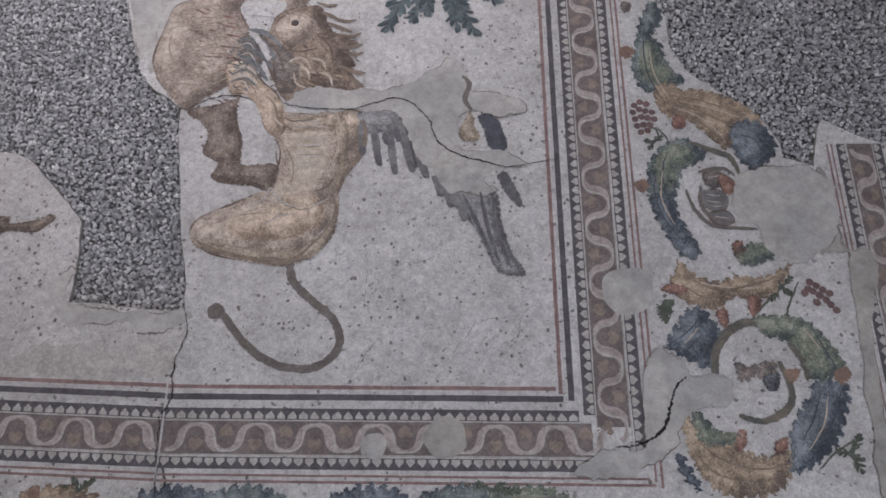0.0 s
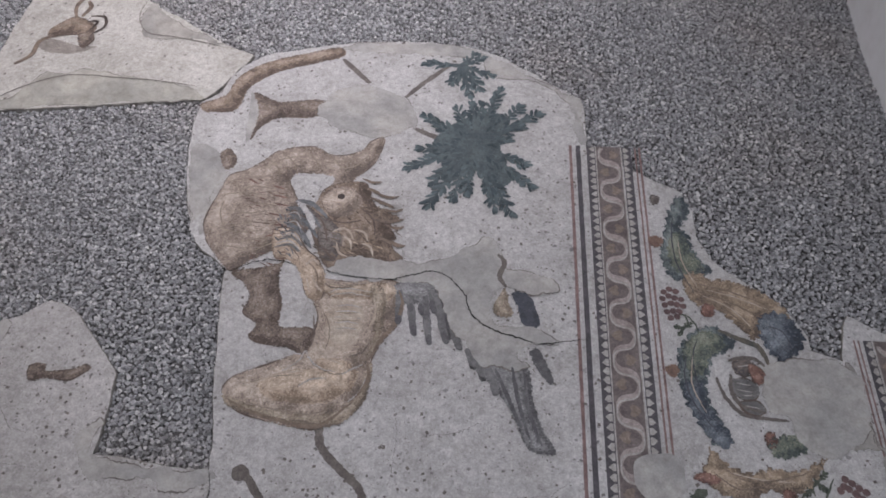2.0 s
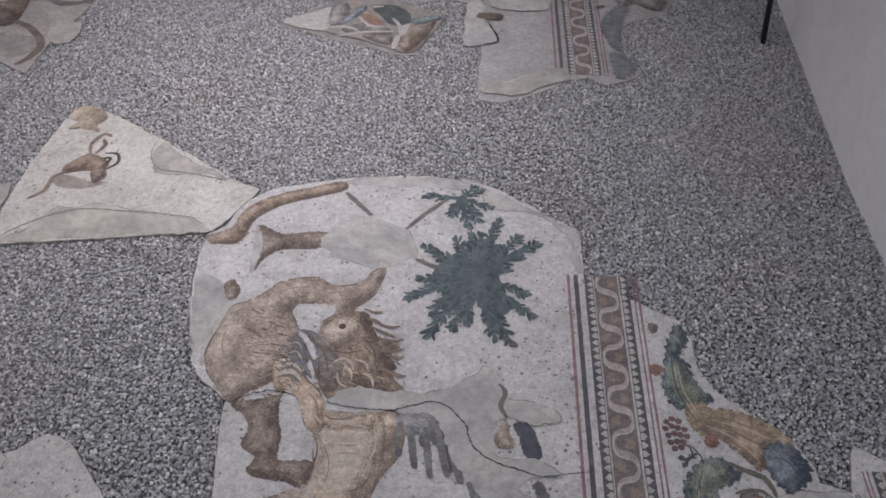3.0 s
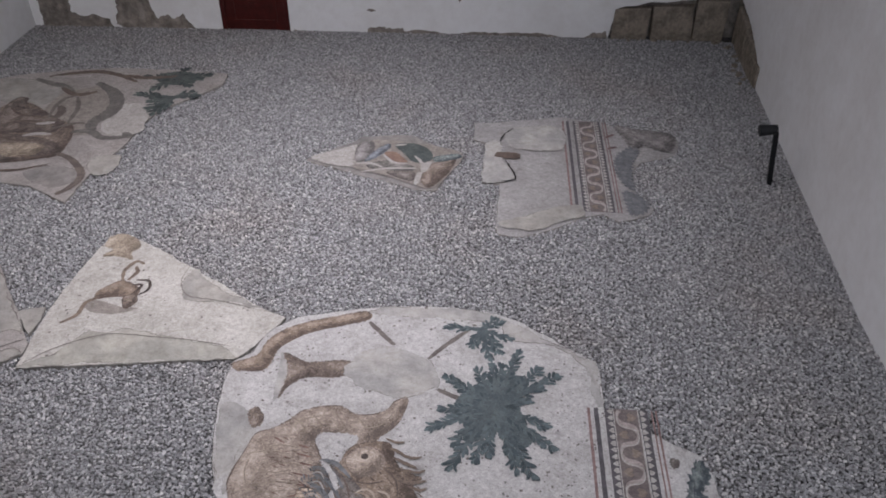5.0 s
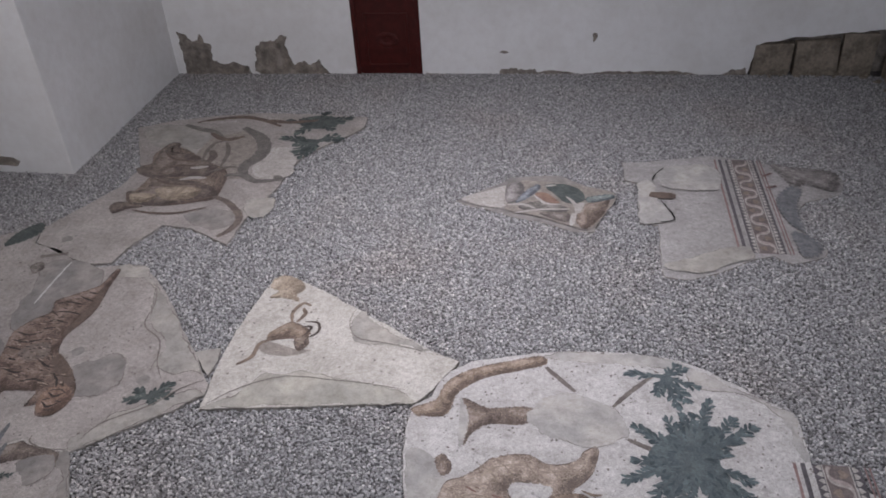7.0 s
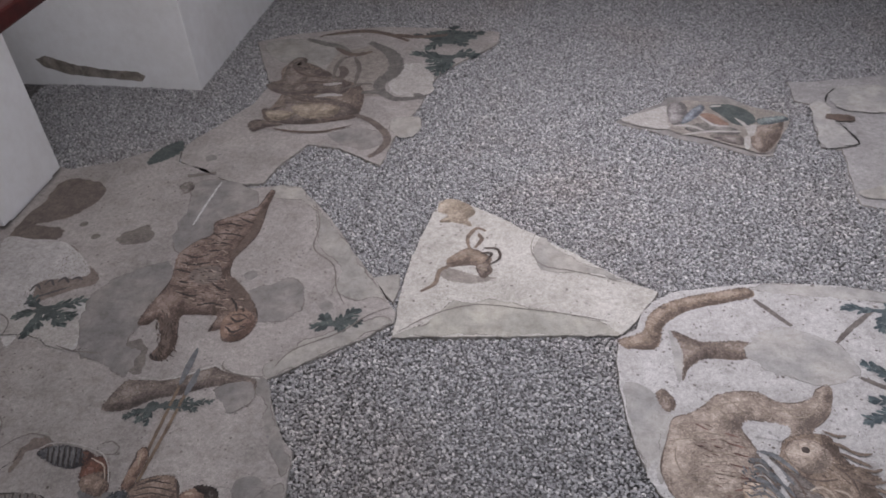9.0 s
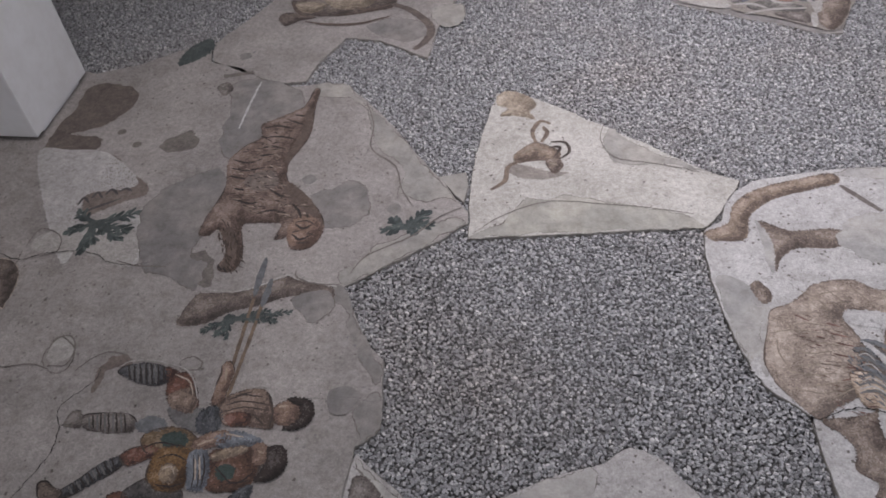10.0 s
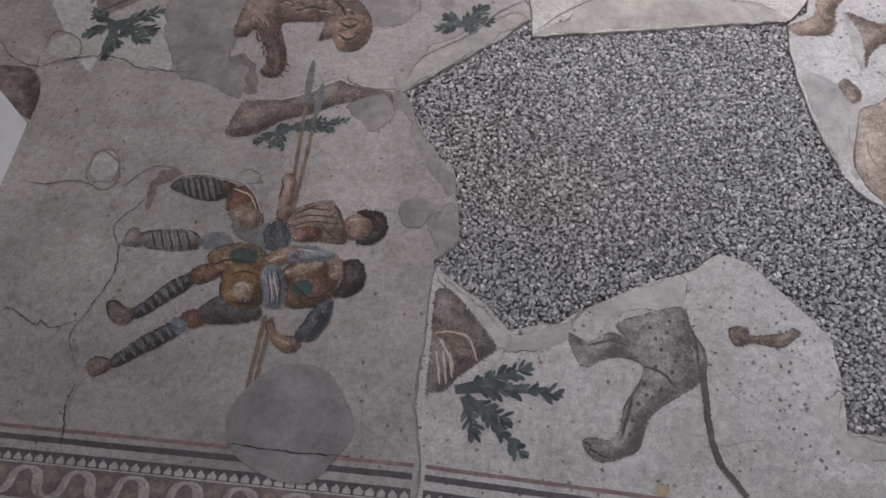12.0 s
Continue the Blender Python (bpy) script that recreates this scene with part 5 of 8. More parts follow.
boar = patch("boar", [(-5.983, 4.069), (-5.757, 3.886), (-5.574, 3.755), (-5.57, 3.657), (-5.703, 3.584), (-5.856, 3.468), (-5.991, 3.366), (-6.036, 3.563), (-5.982, 3.676), (-5.96, 3.875)], "STAINPALE", slab_hunt, 1, wobble=0.008)
strokes("bristle", [[(-6.005, 3.538), (-5.995, 3.609), (-5.938, 3.569)], [(-5.936, 3.613), (-5.918, 3.669), (-5.857, 3.618)], [(-5.852, 3.656), (-5.824, 3.707), (-5.763, 3.656)], [(-5.764, 3.689), (-5.725, 3.724), (-5.673, 3.694)], [(-5.981, 3.434), (-5.877, 3.52), (-5.719, 3.626)]], 0.022, "DARKGREY", boar, 2, taper=0.2)
patch("animal_back", [(-6.529, 2.973), (-6.435, 3.018), (-6.243, 3.022), (-6.137, 2.944), (-6.085, 2.82), (-6.08, 2.687), (-6.091, 2.634), (-6.302, 2.758), (-6.494, 2.835)], "LIONBROWN", slab_hunt, 1, outline="SAND")
tiger = patch("tiger_body", [(-4.658, 4.908), (-4.613, 4.882), (-4.598, 4.653), (-4.56, 4.398), (-4.588, 4.214), (-4.634, 4.064), (-4.627, 3.95), (-4.578, 3.842), (-4.443, 3.741), (-4.346, 3.642), (-4.264, 3.519), (-4.232, 3.397), (-4.262, 3.298), (-4.315, 3.242), (-4.404, 3.241), (-4.462, 3.333), (-4.537, 3.313), (-4.527, 3.451), (-4.621, 3.455), (-4.701, 3.45), (-4.781, 3.425), (-4.744, 3.289), (-4.707, 3.196), (-4.704, 3.08), (-4.74, 3.018), (-4.831, 3.048), (-4.818, 3.165), (-4.87, 3.281), (-4.935, 3.375), (-4.976, 3.322), (-5.049, 3.317), (-5.058, 3.467), (-5.029, 3.625), (-5.018, 3.788), (-5.082, 4.011), (-5.056, 4.13), (-4.999, 4.223), (-4.921, 4.319), (-4.957, 4.455), (-4.853, 4.544), (-4.729, 4.647), (-4.68, 4.716)], "TIGER", slab_hunt, 3, outline="UMBER")
strokes("stripe", [[(-4.925, 4.412), (-4.829, 4.448), (-4.698, 4.423)], [(-4.918, 4.306), (-4.778, 4.326), (-4.649, 4.301)], [(-4.907, 4.185), (-4.812, 4.214), (-4.706, 4.196)], [(-4.867, 4.11), (-4.771, 4.133)], [(-5.056, 4.059), (-4.926, 4.031), (-4.839, 4.082)], [(-5.038, 3.967), (-4.905, 3.952), (-4.796, 3.992)], [(-5.027, 3.888), (-4.9, 3.862)], [(-4.952, 3.765), (-4.871, 3.753)], [(-4.946, 3.673), (-4.817, 3.628), (-4.744, 3.643)]], 0.019, "HAIR", tiger, 4, taper=0.1)
strokes("stripe", [[(-4.702, 3.78), (-4.609, 3.715), (-4.555, 3.729)], [(-4.639, 3.838), (-4.541, 3.751), (-4.477, 3.723)], [(-4.718, 3.541), (-4.612, 3.573), (-4.511, 3.543)], [(-4.519, 3.657), (-4.446, 3.583), (-4.41, 3.509)], [(-4.472, 3.702), (-4.396, 3.612), (-4.366, 3.512)], [(-4.436, 3.457), (-4.372, 3.422), (-4.325, 3.455)], [(-4.434, 3.369), (-4.369, 3.324), (-4.306, 3.367)], [(-4.735, 4.581), (-4.648, 4.572)], [(-4.761, 4.515), (-4.634, 4.47)], [(-4.863, 3.257), (-4.791, 3.262)], [(-4.877, 3.369), (-4.8, 3.359)]], 0.019, "HAIR", tiger, 4, taper=0.1)
patch("tiger_flank", [(-4.89, 3.896), (-4.748, 3.96), (-4.672, 3.891), (-4.668, 3.798), (-4.772, 3.748), (-4.882, 3.796)], "STAINPALE", tiger, 4, wobble=0.006)
patch("tiger_head", [(-4.472, 3.455), (-4.416, 3.534), (-4.321, 3.525), (-4.253, 3.43), (-4.251, 3.313), (-4.309, 3.247), (-4.397, 3.256), (-4.459, 3.338)], "TAN2", tiger, 4, wobble=0.006)
strokes("tiger_face", [[(-4.438, 3.467), (-4.369, 3.492), (-4.303, 3.456)], [(-4.439, 3.378), (-4.386, 3.401)], [(-4.339, 3.385), (-4.284, 3.369)], [(-4.379, 3.29), (-4.32, 3.299)], [(-4.494, 3.316), (-4.461, 3.347)]], 0.012, "UMBER", tiger, 5, taper=0.2)
strokes("bone_line", [[(-5.119, 4.989), (-5.125, 4.731), (-5.12, 4.403)]], 0.02, GROUND, slab_hunt, 3, taper=0.4)
strokes("hind_paw", [[(-5.453, 5.049), (-5.346, 5.075), (-5.221, 5.116)], [(-5.446, 4.877), (-5.384, 4.893)]], 0.05, "STAIN", slab_hunt, 2, ends=0.8)
patch("ground_strip", [(-4.934, 2.609), (-4.898, 2.799), (-4.844, 2.85), (-4.667, 2.861), (-4.516, 2.922), (-4.369, 3.012), (-4.283, 2.988), (-4.068, 2.947), (-4.052, 2.829), (-4.215, 2.859), (-4.342, 2.851), (-4.459, 2.785), (-4.638, 2.716), (-4.775, 2.611)], "LIONBROWN", slab_hunt, 2, wobble=0.008)
strokes("pale_rim", [[(-4.849, 2.874), (-4.668, 2.869), (-4.517, 2.93), (-4.371, 3.024), (-4.285, 2.996), (-4.038, 2.957)]], 0.014, PALE, slab_hunt, 3, taper=0.6)
patch("plaster_repair", [(-4.276, 2.835), (-4.16, 2.914), (-4.06, 2.888), (-4.034, 2.81), (-4.096, 2.69), (-4.157, 2.679)], PLASTERDARK, slab_hunt, 3)
spray("grass_tuft", (-4.626, 2.658), [(-4.759, 2.566), (-4.667, 2.549), (-4.602, 2.538), (-4.403, 2.741), (-4.262, 2.75), (-4.345, 2.675)], 0.03, "LEAFDARK", slab_hunt, 3, core_size=0.05)
strokes("spear_shaft", [[(-4.528, 2.901), (-4.505, 2.441), (-4.491, 2.056)], [(-4.459, 2.825), (-4.459, 2.444), (-4.466, 2.126)], [(-4.488, 1.552), (-4.494, 1.32), (-4.498, 1.123)], [(-4.454, 1.548), (-4.461, 1.323), (-4.467, 1.125)]], 0.022, "SPEAR", slab_hunt, 4, taper=0.9)
strokes("spear_head", [[(-4.539, 3.158), (-4.533, 2.982), (-4.524, 2.841)], [(-4.456, 2.986), (-4.454, 2.865), (-4.455, 2.766)]], 0.045, "BLUEGREY", slab_hunt, 5, taper=0.15)
strokes("crack", [[(-5.812, 1.461), (-5.767, 1.498), (-5.62, 1.419), (-5.585, 1.443), (-5.544, 1.41), (-5.476, 1.421), (-5.376, 1.468)], [(-5.31, 1.184), (-5.412, 1.361), (-5.38, 1.483), (-5.305, 1.705), (-5.318, 1.865), (-5.379, 1.995), (-5.257, 2.176), (-5.262, 2.283)]], 0.006, CRACK, slab_hunt, 7, taper=0.3, wobble=0.006)
strokes("crack", [[(-6.641, 3.418), (-6.48, 3.221), (-6.351, 3.082), (-6.167, 3.022), (-6.039, 3.079), (-5.845, 3.117), (-5.669, 3.105), (-5.572, 3.05), (-5.397, 3.03), (-5.28, 3.062)]], 0.007, CRACK, slab_hunt, 7, taper=0.3, wobble=0.006)
strokes("hairline", [[(-5.275, 0.956), (-5.306, 1.088), (-5.223, 1.261)], [(-5.908, 1.958), (-5.841, 2.031), (-5.635, 1.977), (-5.415, 2.061)], [(-4.226, 2.149), (-3.936, 2.176), (-3.647, 2.189)], [(-3.936, 2.176), (-3.807, 2.198), (-3.646, 2.182)], [(-5.602, 1.063), (-5.533, 1.179), (-5.415, 1.246)], [(-3.969, 0.891), (-3.934, 0.994), (-3.965, 1.199)]], 0.0035, GROUT, slab_hunt, 7, taper=0.3, wobble=0.008)
strokes("border_crack", [[(-5.272, 0.827), (-5.32, 1.032), (-5.31, 1.142)], [(-4.538, 0.929), (-4.277, 0.914), (-3.973, 0.921)]], 0.007, CRACK, slab_hunt, 7, taper=0.5, wobble=0.004)
# goat
patch("plaster_repair", [(-3.286, 3.421), (-3.103, 3.535), (-3.04, 3.672), (-2.921, 3.781), (-2.71, 3.82), (-2.43, 3.786), (-2.158, 3.738), (-1.927, 3.684), (-1.862, 3.602), (-2.102, 3.572), (-2.741, 3.496)], PLASTERWARM, slab_goat, 1, wobble=0.006)
patch("plaster_repair", [(-2.429, 4.532), (-2.266, 4.392), (-1.884, 4.159), (-1.819, 4.108), (-2.06, 4.176), (-2.348, 4.161), (-2.453, 4.324)], PLASTER2, slab_goat, 1)
patch("animal_hoof", [(-3.241, 4.876), (-3.163, 4.94), (-3.018, 4.885), (-2.946, 4.777), (-2.991, 4.692), (-2.949, 4.612), (-3.088, 4.643), (-3.206, 4.638), (-3.152, 4.729), (-3.234, 4.765)], "BROWNPALE", slab_goat, 2)
# lion
# frag
# east
patch("plaster_repair", [(0.021, 6.959), (0.522, 7.017), (0.505, 6.595), (0.22, 6.543), (0.015, 6.639)], PLASTER, slab_east, 1)
patch("plaster_repair", [(-0.216, 6.623), (-0.061, 6.678), (-0.043, 6.345), (0.057, 6.05), (-0.084, 5.963), (-0.222, 5.982)], PLASTER, slab_east, 1)
patch("plaster_repair", [(-0.074, 5.324), (0.169, 5.235), (0.434, 5.352), (0.66, 5.501), (0.6, 5.635), (0.452, 5.607), (0.178, 5.467)], PLASTER2, slab_east, 1)
strokes("stain", [[(-0.118, 6.445), (0.001, 6.432), (0.108, 6.429)]], 0.12, "UMBER2", slab_east, 2, taper=0.6)
strokes("crack", [[(-0.078, 6.699), (-0.038, 6.838), (0.049, 6.961)], [(-0.027, 6.346), (0.072, 6.041), (-0.058, 5.974)]], 0.018, CRACK, slab_east, 2, taper=0.5)
patch("acanthus_leaf", [(1.066, 7.089), (1.229, 7.04), (1.58, 6.971), (1.638, 6.838), (1.544, 6.612), (1.418, 6.658), (1.321, 6.728), (1.201, 6.643), (1.142, 6.805)], "LEOPARD", slab_east, 2, serrate=0.015)
patch("acanthus_leaf", [(1.018, 6.47), (1.178, 6.674), (1.247, 6.592), (1.164, 6.377), (1.128, 6.125), (1.122, 5.906), (1.038, 6.022), (0.997, 6.214)], "BLUEGREY", slab_east, 2, serrate=0.018)
patch("acanthus_leaf", [(1.019, 5.881), (1.138, 5.843), (1.219, 5.67), (1.167, 5.555), (1.044, 5.529), (1.03, 5.701)], "BLUEGREY", slab_east, 2, serrate=0.018)
strokes("twig", [[(0.955, 6.848), (1.045, 6.912)], [(0.956, 6.626), (1.042, 6.665)]], 0.03, "GRAPE", slab_east, 2)
# griffin2
patch("shoulder", [(-0.861, 2.224), (-0.695, 2.229), (-0.545, 2.255), (-0.465, 2.212), (-0.51, 2.137), (-0.66, 2.153), (-0.81, 2.148)], "SAND2", griffin, 4, wobble=0.01)
patch("haunch_light", [(-0.841, 1.764), (-0.755, 1.779), (-0.667, 1.756), (-0.62, 1.692), (-0.644, 1.611), (-0.714, 1.59), (-0.775, 1.653)], "SAND2", griffin, 4, wobble=0.012)
strokes("highlight", [[(-0.9, 1.781), (-0.846, 1.829), (-0.784, 1.78), (-0.701, 1.747)], [(-0.746, 2.092), (-0.671, 2.085), (-0.625, 2.05)], [(-0.754, 2.032), (-0.647, 2.03)], [(-0.745, 1.978), (-0.65, 1.977)], [(-0.747, 1.925), (-0.67, 1.918)], [(-1.118, 1.634), (-1.008, 1.684), (-0.894, 1.701)], [(-0.583, 2.158), (-0.565, 2.05), (-0.596, 1.957)]], 0.013, "SAND", griffin, 5, taper=0.1)
strokes("shade_line", [[(-1.264, 1.534), (-1.129, 1.468), (-0.984, 1.431), (-0.814, 1.406), (-0.719, 1.453), (-0.621, 1.555)], [(-0.453, 2.212), (-0.426, 2.122), (-0.457, 1.995), (-0.523, 1.897), (-0.564, 1.787)], [(-0.574, 1.762), (-0.564, 1.667), (-0.616, 1.568)]], 0.022, "MIDBROWN", griffin, 5, taper=0.1)
strokes("bristle", [[(-1.569, 2.811), (-1.446, 2.844), (-1.308, 2.834)], [(-1.528, 2.719), (-1.381, 2.694), (-1.251, 2.718)], [(-1.559, 2.593), (-1.417, 2.553), (-1.258, 2.578)], [(-1.504, 2.468), (-1.362, 2.445), (-1.215, 2.492)], [(-1.365, 3.127), (-1.284, 3.076), (-1.235, 2.997)], [(-1.266, 3.17), (-1.184, 3.109), (-1.151, 3.038)], [(-1.13, 3.206), (-1.046, 3.126), (-1.015, 3.063)], [(-0.981, 3.167), (-0.902, 3.106), (-0.873, 3.044)]], 0.009, "BROWNPALE", prey, 3, taper=0.1)
strokes("hair_tuft", [[(-0.654, 2.89), (-0.573, 2.85), (-0.503, 2.864)], [(-0.6, 2.766), (-0.521, 2.749), (-0.474, 2.771)], [(-0.576, 2.652), (-0.5, 2.629), (-0.457, 2.643)], [(-0.552, 2.541), (-0.483, 2.503), (-0.44, 2.51)], [(-0.74, 2.989), (-0.674, 2.961), (-0.617, 2.967)]], 0.02, "BROWN", mane, 5, taper=0.05)
# hunt2
patch("tide_patch", [(-6.131, 3.195), (-5.989, 3.315), (-5.624, 3.38), (-5.456, 3.29), (-5.396, 3.077), (-5.488, 3.024), (-5.786, 3.111), (-6.009, 3.096)], PALE, slab_hunt, 1, wobble=0.012)
strokes("tide_line", [[(-5.4, 2.238), (-5.308, 2.353), (-5.193, 2.375), (-5.085, 2.323)], [(-4.811, 2.348), (-4.758, 2.388), (-4.683, 2.357), (-4.692, 2.302), (-4.783, 2.296), (-4.815, 2.341)], [(-5.592, 2.225), (-5.643, 2.331), (-5.601, 2.453), (-5.493, 2.396), (-5.453, 2.307), (-5.478, 2.214), (-5.574, 2.219)]], 0.01, "STAIN", slab_hunt, 2, taper=0.3, wobble=0.006)
patch("stain", [(-5.257, 2.176), (-5.26, 2.276), (-5.191, 2.367), (-5.101, 2.322), (-5.113, 2.285), (-5.206, 2.25), (-5.208, 2.144), (-5.235, 2.1)], "STAINPALE", slab_hunt, 2, wobble=0.01)
# leopard2
strokes("muscle_line", [[(-2.699, 1.438), (-2.624, 1.417), (-2.552, 1.343)], [(-2.751, 1.3), (-2.777, 1.195), (-2.802, 1.105)], [(-2.5, 1.705), (-2.462, 1.567), (-2.458, 1.458)], [(-2.954, 1.522), (-2.851, 1.553), (-2.774, 1.536)]], 0.016, "DARKGREY", leopard, 3, taper=0.1)
strokes("claw", [[(-2.962, 1.073), (-2.932, 1.056)], [(-2.942, 1.04), (-2.908, 1.029)], [(-2.898, 1.02), (-2.864, 1.013)]], 0.01, "UMBER", leopard, 3)
patch("grime", [(-2.122, 0.917), (-1.894, 0.999), (-1.59, 0.969), (-1.354, 1.023), (-1.305, 0.859), (-1.621, 0.828), (-1.945, 0.84), (-2.104, 0.83)], PALE, slab_leopard, 0, wobble=0.02)
# scroll2
# lion2
# frag2
# wing2
# tiger2
patch("tiger_shade", [(-4.562, 3.842), (-4.421, 3.726), (-4.304, 3.567), (-4.323, 3.535), (-4.433, 3.61), (-4.544, 3.698), (-4.606, 3.78)], "UMBER2", tiger, 4, wobble=0.01)
patch("tiger_shade", [(-4.615, 4.652), (-4.568, 4.398), (-4.6, 4.213), (-4.642, 4.046), (-4.676, 4.091), (-4.655, 4.24), (-4.636, 4.426), (-4.65, 4.618)], "UMBER2", tiger, 4, wobble=0.01)
patch("tiger_shade", [(-4.898, 3.377), (-4.835, 3.391), (-4.763, 3.24), (-4.739, 3.1), (-4.77, 3.034), (-4.817, 3.049), (-4.804, 3.152), (-4.846, 3.273)], "UMBER2", tiger, 4, wobble=0.01)
strokes("claw", [[(-4.833, 3.066), (-4.798, 3.032)], [(-4.796, 3.05), (-4.758, 3.017)], [(-4.526, 3.314), (-4.521, 3.353)]], 0.014, "HAIR", tiger, 5)

# hunters
patch("boot", [(-5.311, 1.884), (-5.307, 1.949), (-5.272, 1.992), (-5.223, 1.955), (-5.202, 1.889), (-5.254, 1.879)], "GREYBROWN", slab_hunt, 4)
patch("greave", [(-5.223, 1.955), (-5.11, 1.987), (-4.973, 1.991), (-4.909, 1.945), (-4.915, 1.891), (-5.044, 1.868), (-5.185, 1.884)], "GREYBROWN", slab_hunt, 3, outline="HAIR")
patch("greave", [(-5.146, 2.245), (-5.101, 2.299), (-4.987, 2.321), (-4.881, 2.303), (-4.837, 2.255), (-4.844, 2.194), (-4.948, 2.176), (-5.048, 2.201)], "DARKSLATE", slab_hunt, 3, outline="HAIR")
patch("trouser", [(-4.875, 2.303), (-4.794, 2.28), (-4.723, 2.271), (-4.671, 2.21), (-4.617, 2.109), (-4.616, 2.055), (-4.71, 2.068), (-4.802, 2.117), (-4.832, 2.184)], "RUST", slab_hunt, 3, outline="UMBER")
patch("knee_band", [(-4.798, 2.124), (-4.701, 2.18), (-4.634, 2.129), (-4.616, 2.078), (-4.634, 2.026), (-4.714, 2.034), (-4.77, 2.064)], "CREAM", slab_hunt, 5)
patch("trouser", [(-4.768, 2.057), (-4.64, 2.053), (-4.57, 2.065), (-4.536, 1.993), (-4.555, 1.919), (-4.641, 1.932), (-4.726, 1.986)], "SLATEPALE", slab_hunt, 4)
patch("trouser", [(-4.913, 1.938), (-4.86, 1.989), (-4.787, 1.988), (-4.734, 1.945), (-4.777, 1.902), (-4.863, 1.889)], "BLUEGREY", slab_hunt, 4)
patch("sleeve", [(-4.587, 2.03), (-4.532, 2.081), (-4.474, 2.065), (-4.44, 1.987), (-4.467, 1.919), (-4.542, 1.913), (-4.583, 1.963)], "SLATEBLUE", slab_hunt, 5)
patch("tunic", [(-4.487, 2.085), (-4.451, 2.156), (-4.346, 2.205), (-4.261, 2.201), (-4.206, 2.133), (-4.162, 2.048), (-4.172, 1.974), (-4.296, 1.978), (-4.412, 1.969), (-4.464, 2.019)], "CREAM", slab_hunt, 5, outline="UMBER")
patch("tunic_panel", [(-4.433, 2.041), (-4.317, 2.056), (-4.292, 1.985), (-4.407, 1.973)], "RUST", slab_hunt, 6)
patch("tunic", [(-4.846, 1.87), (-4.77, 1.922), (-4.655, 1.938), (-4.548, 1.887), (-4.523, 1.805), (-4.632, 1.771), (-4.767, 1.773), (-4.825, 1.814)], "OCHREDARK", slab_hunt, 4, outline="UMBER")
patch("tunic_panel", [(-4.737, 1.885), (-4.648, 1.912), (-4.584, 1.865), (-4.625, 1.816), (-4.709, 1.823)], "TEALDARK", slab_hunt, 5)
patch("sleeve", [(-4.563, 1.853), (-4.501, 1.916), (-4.407, 1.943), (-4.363, 1.901), (-4.433, 1.844), (-4.526, 1.818)], "TAN2", slab_hunt, 6)
patch("sleeve", [(-4.446, 1.908), (-4.349, 1.948), (-4.246, 1.93), (-4.187, 1.895), (-4.273, 1.857), (-4.408, 1.84)], "SKY", slab_hunt, 6)
patch("sleeve", [(-4.558, 2.34), (-4.521, 2.372), (-4.477, 2.31), (-4.478, 2.196), (-4.482, 2.099), (-4.541, 2.094), (-4.553, 2.204), (-4.547, 2.29)], "TAN2", slab_hunt, 5, outline="UMBER")
patch("round_patch", [(-4.193, 2.093), (-4.159, 2.136), (-4.097, 2.154), (-4.039, 2.124), (-4.021, 2.052), (-4.06, 2.003), (-4.13, 1.997), (-4.177, 2.033)], "TAN2", slab_hunt, 6, outline="UMBER")
patch("round_patch", [(-4.126, 2.152), (-4.094, 2.175), (-4.029, 2.173), (-3.976, 2.136), (-3.961, 2.076), (-3.976, 2.022), (-4.017, 1.986), (-4.079, 1.975), (-4.116, 1.985), (-4.058, 2.023), (-4.035, 2.064), (-4.055, 2.116)], "HAIR", slab_hunt, 7)
patch("boot", [(-5.284, 1.557), (-5.248, 1.572), (-5.193, 1.546), (-5.139, 1.526), (-5.141, 1.478), (-5.191, 1.452), (-5.249, 1.487)], "BROWN2", slab_hunt, 4, outline="HAIR")
patch("greave", [(-5.153, 1.531), (-5.079, 1.61), (-4.995, 1.704), (-4.91, 1.756), (-4.876, 1.72), (-4.917, 1.657), (-5.022, 1.56), (-5.119, 1.497)], "DARKSLATE", slab_hunt, 3, outline="HAIR")
patch("trouser", [(-4.92, 1.748), (-4.868, 1.797), (-4.78, 1.823), (-4.707, 1.791), (-4.765, 1.742), (-4.858, 1.696)], "RUST", slab_hunt, 4, outline="UMBER")
patch("boot", [(-5.29, 1.244), (-5.253, 1.281), (-5.173, 1.265), (-5.18, 1.22), (-5.236, 1.187), (-5.271, 1.206)], "BROWN2", slab_hunt, 4, outline="HAIR")
patch("greave", [(-5.181, 1.27), (-5.117, 1.35), (-5.022, 1.428), (-4.917, 1.496), (-4.863, 1.471), (-4.901, 1.406), (-5.041, 1.308), (-5.148, 1.239)], "DARKSLATE", slab_hunt, 3, outline="HAIR")
patch("knee_band", [(-4.941, 1.482), (-4.905, 1.515), (-4.858, 1.471), (-4.896, 1.427)], "SKY", slab_hunt, 5)
patch("trouser", [(-4.901, 1.521), (-4.827, 1.564), (-4.77, 1.502), (-4.831, 1.456)], "RUST", slab_hunt, 4)
patch("trouser", [(-4.821, 1.564), (-4.695, 1.654), (-4.526, 1.594), (-4.527, 1.528), (-4.644, 1.498), (-4.774, 1.496)], "DARKGREY", slab_hunt, 4, outline="UMBER")
patch("tunic", [(-4.746, 1.737), (-4.722, 1.802), (-4.624, 1.836), (-4.537, 1.791), (-4.51, 1.65), (-4.557, 1.583), (-4.666, 1.586), (-4.733, 1.644)], "GOLD", slab_hunt, 5, outline="UMBER")
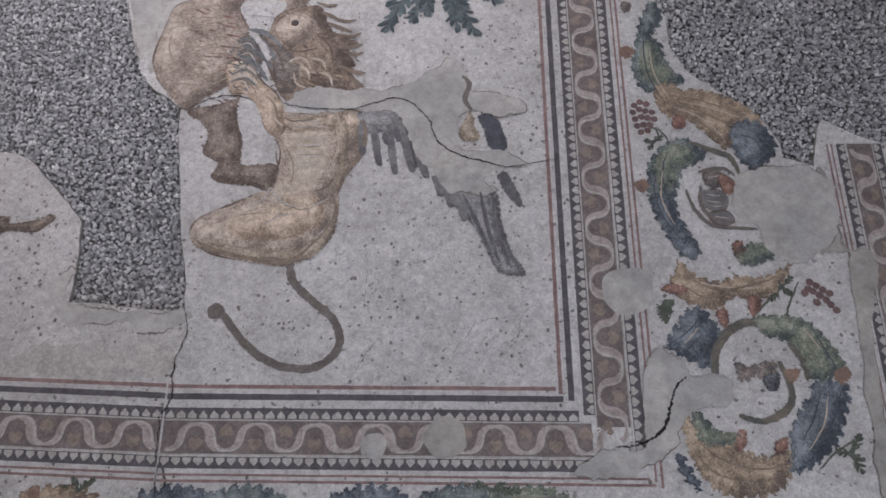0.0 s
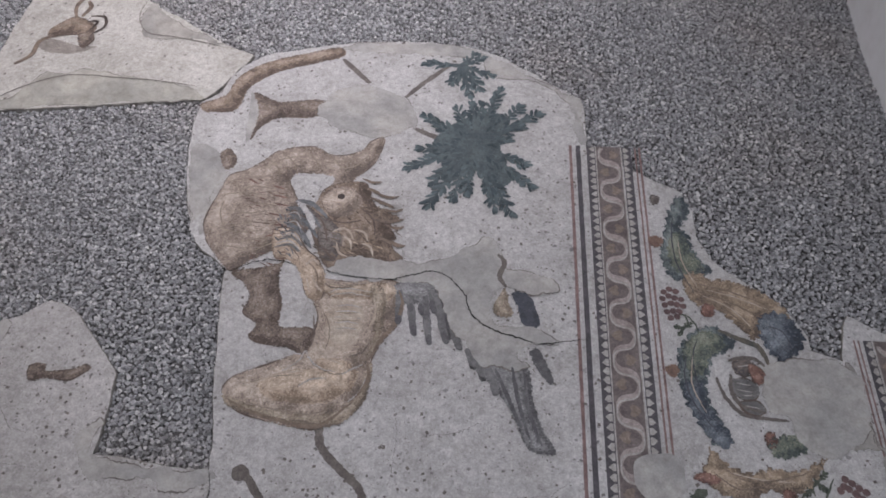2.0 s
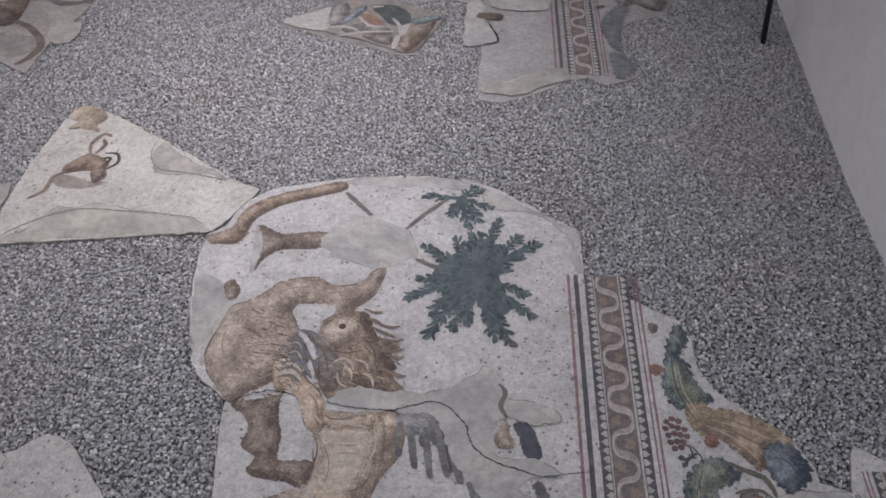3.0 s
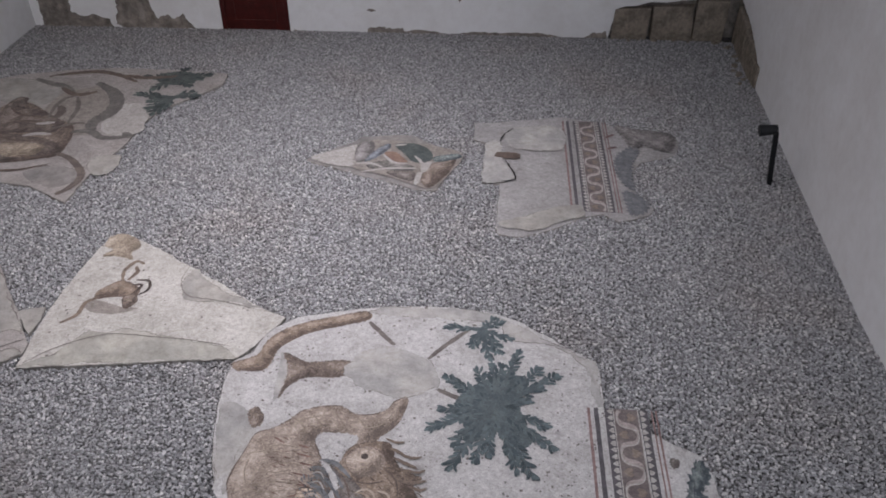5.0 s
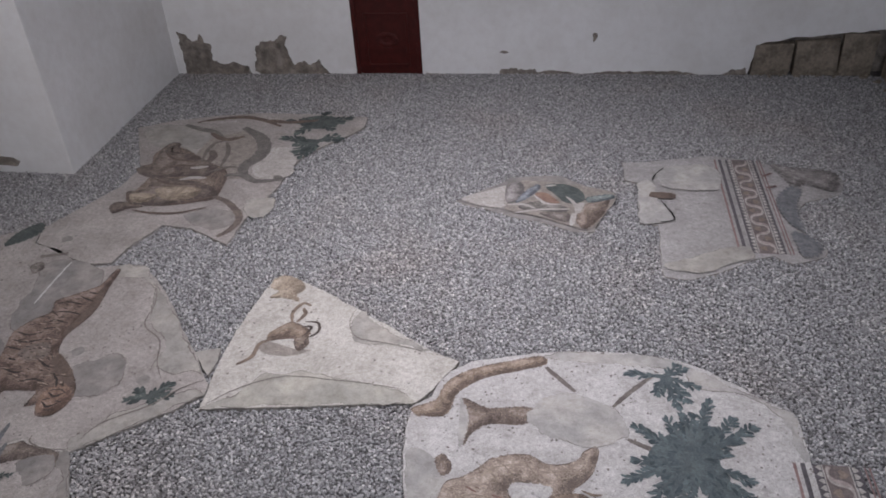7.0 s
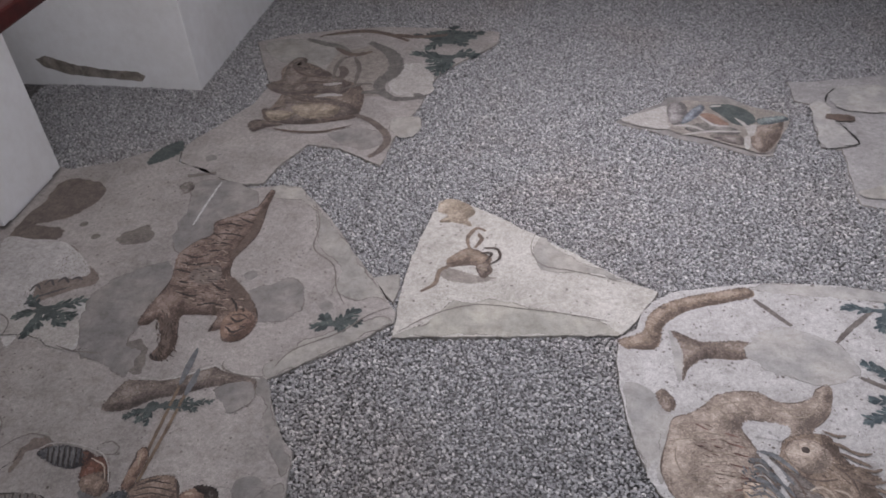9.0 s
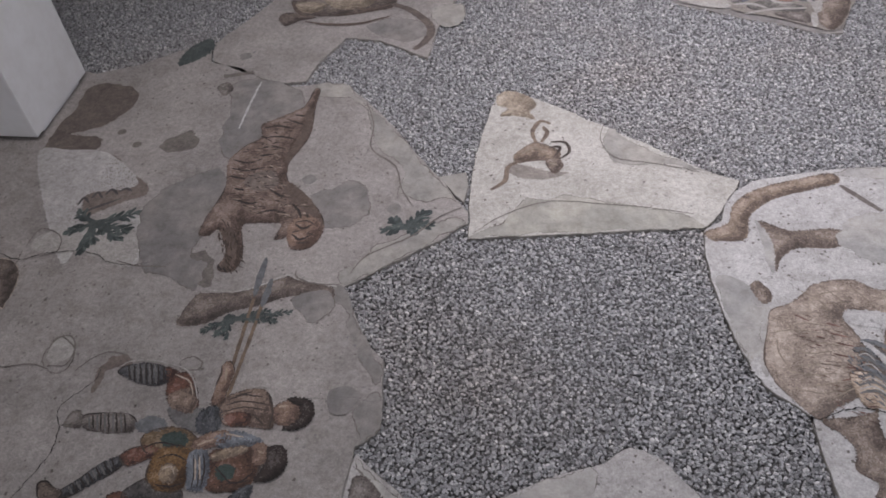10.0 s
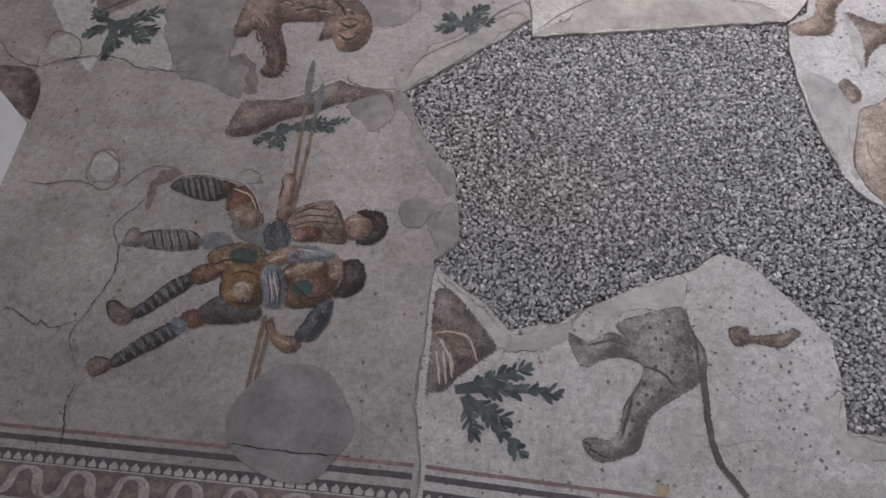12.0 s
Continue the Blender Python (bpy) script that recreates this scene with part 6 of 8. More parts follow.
patch("tunic_light", [(-4.679, 1.704), (-4.634, 1.733), (-4.585, 1.7), (-4.582, 1.638), (-4.63, 1.622), (-4.667, 1.656)], "OCHRE", slab_hunt, 6)
patch("tunic", [(-4.444, 1.818), (-4.341, 1.851), (-4.245, 1.865), (-4.182, 1.807), (-4.171, 1.684), (-4.25, 1.623), (-4.392, 1.605), (-4.433, 1.712)], "RUST2", slab_hunt, 5, outline="UMBER")
patch("scarf", [(-4.435, 1.799), (-4.352, 1.85), (-4.262, 1.864), (-4.266, 1.825), (-4.351, 1.787), (-4.415, 1.763)], "OCHRE", slab_hunt, 6)
patch("tunic_panel", [(-4.389, 1.721), (-4.345, 1.756), (-4.289, 1.736), (-4.295, 1.68), (-4.355, 1.669)], "TEALDARK", slab_hunt, 6)
patch("sash", [(-4.556, 1.796), (-4.469, 1.822), (-4.416, 1.713), (-4.416, 1.609), (-4.494, 1.603), (-4.529, 1.679)], "SKY", slab_hunt, 6)
patch("round_patch", [(-4.238, 1.859), (-4.199, 1.894), (-4.141, 1.86), (-4.139, 1.785), (-4.198, 1.768)], "TAN2", slab_hunt, 6)
patch("round_patch", [(-4.154, 1.872), (-4.081, 1.884), (-4.037, 1.824), (-4.033, 1.762), (-4.062, 1.705), (-4.13, 1.675), (-4.182, 1.683), (-4.158, 1.734), (-4.141, 1.797)], "HAIR", slab_hunt, 7)
patch("sleeve", [(-4.25, 1.623), (-4.178, 1.659), (-4.168, 1.576), (-4.197, 1.497), (-4.247, 1.441), (-4.322, 1.458), (-4.294, 1.536)], "SLATEBLUE", slab_hunt, 5, outline="UMBER")
patch("sleeve", [(-4.476, 1.503), (-4.449, 1.529), (-4.401, 1.466), (-4.314, 1.447), (-4.288, 1.404), (-4.353, 1.375), (-4.431, 1.426)], "TAN2", slab_hunt, 5, outline="UMBER")
strokes("binding", [[(-5.1, 2.295), (-5.055, 2.204)], [(-5.071, 2.304), (-5.021, 2.192)], [(-5.038, 2.31), (-4.98, 2.181)], [(-5.005, 2.316), (-4.945, 2.18)], [(-4.971, 2.319), (-4.912, 2.182)], [(-4.931, 2.314), (-4.879, 2.188)], [(-4.894, 2.306), (-4.851, 2.197)]], 0.010, "HAIR", slab_hunt, 6, taper=0.5)
strokes("binding", [[(-5.085, 2.296), (-5.039, 2.202)], [(-5.053, 2.306), (-5.001, 2.19)], [(-5.019, 2.312), (-4.965, 2.182)], [(-4.986, 2.318), (-4.927, 2.181)], [(-4.951, 2.316), (-4.894, 2.187)], [(-5.187, 1.958), (-5.153, 1.886)], [(-5.149, 1.974), (-5.104, 1.877)], [(-5.109, 1.984), (-5.058, 1.874)], [(-5.064, 1.987), (-5.012, 1.874)], [(-5.018, 1.987), (-4.969, 1.881)]], 0.012, "SLATEPALE", slab_hunt, 5, taper=0.4)
strokes("binding", [[(-5.168, 1.966), (-5.13, 1.882)], [(-5.129, 1.979), (-5.082, 1.875)], [(-5.088, 1.985), (-5.036, 1.872)], [(-5.042, 1.985), (-4.992, 1.876)], [(-4.993, 1.986), (-4.947, 1.886)], [(-5.104, 1.578), (-5.055, 1.533)], [(-5.074, 1.605), (-5.026, 1.562)], [(-5.046, 1.638), (-4.996, 1.589)], [(-5.018, 1.671), (-4.967, 1.619)], [(-4.99, 1.705), (-4.938, 1.65)], [(-4.958, 1.726), (-4.91, 1.674)]], 0.010, "HAIR", slab_hunt, 6, taper=0.5)
strokes("binding", [[(-5.115, 1.558), (-5.08, 1.522)], [(-5.086, 1.588), (-5.041, 1.546)], [(-5.059, 1.621), (-5.013, 1.576)], [(-5.031, 1.655), (-4.984, 1.606)], [(-5.002, 1.688), (-4.952, 1.636)], [(-4.975, 1.716), (-4.925, 1.663)], [(-5.141, 1.302), (-5.102, 1.271)], [(-5.108, 1.342), (-5.06, 1.298)], [(-5.073, 1.374), (-5.024, 1.326)], [(-5.038, 1.406), (-4.984, 1.353)], [(-5.001, 1.433), (-4.947, 1.379)], [(-4.962, 1.457), (-4.912, 1.405)]], 0.012, "SLATEPALE", slab_hunt, 5, taper=0.4)
strokes("binding", [[(-5.124, 1.321), (-5.078, 1.285)], [(-5.091, 1.358), (-5.043, 1.313)], [(-5.056, 1.39), (-5.003, 1.34)], [(-5.019, 1.42), (-4.966, 1.366)], [(-4.982, 1.446), (-4.928, 1.392)]], 0.010, "HAIR", slab_hunt, 6, taper=0.5)
strokes("fold", [[(-4.456, 2.121), (-4.377, 2.161), (-4.256, 2.156)], [(-4.455, 2.087), (-4.369, 2.124), (-4.233, 2.117)], [(-4.454, 2.053), (-4.347, 2.088), (-4.208, 2.078)], [(-4.253, 2.191), (-4.192, 2.086), (-4.179, 1.98)], [(-4.426, 2.151), (-4.336, 2.185)], [(-4.293, 2.052), (-4.251, 2.021), (-4.216, 1.991)]], 0.010, "UMBER", slab_hunt, 7, taper=0.2)
strokes("fold", [[(-4.531, 1.789), (-4.493, 1.698), (-4.479, 1.613)], [(-4.51, 1.8), (-4.467, 1.7), (-4.454, 1.615)], [(-4.486, 1.808), (-4.444, 1.711), (-4.435, 1.617)], [(-4.715, 1.752), (-4.634, 1.78), (-4.554, 1.752)], [(-4.679, 1.612), (-4.592, 1.607), (-4.527, 1.637)], [(-4.407, 1.751), (-4.291, 1.662), (-4.196, 1.682)], [(-4.317, 1.648), (-4.237, 1.672), (-4.186, 1.732)], [(-4.81, 1.802), (-4.737, 1.84), (-4.617, 1.83)], [(-4.224, 1.607), (-4.222, 1.536), (-4.254, 1.478)], [(-4.203, 1.585), (-4.246, 1.546)]], 0.009, "HAIR", slab_hunt, 7, taper=0.2)
strokes("fold", [[(-4.807, 2.258), (-4.711, 2.221), (-4.661, 2.141)], [(-4.516, 1.774), (-4.471, 1.653)], [(-4.495, 1.782), (-4.449, 1.655)], [(-4.403, 1.924), (-4.298, 1.913)], [(-4.665, 1.693), (-4.624, 1.715), (-4.591, 1.674)]], 0.010, "SAND", slab_hunt, 7, taper=0.2)
strokes("skin_light", [[(-4.531, 2.328), (-4.506, 2.243)], [(-4.532, 1.843), (-4.454, 1.888)], [(-4.166, 2.108), (-4.121, 2.118)], [(-4.201, 1.843), (-4.164, 1.833)], [(-4.406, 1.439), (-4.338, 1.416)]], 0.012, "SAND2", slab_hunt, 7, taper=0.2)
strokes("pale_rim", [[(-4.862, 2.326), (-4.76, 2.297), (-4.688, 2.23), (-4.624, 2.112)], [(-4.343, 2.22), (-4.258, 2.219), (-4.202, 2.14), (-4.176, 2.06)], [(-5.16, 2.262), (-5.107, 2.317), (-4.992, 2.339), (-4.868, 2.326)]], 0.010, PALE, slab_hunt, 6, taper=0.4)
# lion panel
patch("stag_body", [(-4.798, 6.938), (-4.774, 7.38), (-4.562, 7.511), (-4.416, 7.626), (-4.221, 7.425), (-4.1, 7.153), (-4.092, 6.912), (-4.168, 6.79), (-4.065, 6.549), (-4.303, 6.51), (-4.549, 6.582), (-4.701, 6.708)], "WASH", slab_lion, 1)
patch("plaster_repair", [(-4.131, 6.981), (-4.005, 7.208), (-3.787, 7.172), (-3.665, 6.893), (-3.643, 6.601), (-3.881, 6.518), (-4.036, 6.617)], PALE, slab_lion, 1)
patch("plaster_repair", [(-4.429, 5.784), (-4.259, 5.933), (-4.042, 5.911), (-3.854, 5.775), (-3.95, 5.619), (-4.17, 5.601)], PLASTERDARK, slab_lion, 1)
patch("plaster_repair", [(-3.921, 6.068), (-3.753, 6.171), (-3.619, 6.082), (-3.654, 5.847), (-3.816, 5.834)], PLASTER2, slab_lion, 1)
patch("plaster_repair", [(-5.648, 7.532), (-5.376, 7.685), (-4.83, 7.577), (-4.696, 7.319), (-4.931, 7.077), (-5.324, 7.154)], PLASTER2, slab_lion, 1)
strokes("stag_haunch", [[(-4.503, 7.649), (-4.251, 7.449), (-4.111, 7.202), (-4.103, 6.959), (-4.185, 6.766), (-4.115, 6.568)]], 0.16, "DARKGREY2", slab_lion, 2, taper=0.35)
strokes("stag_leg", [[(-4.317, 6.564), (-4.142, 6.588), (-3.958, 6.469), (-3.735, 6.507)], [(-3.791, 6.59), (-3.699, 6.488)], [(-5.216, 7.694), (-4.994, 7.595), (-4.802, 7.524), (-4.63, 7.349)]], 0.09, "DARKGREY2", slab_lion, 3, taper=0.4)
strokes("bough", [[(-5.099, 7.756), (-4.907, 7.851), (-4.604, 7.923), (-4.332, 7.852), (-4.085, 7.698)], [(-4.269, 7.855), (-4.009, 7.812), (-3.651, 7.886)], [(-4.832, 7.496), (-4.612, 7.35), (-4.42, 7.439)]], 0.08, "UMBER2", slab_lion, 3, taper=0.35)
strokes("stag_line", [[(-4.677, 6.826), (-4.717, 7.09), (-4.682, 7.269), (-4.575, 7.326)], [(-4.428, 6.726), (-4.474, 7.08), (-4.58, 7.3)], [(-4.555, 6.604), (-4.36, 6.731), (-4.247, 6.739)]], 0.05, "GREYBROWN", slab_lion, 3, taper=0.3)
patch("lion_body", [(-5.297, 6.691), (-5.201, 6.792), (-5.239, 7.083), (-5.183, 7.252), (-5.067, 7.22), (-5.042, 7.045), (-4.813, 6.986), (-4.619, 6.83), (-4.462, 6.724), (-4.492, 6.541), (-4.642, 6.508), (-4.784, 6.52), (-5.093, 6.476)], "LIONBROWN", slab_lion, 3)
patch("lion_body", [(-5.066, 6.501), (-4.764, 6.455), (-4.5, 6.409), (-4.324, 6.293), (-4.246, 6.144), (-4.402, 6.061), (-4.606, 6.014), (-4.782, 5.95), (-4.96, 5.957), (-5.113, 6.046), (-5.198, 6.186), (-5.061, 6.217), (-5.012, 6.306)], "LIONBROWN", slab_lion, 3)
patch("lion_flank", [(-4.925, 6.249), (-4.702, 6.329), (-4.465, 6.283), (-4.472, 6.116), (-4.728, 6.055)], "BROWNPALE", slab_lion, 4)
patch("lion_flank", [(-5.142, 6.127), (-5.036, 6.177), (-4.862, 6.127), (-4.93, 5.999), (-5.056, 6.01)], "BROWNPALE", slab_lion, 4)
patch("lion_paw", [(-5.236, 5.895), (-5.204, 5.988), (-5.092, 5.987), (-4.903, 5.921), (-5.028, 5.871), (-5.079, 5.828), (-5.149, 5.783)], "LIONBROWN", slab_lion, 4)
strokes("lion_tail", [[(-4.275, 6.152), (-4.107, 6.063), (-3.931, 5.882), (-3.871, 5.736), (-3.899, 5.579), (-3.972, 5.466)]], 0.075, "LIONBROWN", slab_lion, 3, taper=0.55)
strokes("lion_leg", [[(-5.025, 6.481), (-5.18, 6.56), (-5.313, 6.667)], [(-5.042, 7.045), (-5.134, 7.14), (-5.154, 7.013)], [(-4.613, 6.807), (-4.594, 6.951), (-4.669, 7.093)]], 0.09, "LIONBROWN", slab_lion, 4, taper=0.5)
strokes("lion_line", [[(-4.99, 5.855), (-4.759, 5.815), (-4.498, 5.836), (-4.265, 5.952)], [(-5.029, 6.459), (-4.826, 6.363), (-4.488, 6.366)], [(-5.154, 7.013), (-4.989, 6.877), (-4.677, 6.826)], [(-5.046, 6.685), (-4.83, 6.746), (-4.524, 6.697)], [(-5.179, 6.166), (-5.106, 6.026), (-5.024, 5.951)], [(-4.627, 6.084), (-4.455, 6.056), (-4.275, 6.152)]], 0.035, "UMBER2", slab_lion, 5, taper=0.15)
strokes("white_gap", [[(-4.743, 6.694), (-4.644, 6.712), (-4.559, 6.741)], [(-4.76, 6.445), (-4.639, 6.497), (-4.491, 6.497)], [(-5.061, 7.758), (-4.884, 7.767), (-4.639, 7.808)]], 0.06, PALE, slab_lion, 5, taper=0.2)
patch("tree", [(-3.921, 7.872), (-3.731, 7.995), (-3.5, 7.95), (-3.439, 7.787), (-3.578, 7.672), (-3.8, 7.686)], "LEAFDARK", slab_lion, 2)
spray("tree", (-3.666, 7.83), [(-4.002, 7.84), (-3.828, 7.578), (-3.435, 7.842), (-3.362, 7.929), (-3.637, 8.028), (-3.494, 7.676)], 0.09, "LEAFDARK", slab_lion, 3, core_size=0.02)
spray("tree", (-3.562, 7.36), [(-3.941, 7.415), (-3.759, 7.273), (-3.708, 7.128), (-3.652, 7.011), (-3.337, 7.424), (-3.431, 7.496), (-3.587, 7.16)], 0.085, "LEAFDARK", slab_lion, 3, core_size=0.02)
# fragment
patch("grey_field", [(-1.444, 6.528), (-1.275, 6.642), (-1.045, 6.618), (-0.72, 6.561), (-0.434, 6.426), (-0.525, 6.104), (-0.678, 5.821), (-0.885, 5.88), (-1.147, 6.008), (-1.376, 6.07), (-1.447, 6.176)], "WASH", slab_frag, 1)
patch("white_field", [(-1.852, 6.278), (-1.605, 6.435), (-1.464, 6.526), (-1.441, 6.349), (-1.438, 6.158), (-1.563, 6.129), (-1.755, 6.19)], PALE, slab_frag, 1)
patch("shard", [(-1.451, 6.487), (-1.351, 6.616), (-1.278, 6.5), (-1.309, 6.282), (-1.389, 6.2), (-1.435, 6.253)], "LEOPARD", slab_frag, 2)
patch("shard", [(-1.327, 6.3), (-1.251, 6.462), (-1.156, 6.569), (-1.132, 6.491), (-1.231, 6.307), (-1.341, 6.213)], "SKY", slab_frag, 3)
patch("shard", [(-1.089, 6.554), (-0.901, 6.588), (-0.741, 6.461), (-0.722, 6.29), (-0.877, 6.24), (-0.986, 6.384)], "LEAFDARK", slab_frag, 2)
patch("shard", [(-1.178, 6.389), (-1.08, 6.416), (-1.009, 6.344), (-0.943, 6.235), (-1.064, 6.244)], "BUD", slab_frag, 3)
patch("shard", [(-1.305, 6.169), (-1.129, 6.258), (-0.901, 6.182), (-0.884, 6.074), (-1.113, 6.092), (-1.262, 6.098)], "DARKGREY2", slab_frag, 2)
patch("shard", [(-0.712, 6.216), (-0.492, 6.346), (-0.548, 6.066), (-0.686, 5.829), (-0.769, 5.873), (-0.788, 6.028)], "BROWN2", slab_frag, 2)
patch("shard", [(-0.697, 6.349), (-0.482, 6.423), (-0.445, 6.349), (-0.661, 6.257)], "TEAL", slab_frag, 3)
patch("shard", [(-1.116, 6.055), (-0.865, 6.076), (-0.854, 5.917), (-0.995, 5.958)], "GREYBROWN", slab_frag, 2)
strokes("white_line", [[(-1.419, 6.178), (-1.276, 6.19), (-1.157, 6.125)], [(-1.18, 6.359), (-1.075, 6.224), (-0.936, 6.208)], [(-1.349, 6.036), (-1.112, 6.11), (-0.85, 6.131)], [(-0.885, 6.353), (-0.803, 6.227), (-0.789, 6.1)], [(-1.081, 6.534), (-0.981, 6.562)]], 0.035, PALE, slab_frag, 4, taper=0.3)
patch("white_patch", [(-0.796, 6.209), (-0.717, 6.253), (-0.743, 6.104), (-0.793, 6.064)], PALE, slab_frag, 4)
patch("white_patch", [(-0.832, 6.043), (-0.786, 6.046), (-0.814, 5.869), (-0.849, 5.883)], PALE, slab_frag, 4)
# scroll
patch("acanthus_leaf", [(1.141, 2.958), (1.185, 2.918), (1.191, 2.826), (1.125, 2.728), (1.17, 2.682), (1.182, 2.593), (1.218, 2.498), (1.279, 2.447), (1.213, 2.391), (1.13, 2.371), (1.078, 2.364), (1.028, 2.415), (1.005, 2.523), (1.022, 2.614), (1.043, 2.707), (1.069, 2.82)], "TEAL", slab_griffin, 2, serrate=0.011)
patch("acanthus_leaf", [(1.084, 2.684), (1.144, 2.668), (1.17, 2.557), (1.231, 2.447), (1.148, 2.406), (1.067, 2.436), (1.041, 2.552)], "GREEN", slab_griffin, 3, serrate=0.008)
patch("acanthus_leaf", [(1.124, 2.406), (1.221, 2.412), (1.241, 2.376), (1.355, 2.375), (1.503, 2.32), (1.61, 2.231), (1.639, 2.149), (1.526, 2.096), (1.445, 2.011), (1.403, 2.051), (1.326, 2.133), (1.246, 2.202), (1.159, 2.217), (1.108, 2.301)], "OCHRE", slab_griffin, 3, serrate=0.010)
patch("acanthus_leaf", [(1.486, 2.144), (1.597, 2.184), (1.673, 2.108), (1.697, 2.014), (1.635, 1.929), (1.583, 1.891), (1.505, 1.944), (1.475, 2.043)], "BLUE", slab_griffin, 4, serrate=0.014)
patch("acanthus_leaf", [(1.193, 2.209), (1.247, 2.216), (1.253, 2.161), (1.209, 2.134), (1.182, 2.162)], "REDDISH", slab_griffin, 4)
patch("bud", [(0.945, 2.649), (1.001, 2.659), (1.025, 2.614), (0.976, 2.578), (0.948, 2.604)], "BUD", slab_griffin, 4)
patch("acanthus_leaf", [(1.027, 1.897), (1.078, 2.002), (1.172, 2.067), (1.246, 2.08), (1.301, 2.026), (1.337, 1.985), (1.273, 1.934), (1.205, 1.895), (1.17, 1.806), (1.148, 1.711), (1.169, 1.617), (1.214, 1.525), (1.242, 1.435), (1.169, 1.418), (1.111, 1.496), (1.054, 1.618), (1.024, 1.744)], "TEAL", slab_griffin, 2, serrate=0.013)
patch("acanthus_leaf", [(1.058, 1.943), (1.17, 2.047), (1.266, 2.019), (1.27, 1.96), (1.198, 1.908), (1.144, 1.806), (1.075, 1.8)], "GREEN", slab_griffin, 3, serrate=0.008)
patch("acanthus_leaf", [(1.04, 1.737), (1.126, 1.743), (1.143, 1.636), (1.213, 1.513), (1.241, 1.429), (1.174, 1.418), (1.107, 1.508), (1.057, 1.618)], "BLUE", slab_griffin, 3, serrate=0.012)
patch("bud", [(0.951, 1.814), (1.006, 1.849), (1.024, 1.807), (0.987, 1.769)], "BUD", slab_griffin, 4)
strokes("tendril", [[(1.253, 2.06), (1.374, 2.005), (1.456, 1.964), (1.49, 1.86)]], 0.032, "STEM", slab_griffin, 4, taper=0.4)
strokes("tendril", [[(1.21, 1.786), (1.238, 1.679), (1.311, 1.591), (1.426, 1.572), (1.525, 1.565)], [(1.286, 1.804), (1.275, 1.71), (1.316, 1.634), (1.43, 1.602)], [(1.284, 1.881), (1.344, 1.9), (1.418, 1.899), (1.465, 1.86)]], 0.022, "GREYBROWN", slab_griffin, 3, taper=0.5)
patch("petal", [(1.306, 1.875), (1.383, 1.893), (1.417, 1.848), (1.371, 1.797), (1.316, 1.81)], "WINGBROWN", slab_griffin, 3, outline="UMBER")
patch("petal", [(1.283, 1.773), (1.364, 1.784), (1.419, 1.733), (1.388, 1.671), (1.316, 1.672), (1.281, 1.716)], "SLATEPALE", slab_griffin, 3, outline="UMBER")
patch("petal", [(1.308, 1.653), (1.393, 1.665), (1.431, 1.615), (1.388, 1.584), (1.324, 1.603)], "SLATEPALE", slab_griffin, 3, outline="UMBER")
patch("petal", [(1.38, 1.867), (1.435, 1.851), (1.467, 1.796), (1.422, 1.752), (1.387, 1.79)], "REDDISH", slab_griffin, 4, outline="UMBER")
strokes("petal_line", [[(1.309, 1.756), (1.376, 1.746)], [(1.305, 1.722), (1.376, 1.708)], [(1.323, 1.69), (1.385, 1.69)], [(1.326, 1.849), (1.385, 1.861)], [(1.333, 1.634), (1.399, 1.621)]], 0.006, PALE, slab_griffin, 5, taper=0.3)
patch("acanthus_leaf", [(1.128, 1.4), (1.201, 1.323), (1.306, 1.288), (1.418, 1.316), (1.514, 1.303), (1.642, 1.361), (1.675, 1.396), (1.614, 1.285), (1.515, 1.2), (1.471, 1.158), (1.444, 1.195), (1.377, 1.212), (1.289, 1.156), (1.209, 1.16), (1.133, 1.2), (1.084, 1.243), (1.078, 1.289), (1.112, 1.347)], "OCHRE", slab_griffin, 3, serrate=0.012)
patch("acanthus_leaf", [(1.031, 1.255), (1.083, 1.283), (1.156, 1.254), (1.125, 1.226), (1.067, 1.232)], "REDDISH", slab_griffin, 4)
patch("acanthus_leaf", [(1.441, 1.212), (1.485, 1.217), (1.492, 1.155), (1.449, 1.116), (1.434, 1.161)], "REDDISH", slab_griffin, 4)
patch("acanthus_leaf", [(1.281, 1.139), (1.326, 1.156), (1.33, 1.1), (1.308, 1.056), (1.286, 1.089)], "REDDISH", slab_griffin, 4)
patch("acanthus_leaf", [(1.403, 1.487), (1.454, 1.499), (1.457, 1.439), (1.41, 1.416)], "REDDISH", slab_griffin, 4)
patch("acanthus_leaf", [(1.408, 1.439), (1.497, 1.486), (1.567, 1.48), (1.631, 1.461), (1.572, 1.402), (1.458, 1.368)], "GREEN", slab_griffin, 4, serrate=0.010)
patch("acanthus_leaf", [(1.03, 0.98), (1.078, 1.063), (1.143, 1.146), (1.209, 1.157), (1.259, 1.089), (1.289, 1.034), (1.252, 0.952), (1.2, 0.866), (1.141, 0.899), (1.077, 0.937)], "BLUE", slab_griffin, 3, serrate=0.015)
strokes("scroll_stem", [[(1.238, 0.839), (1.25, 0.936), (1.31, 1.028), (1.413, 1.085), (1.52, 1.06)], [(1.598, 0.988), (1.656, 0.896), (1.663, 0.811)]], 0.045, "STEM", slab_griffin, 3, taper=0.6)
patch("acanthus_leaf", [(1.459, 1.11), (1.576, 1.115), (1.679, 1.092), (1.747, 1.031), (1.801, 0.949), (1.838, 0.868), (1.79, 0.831), (1.708, 0.803), (1.663, 0.843), (1.65, 0.923), (1.584, 0.999), (1.484, 1.027)], "GREEN", slab_griffin, 4, serrate=0.014)
patch("bud", [(1.775, 0.837), (1.833, 0.868), (1.856, 0.828), (1.807, 0.787)], "BUD", slab_griffin, 5)
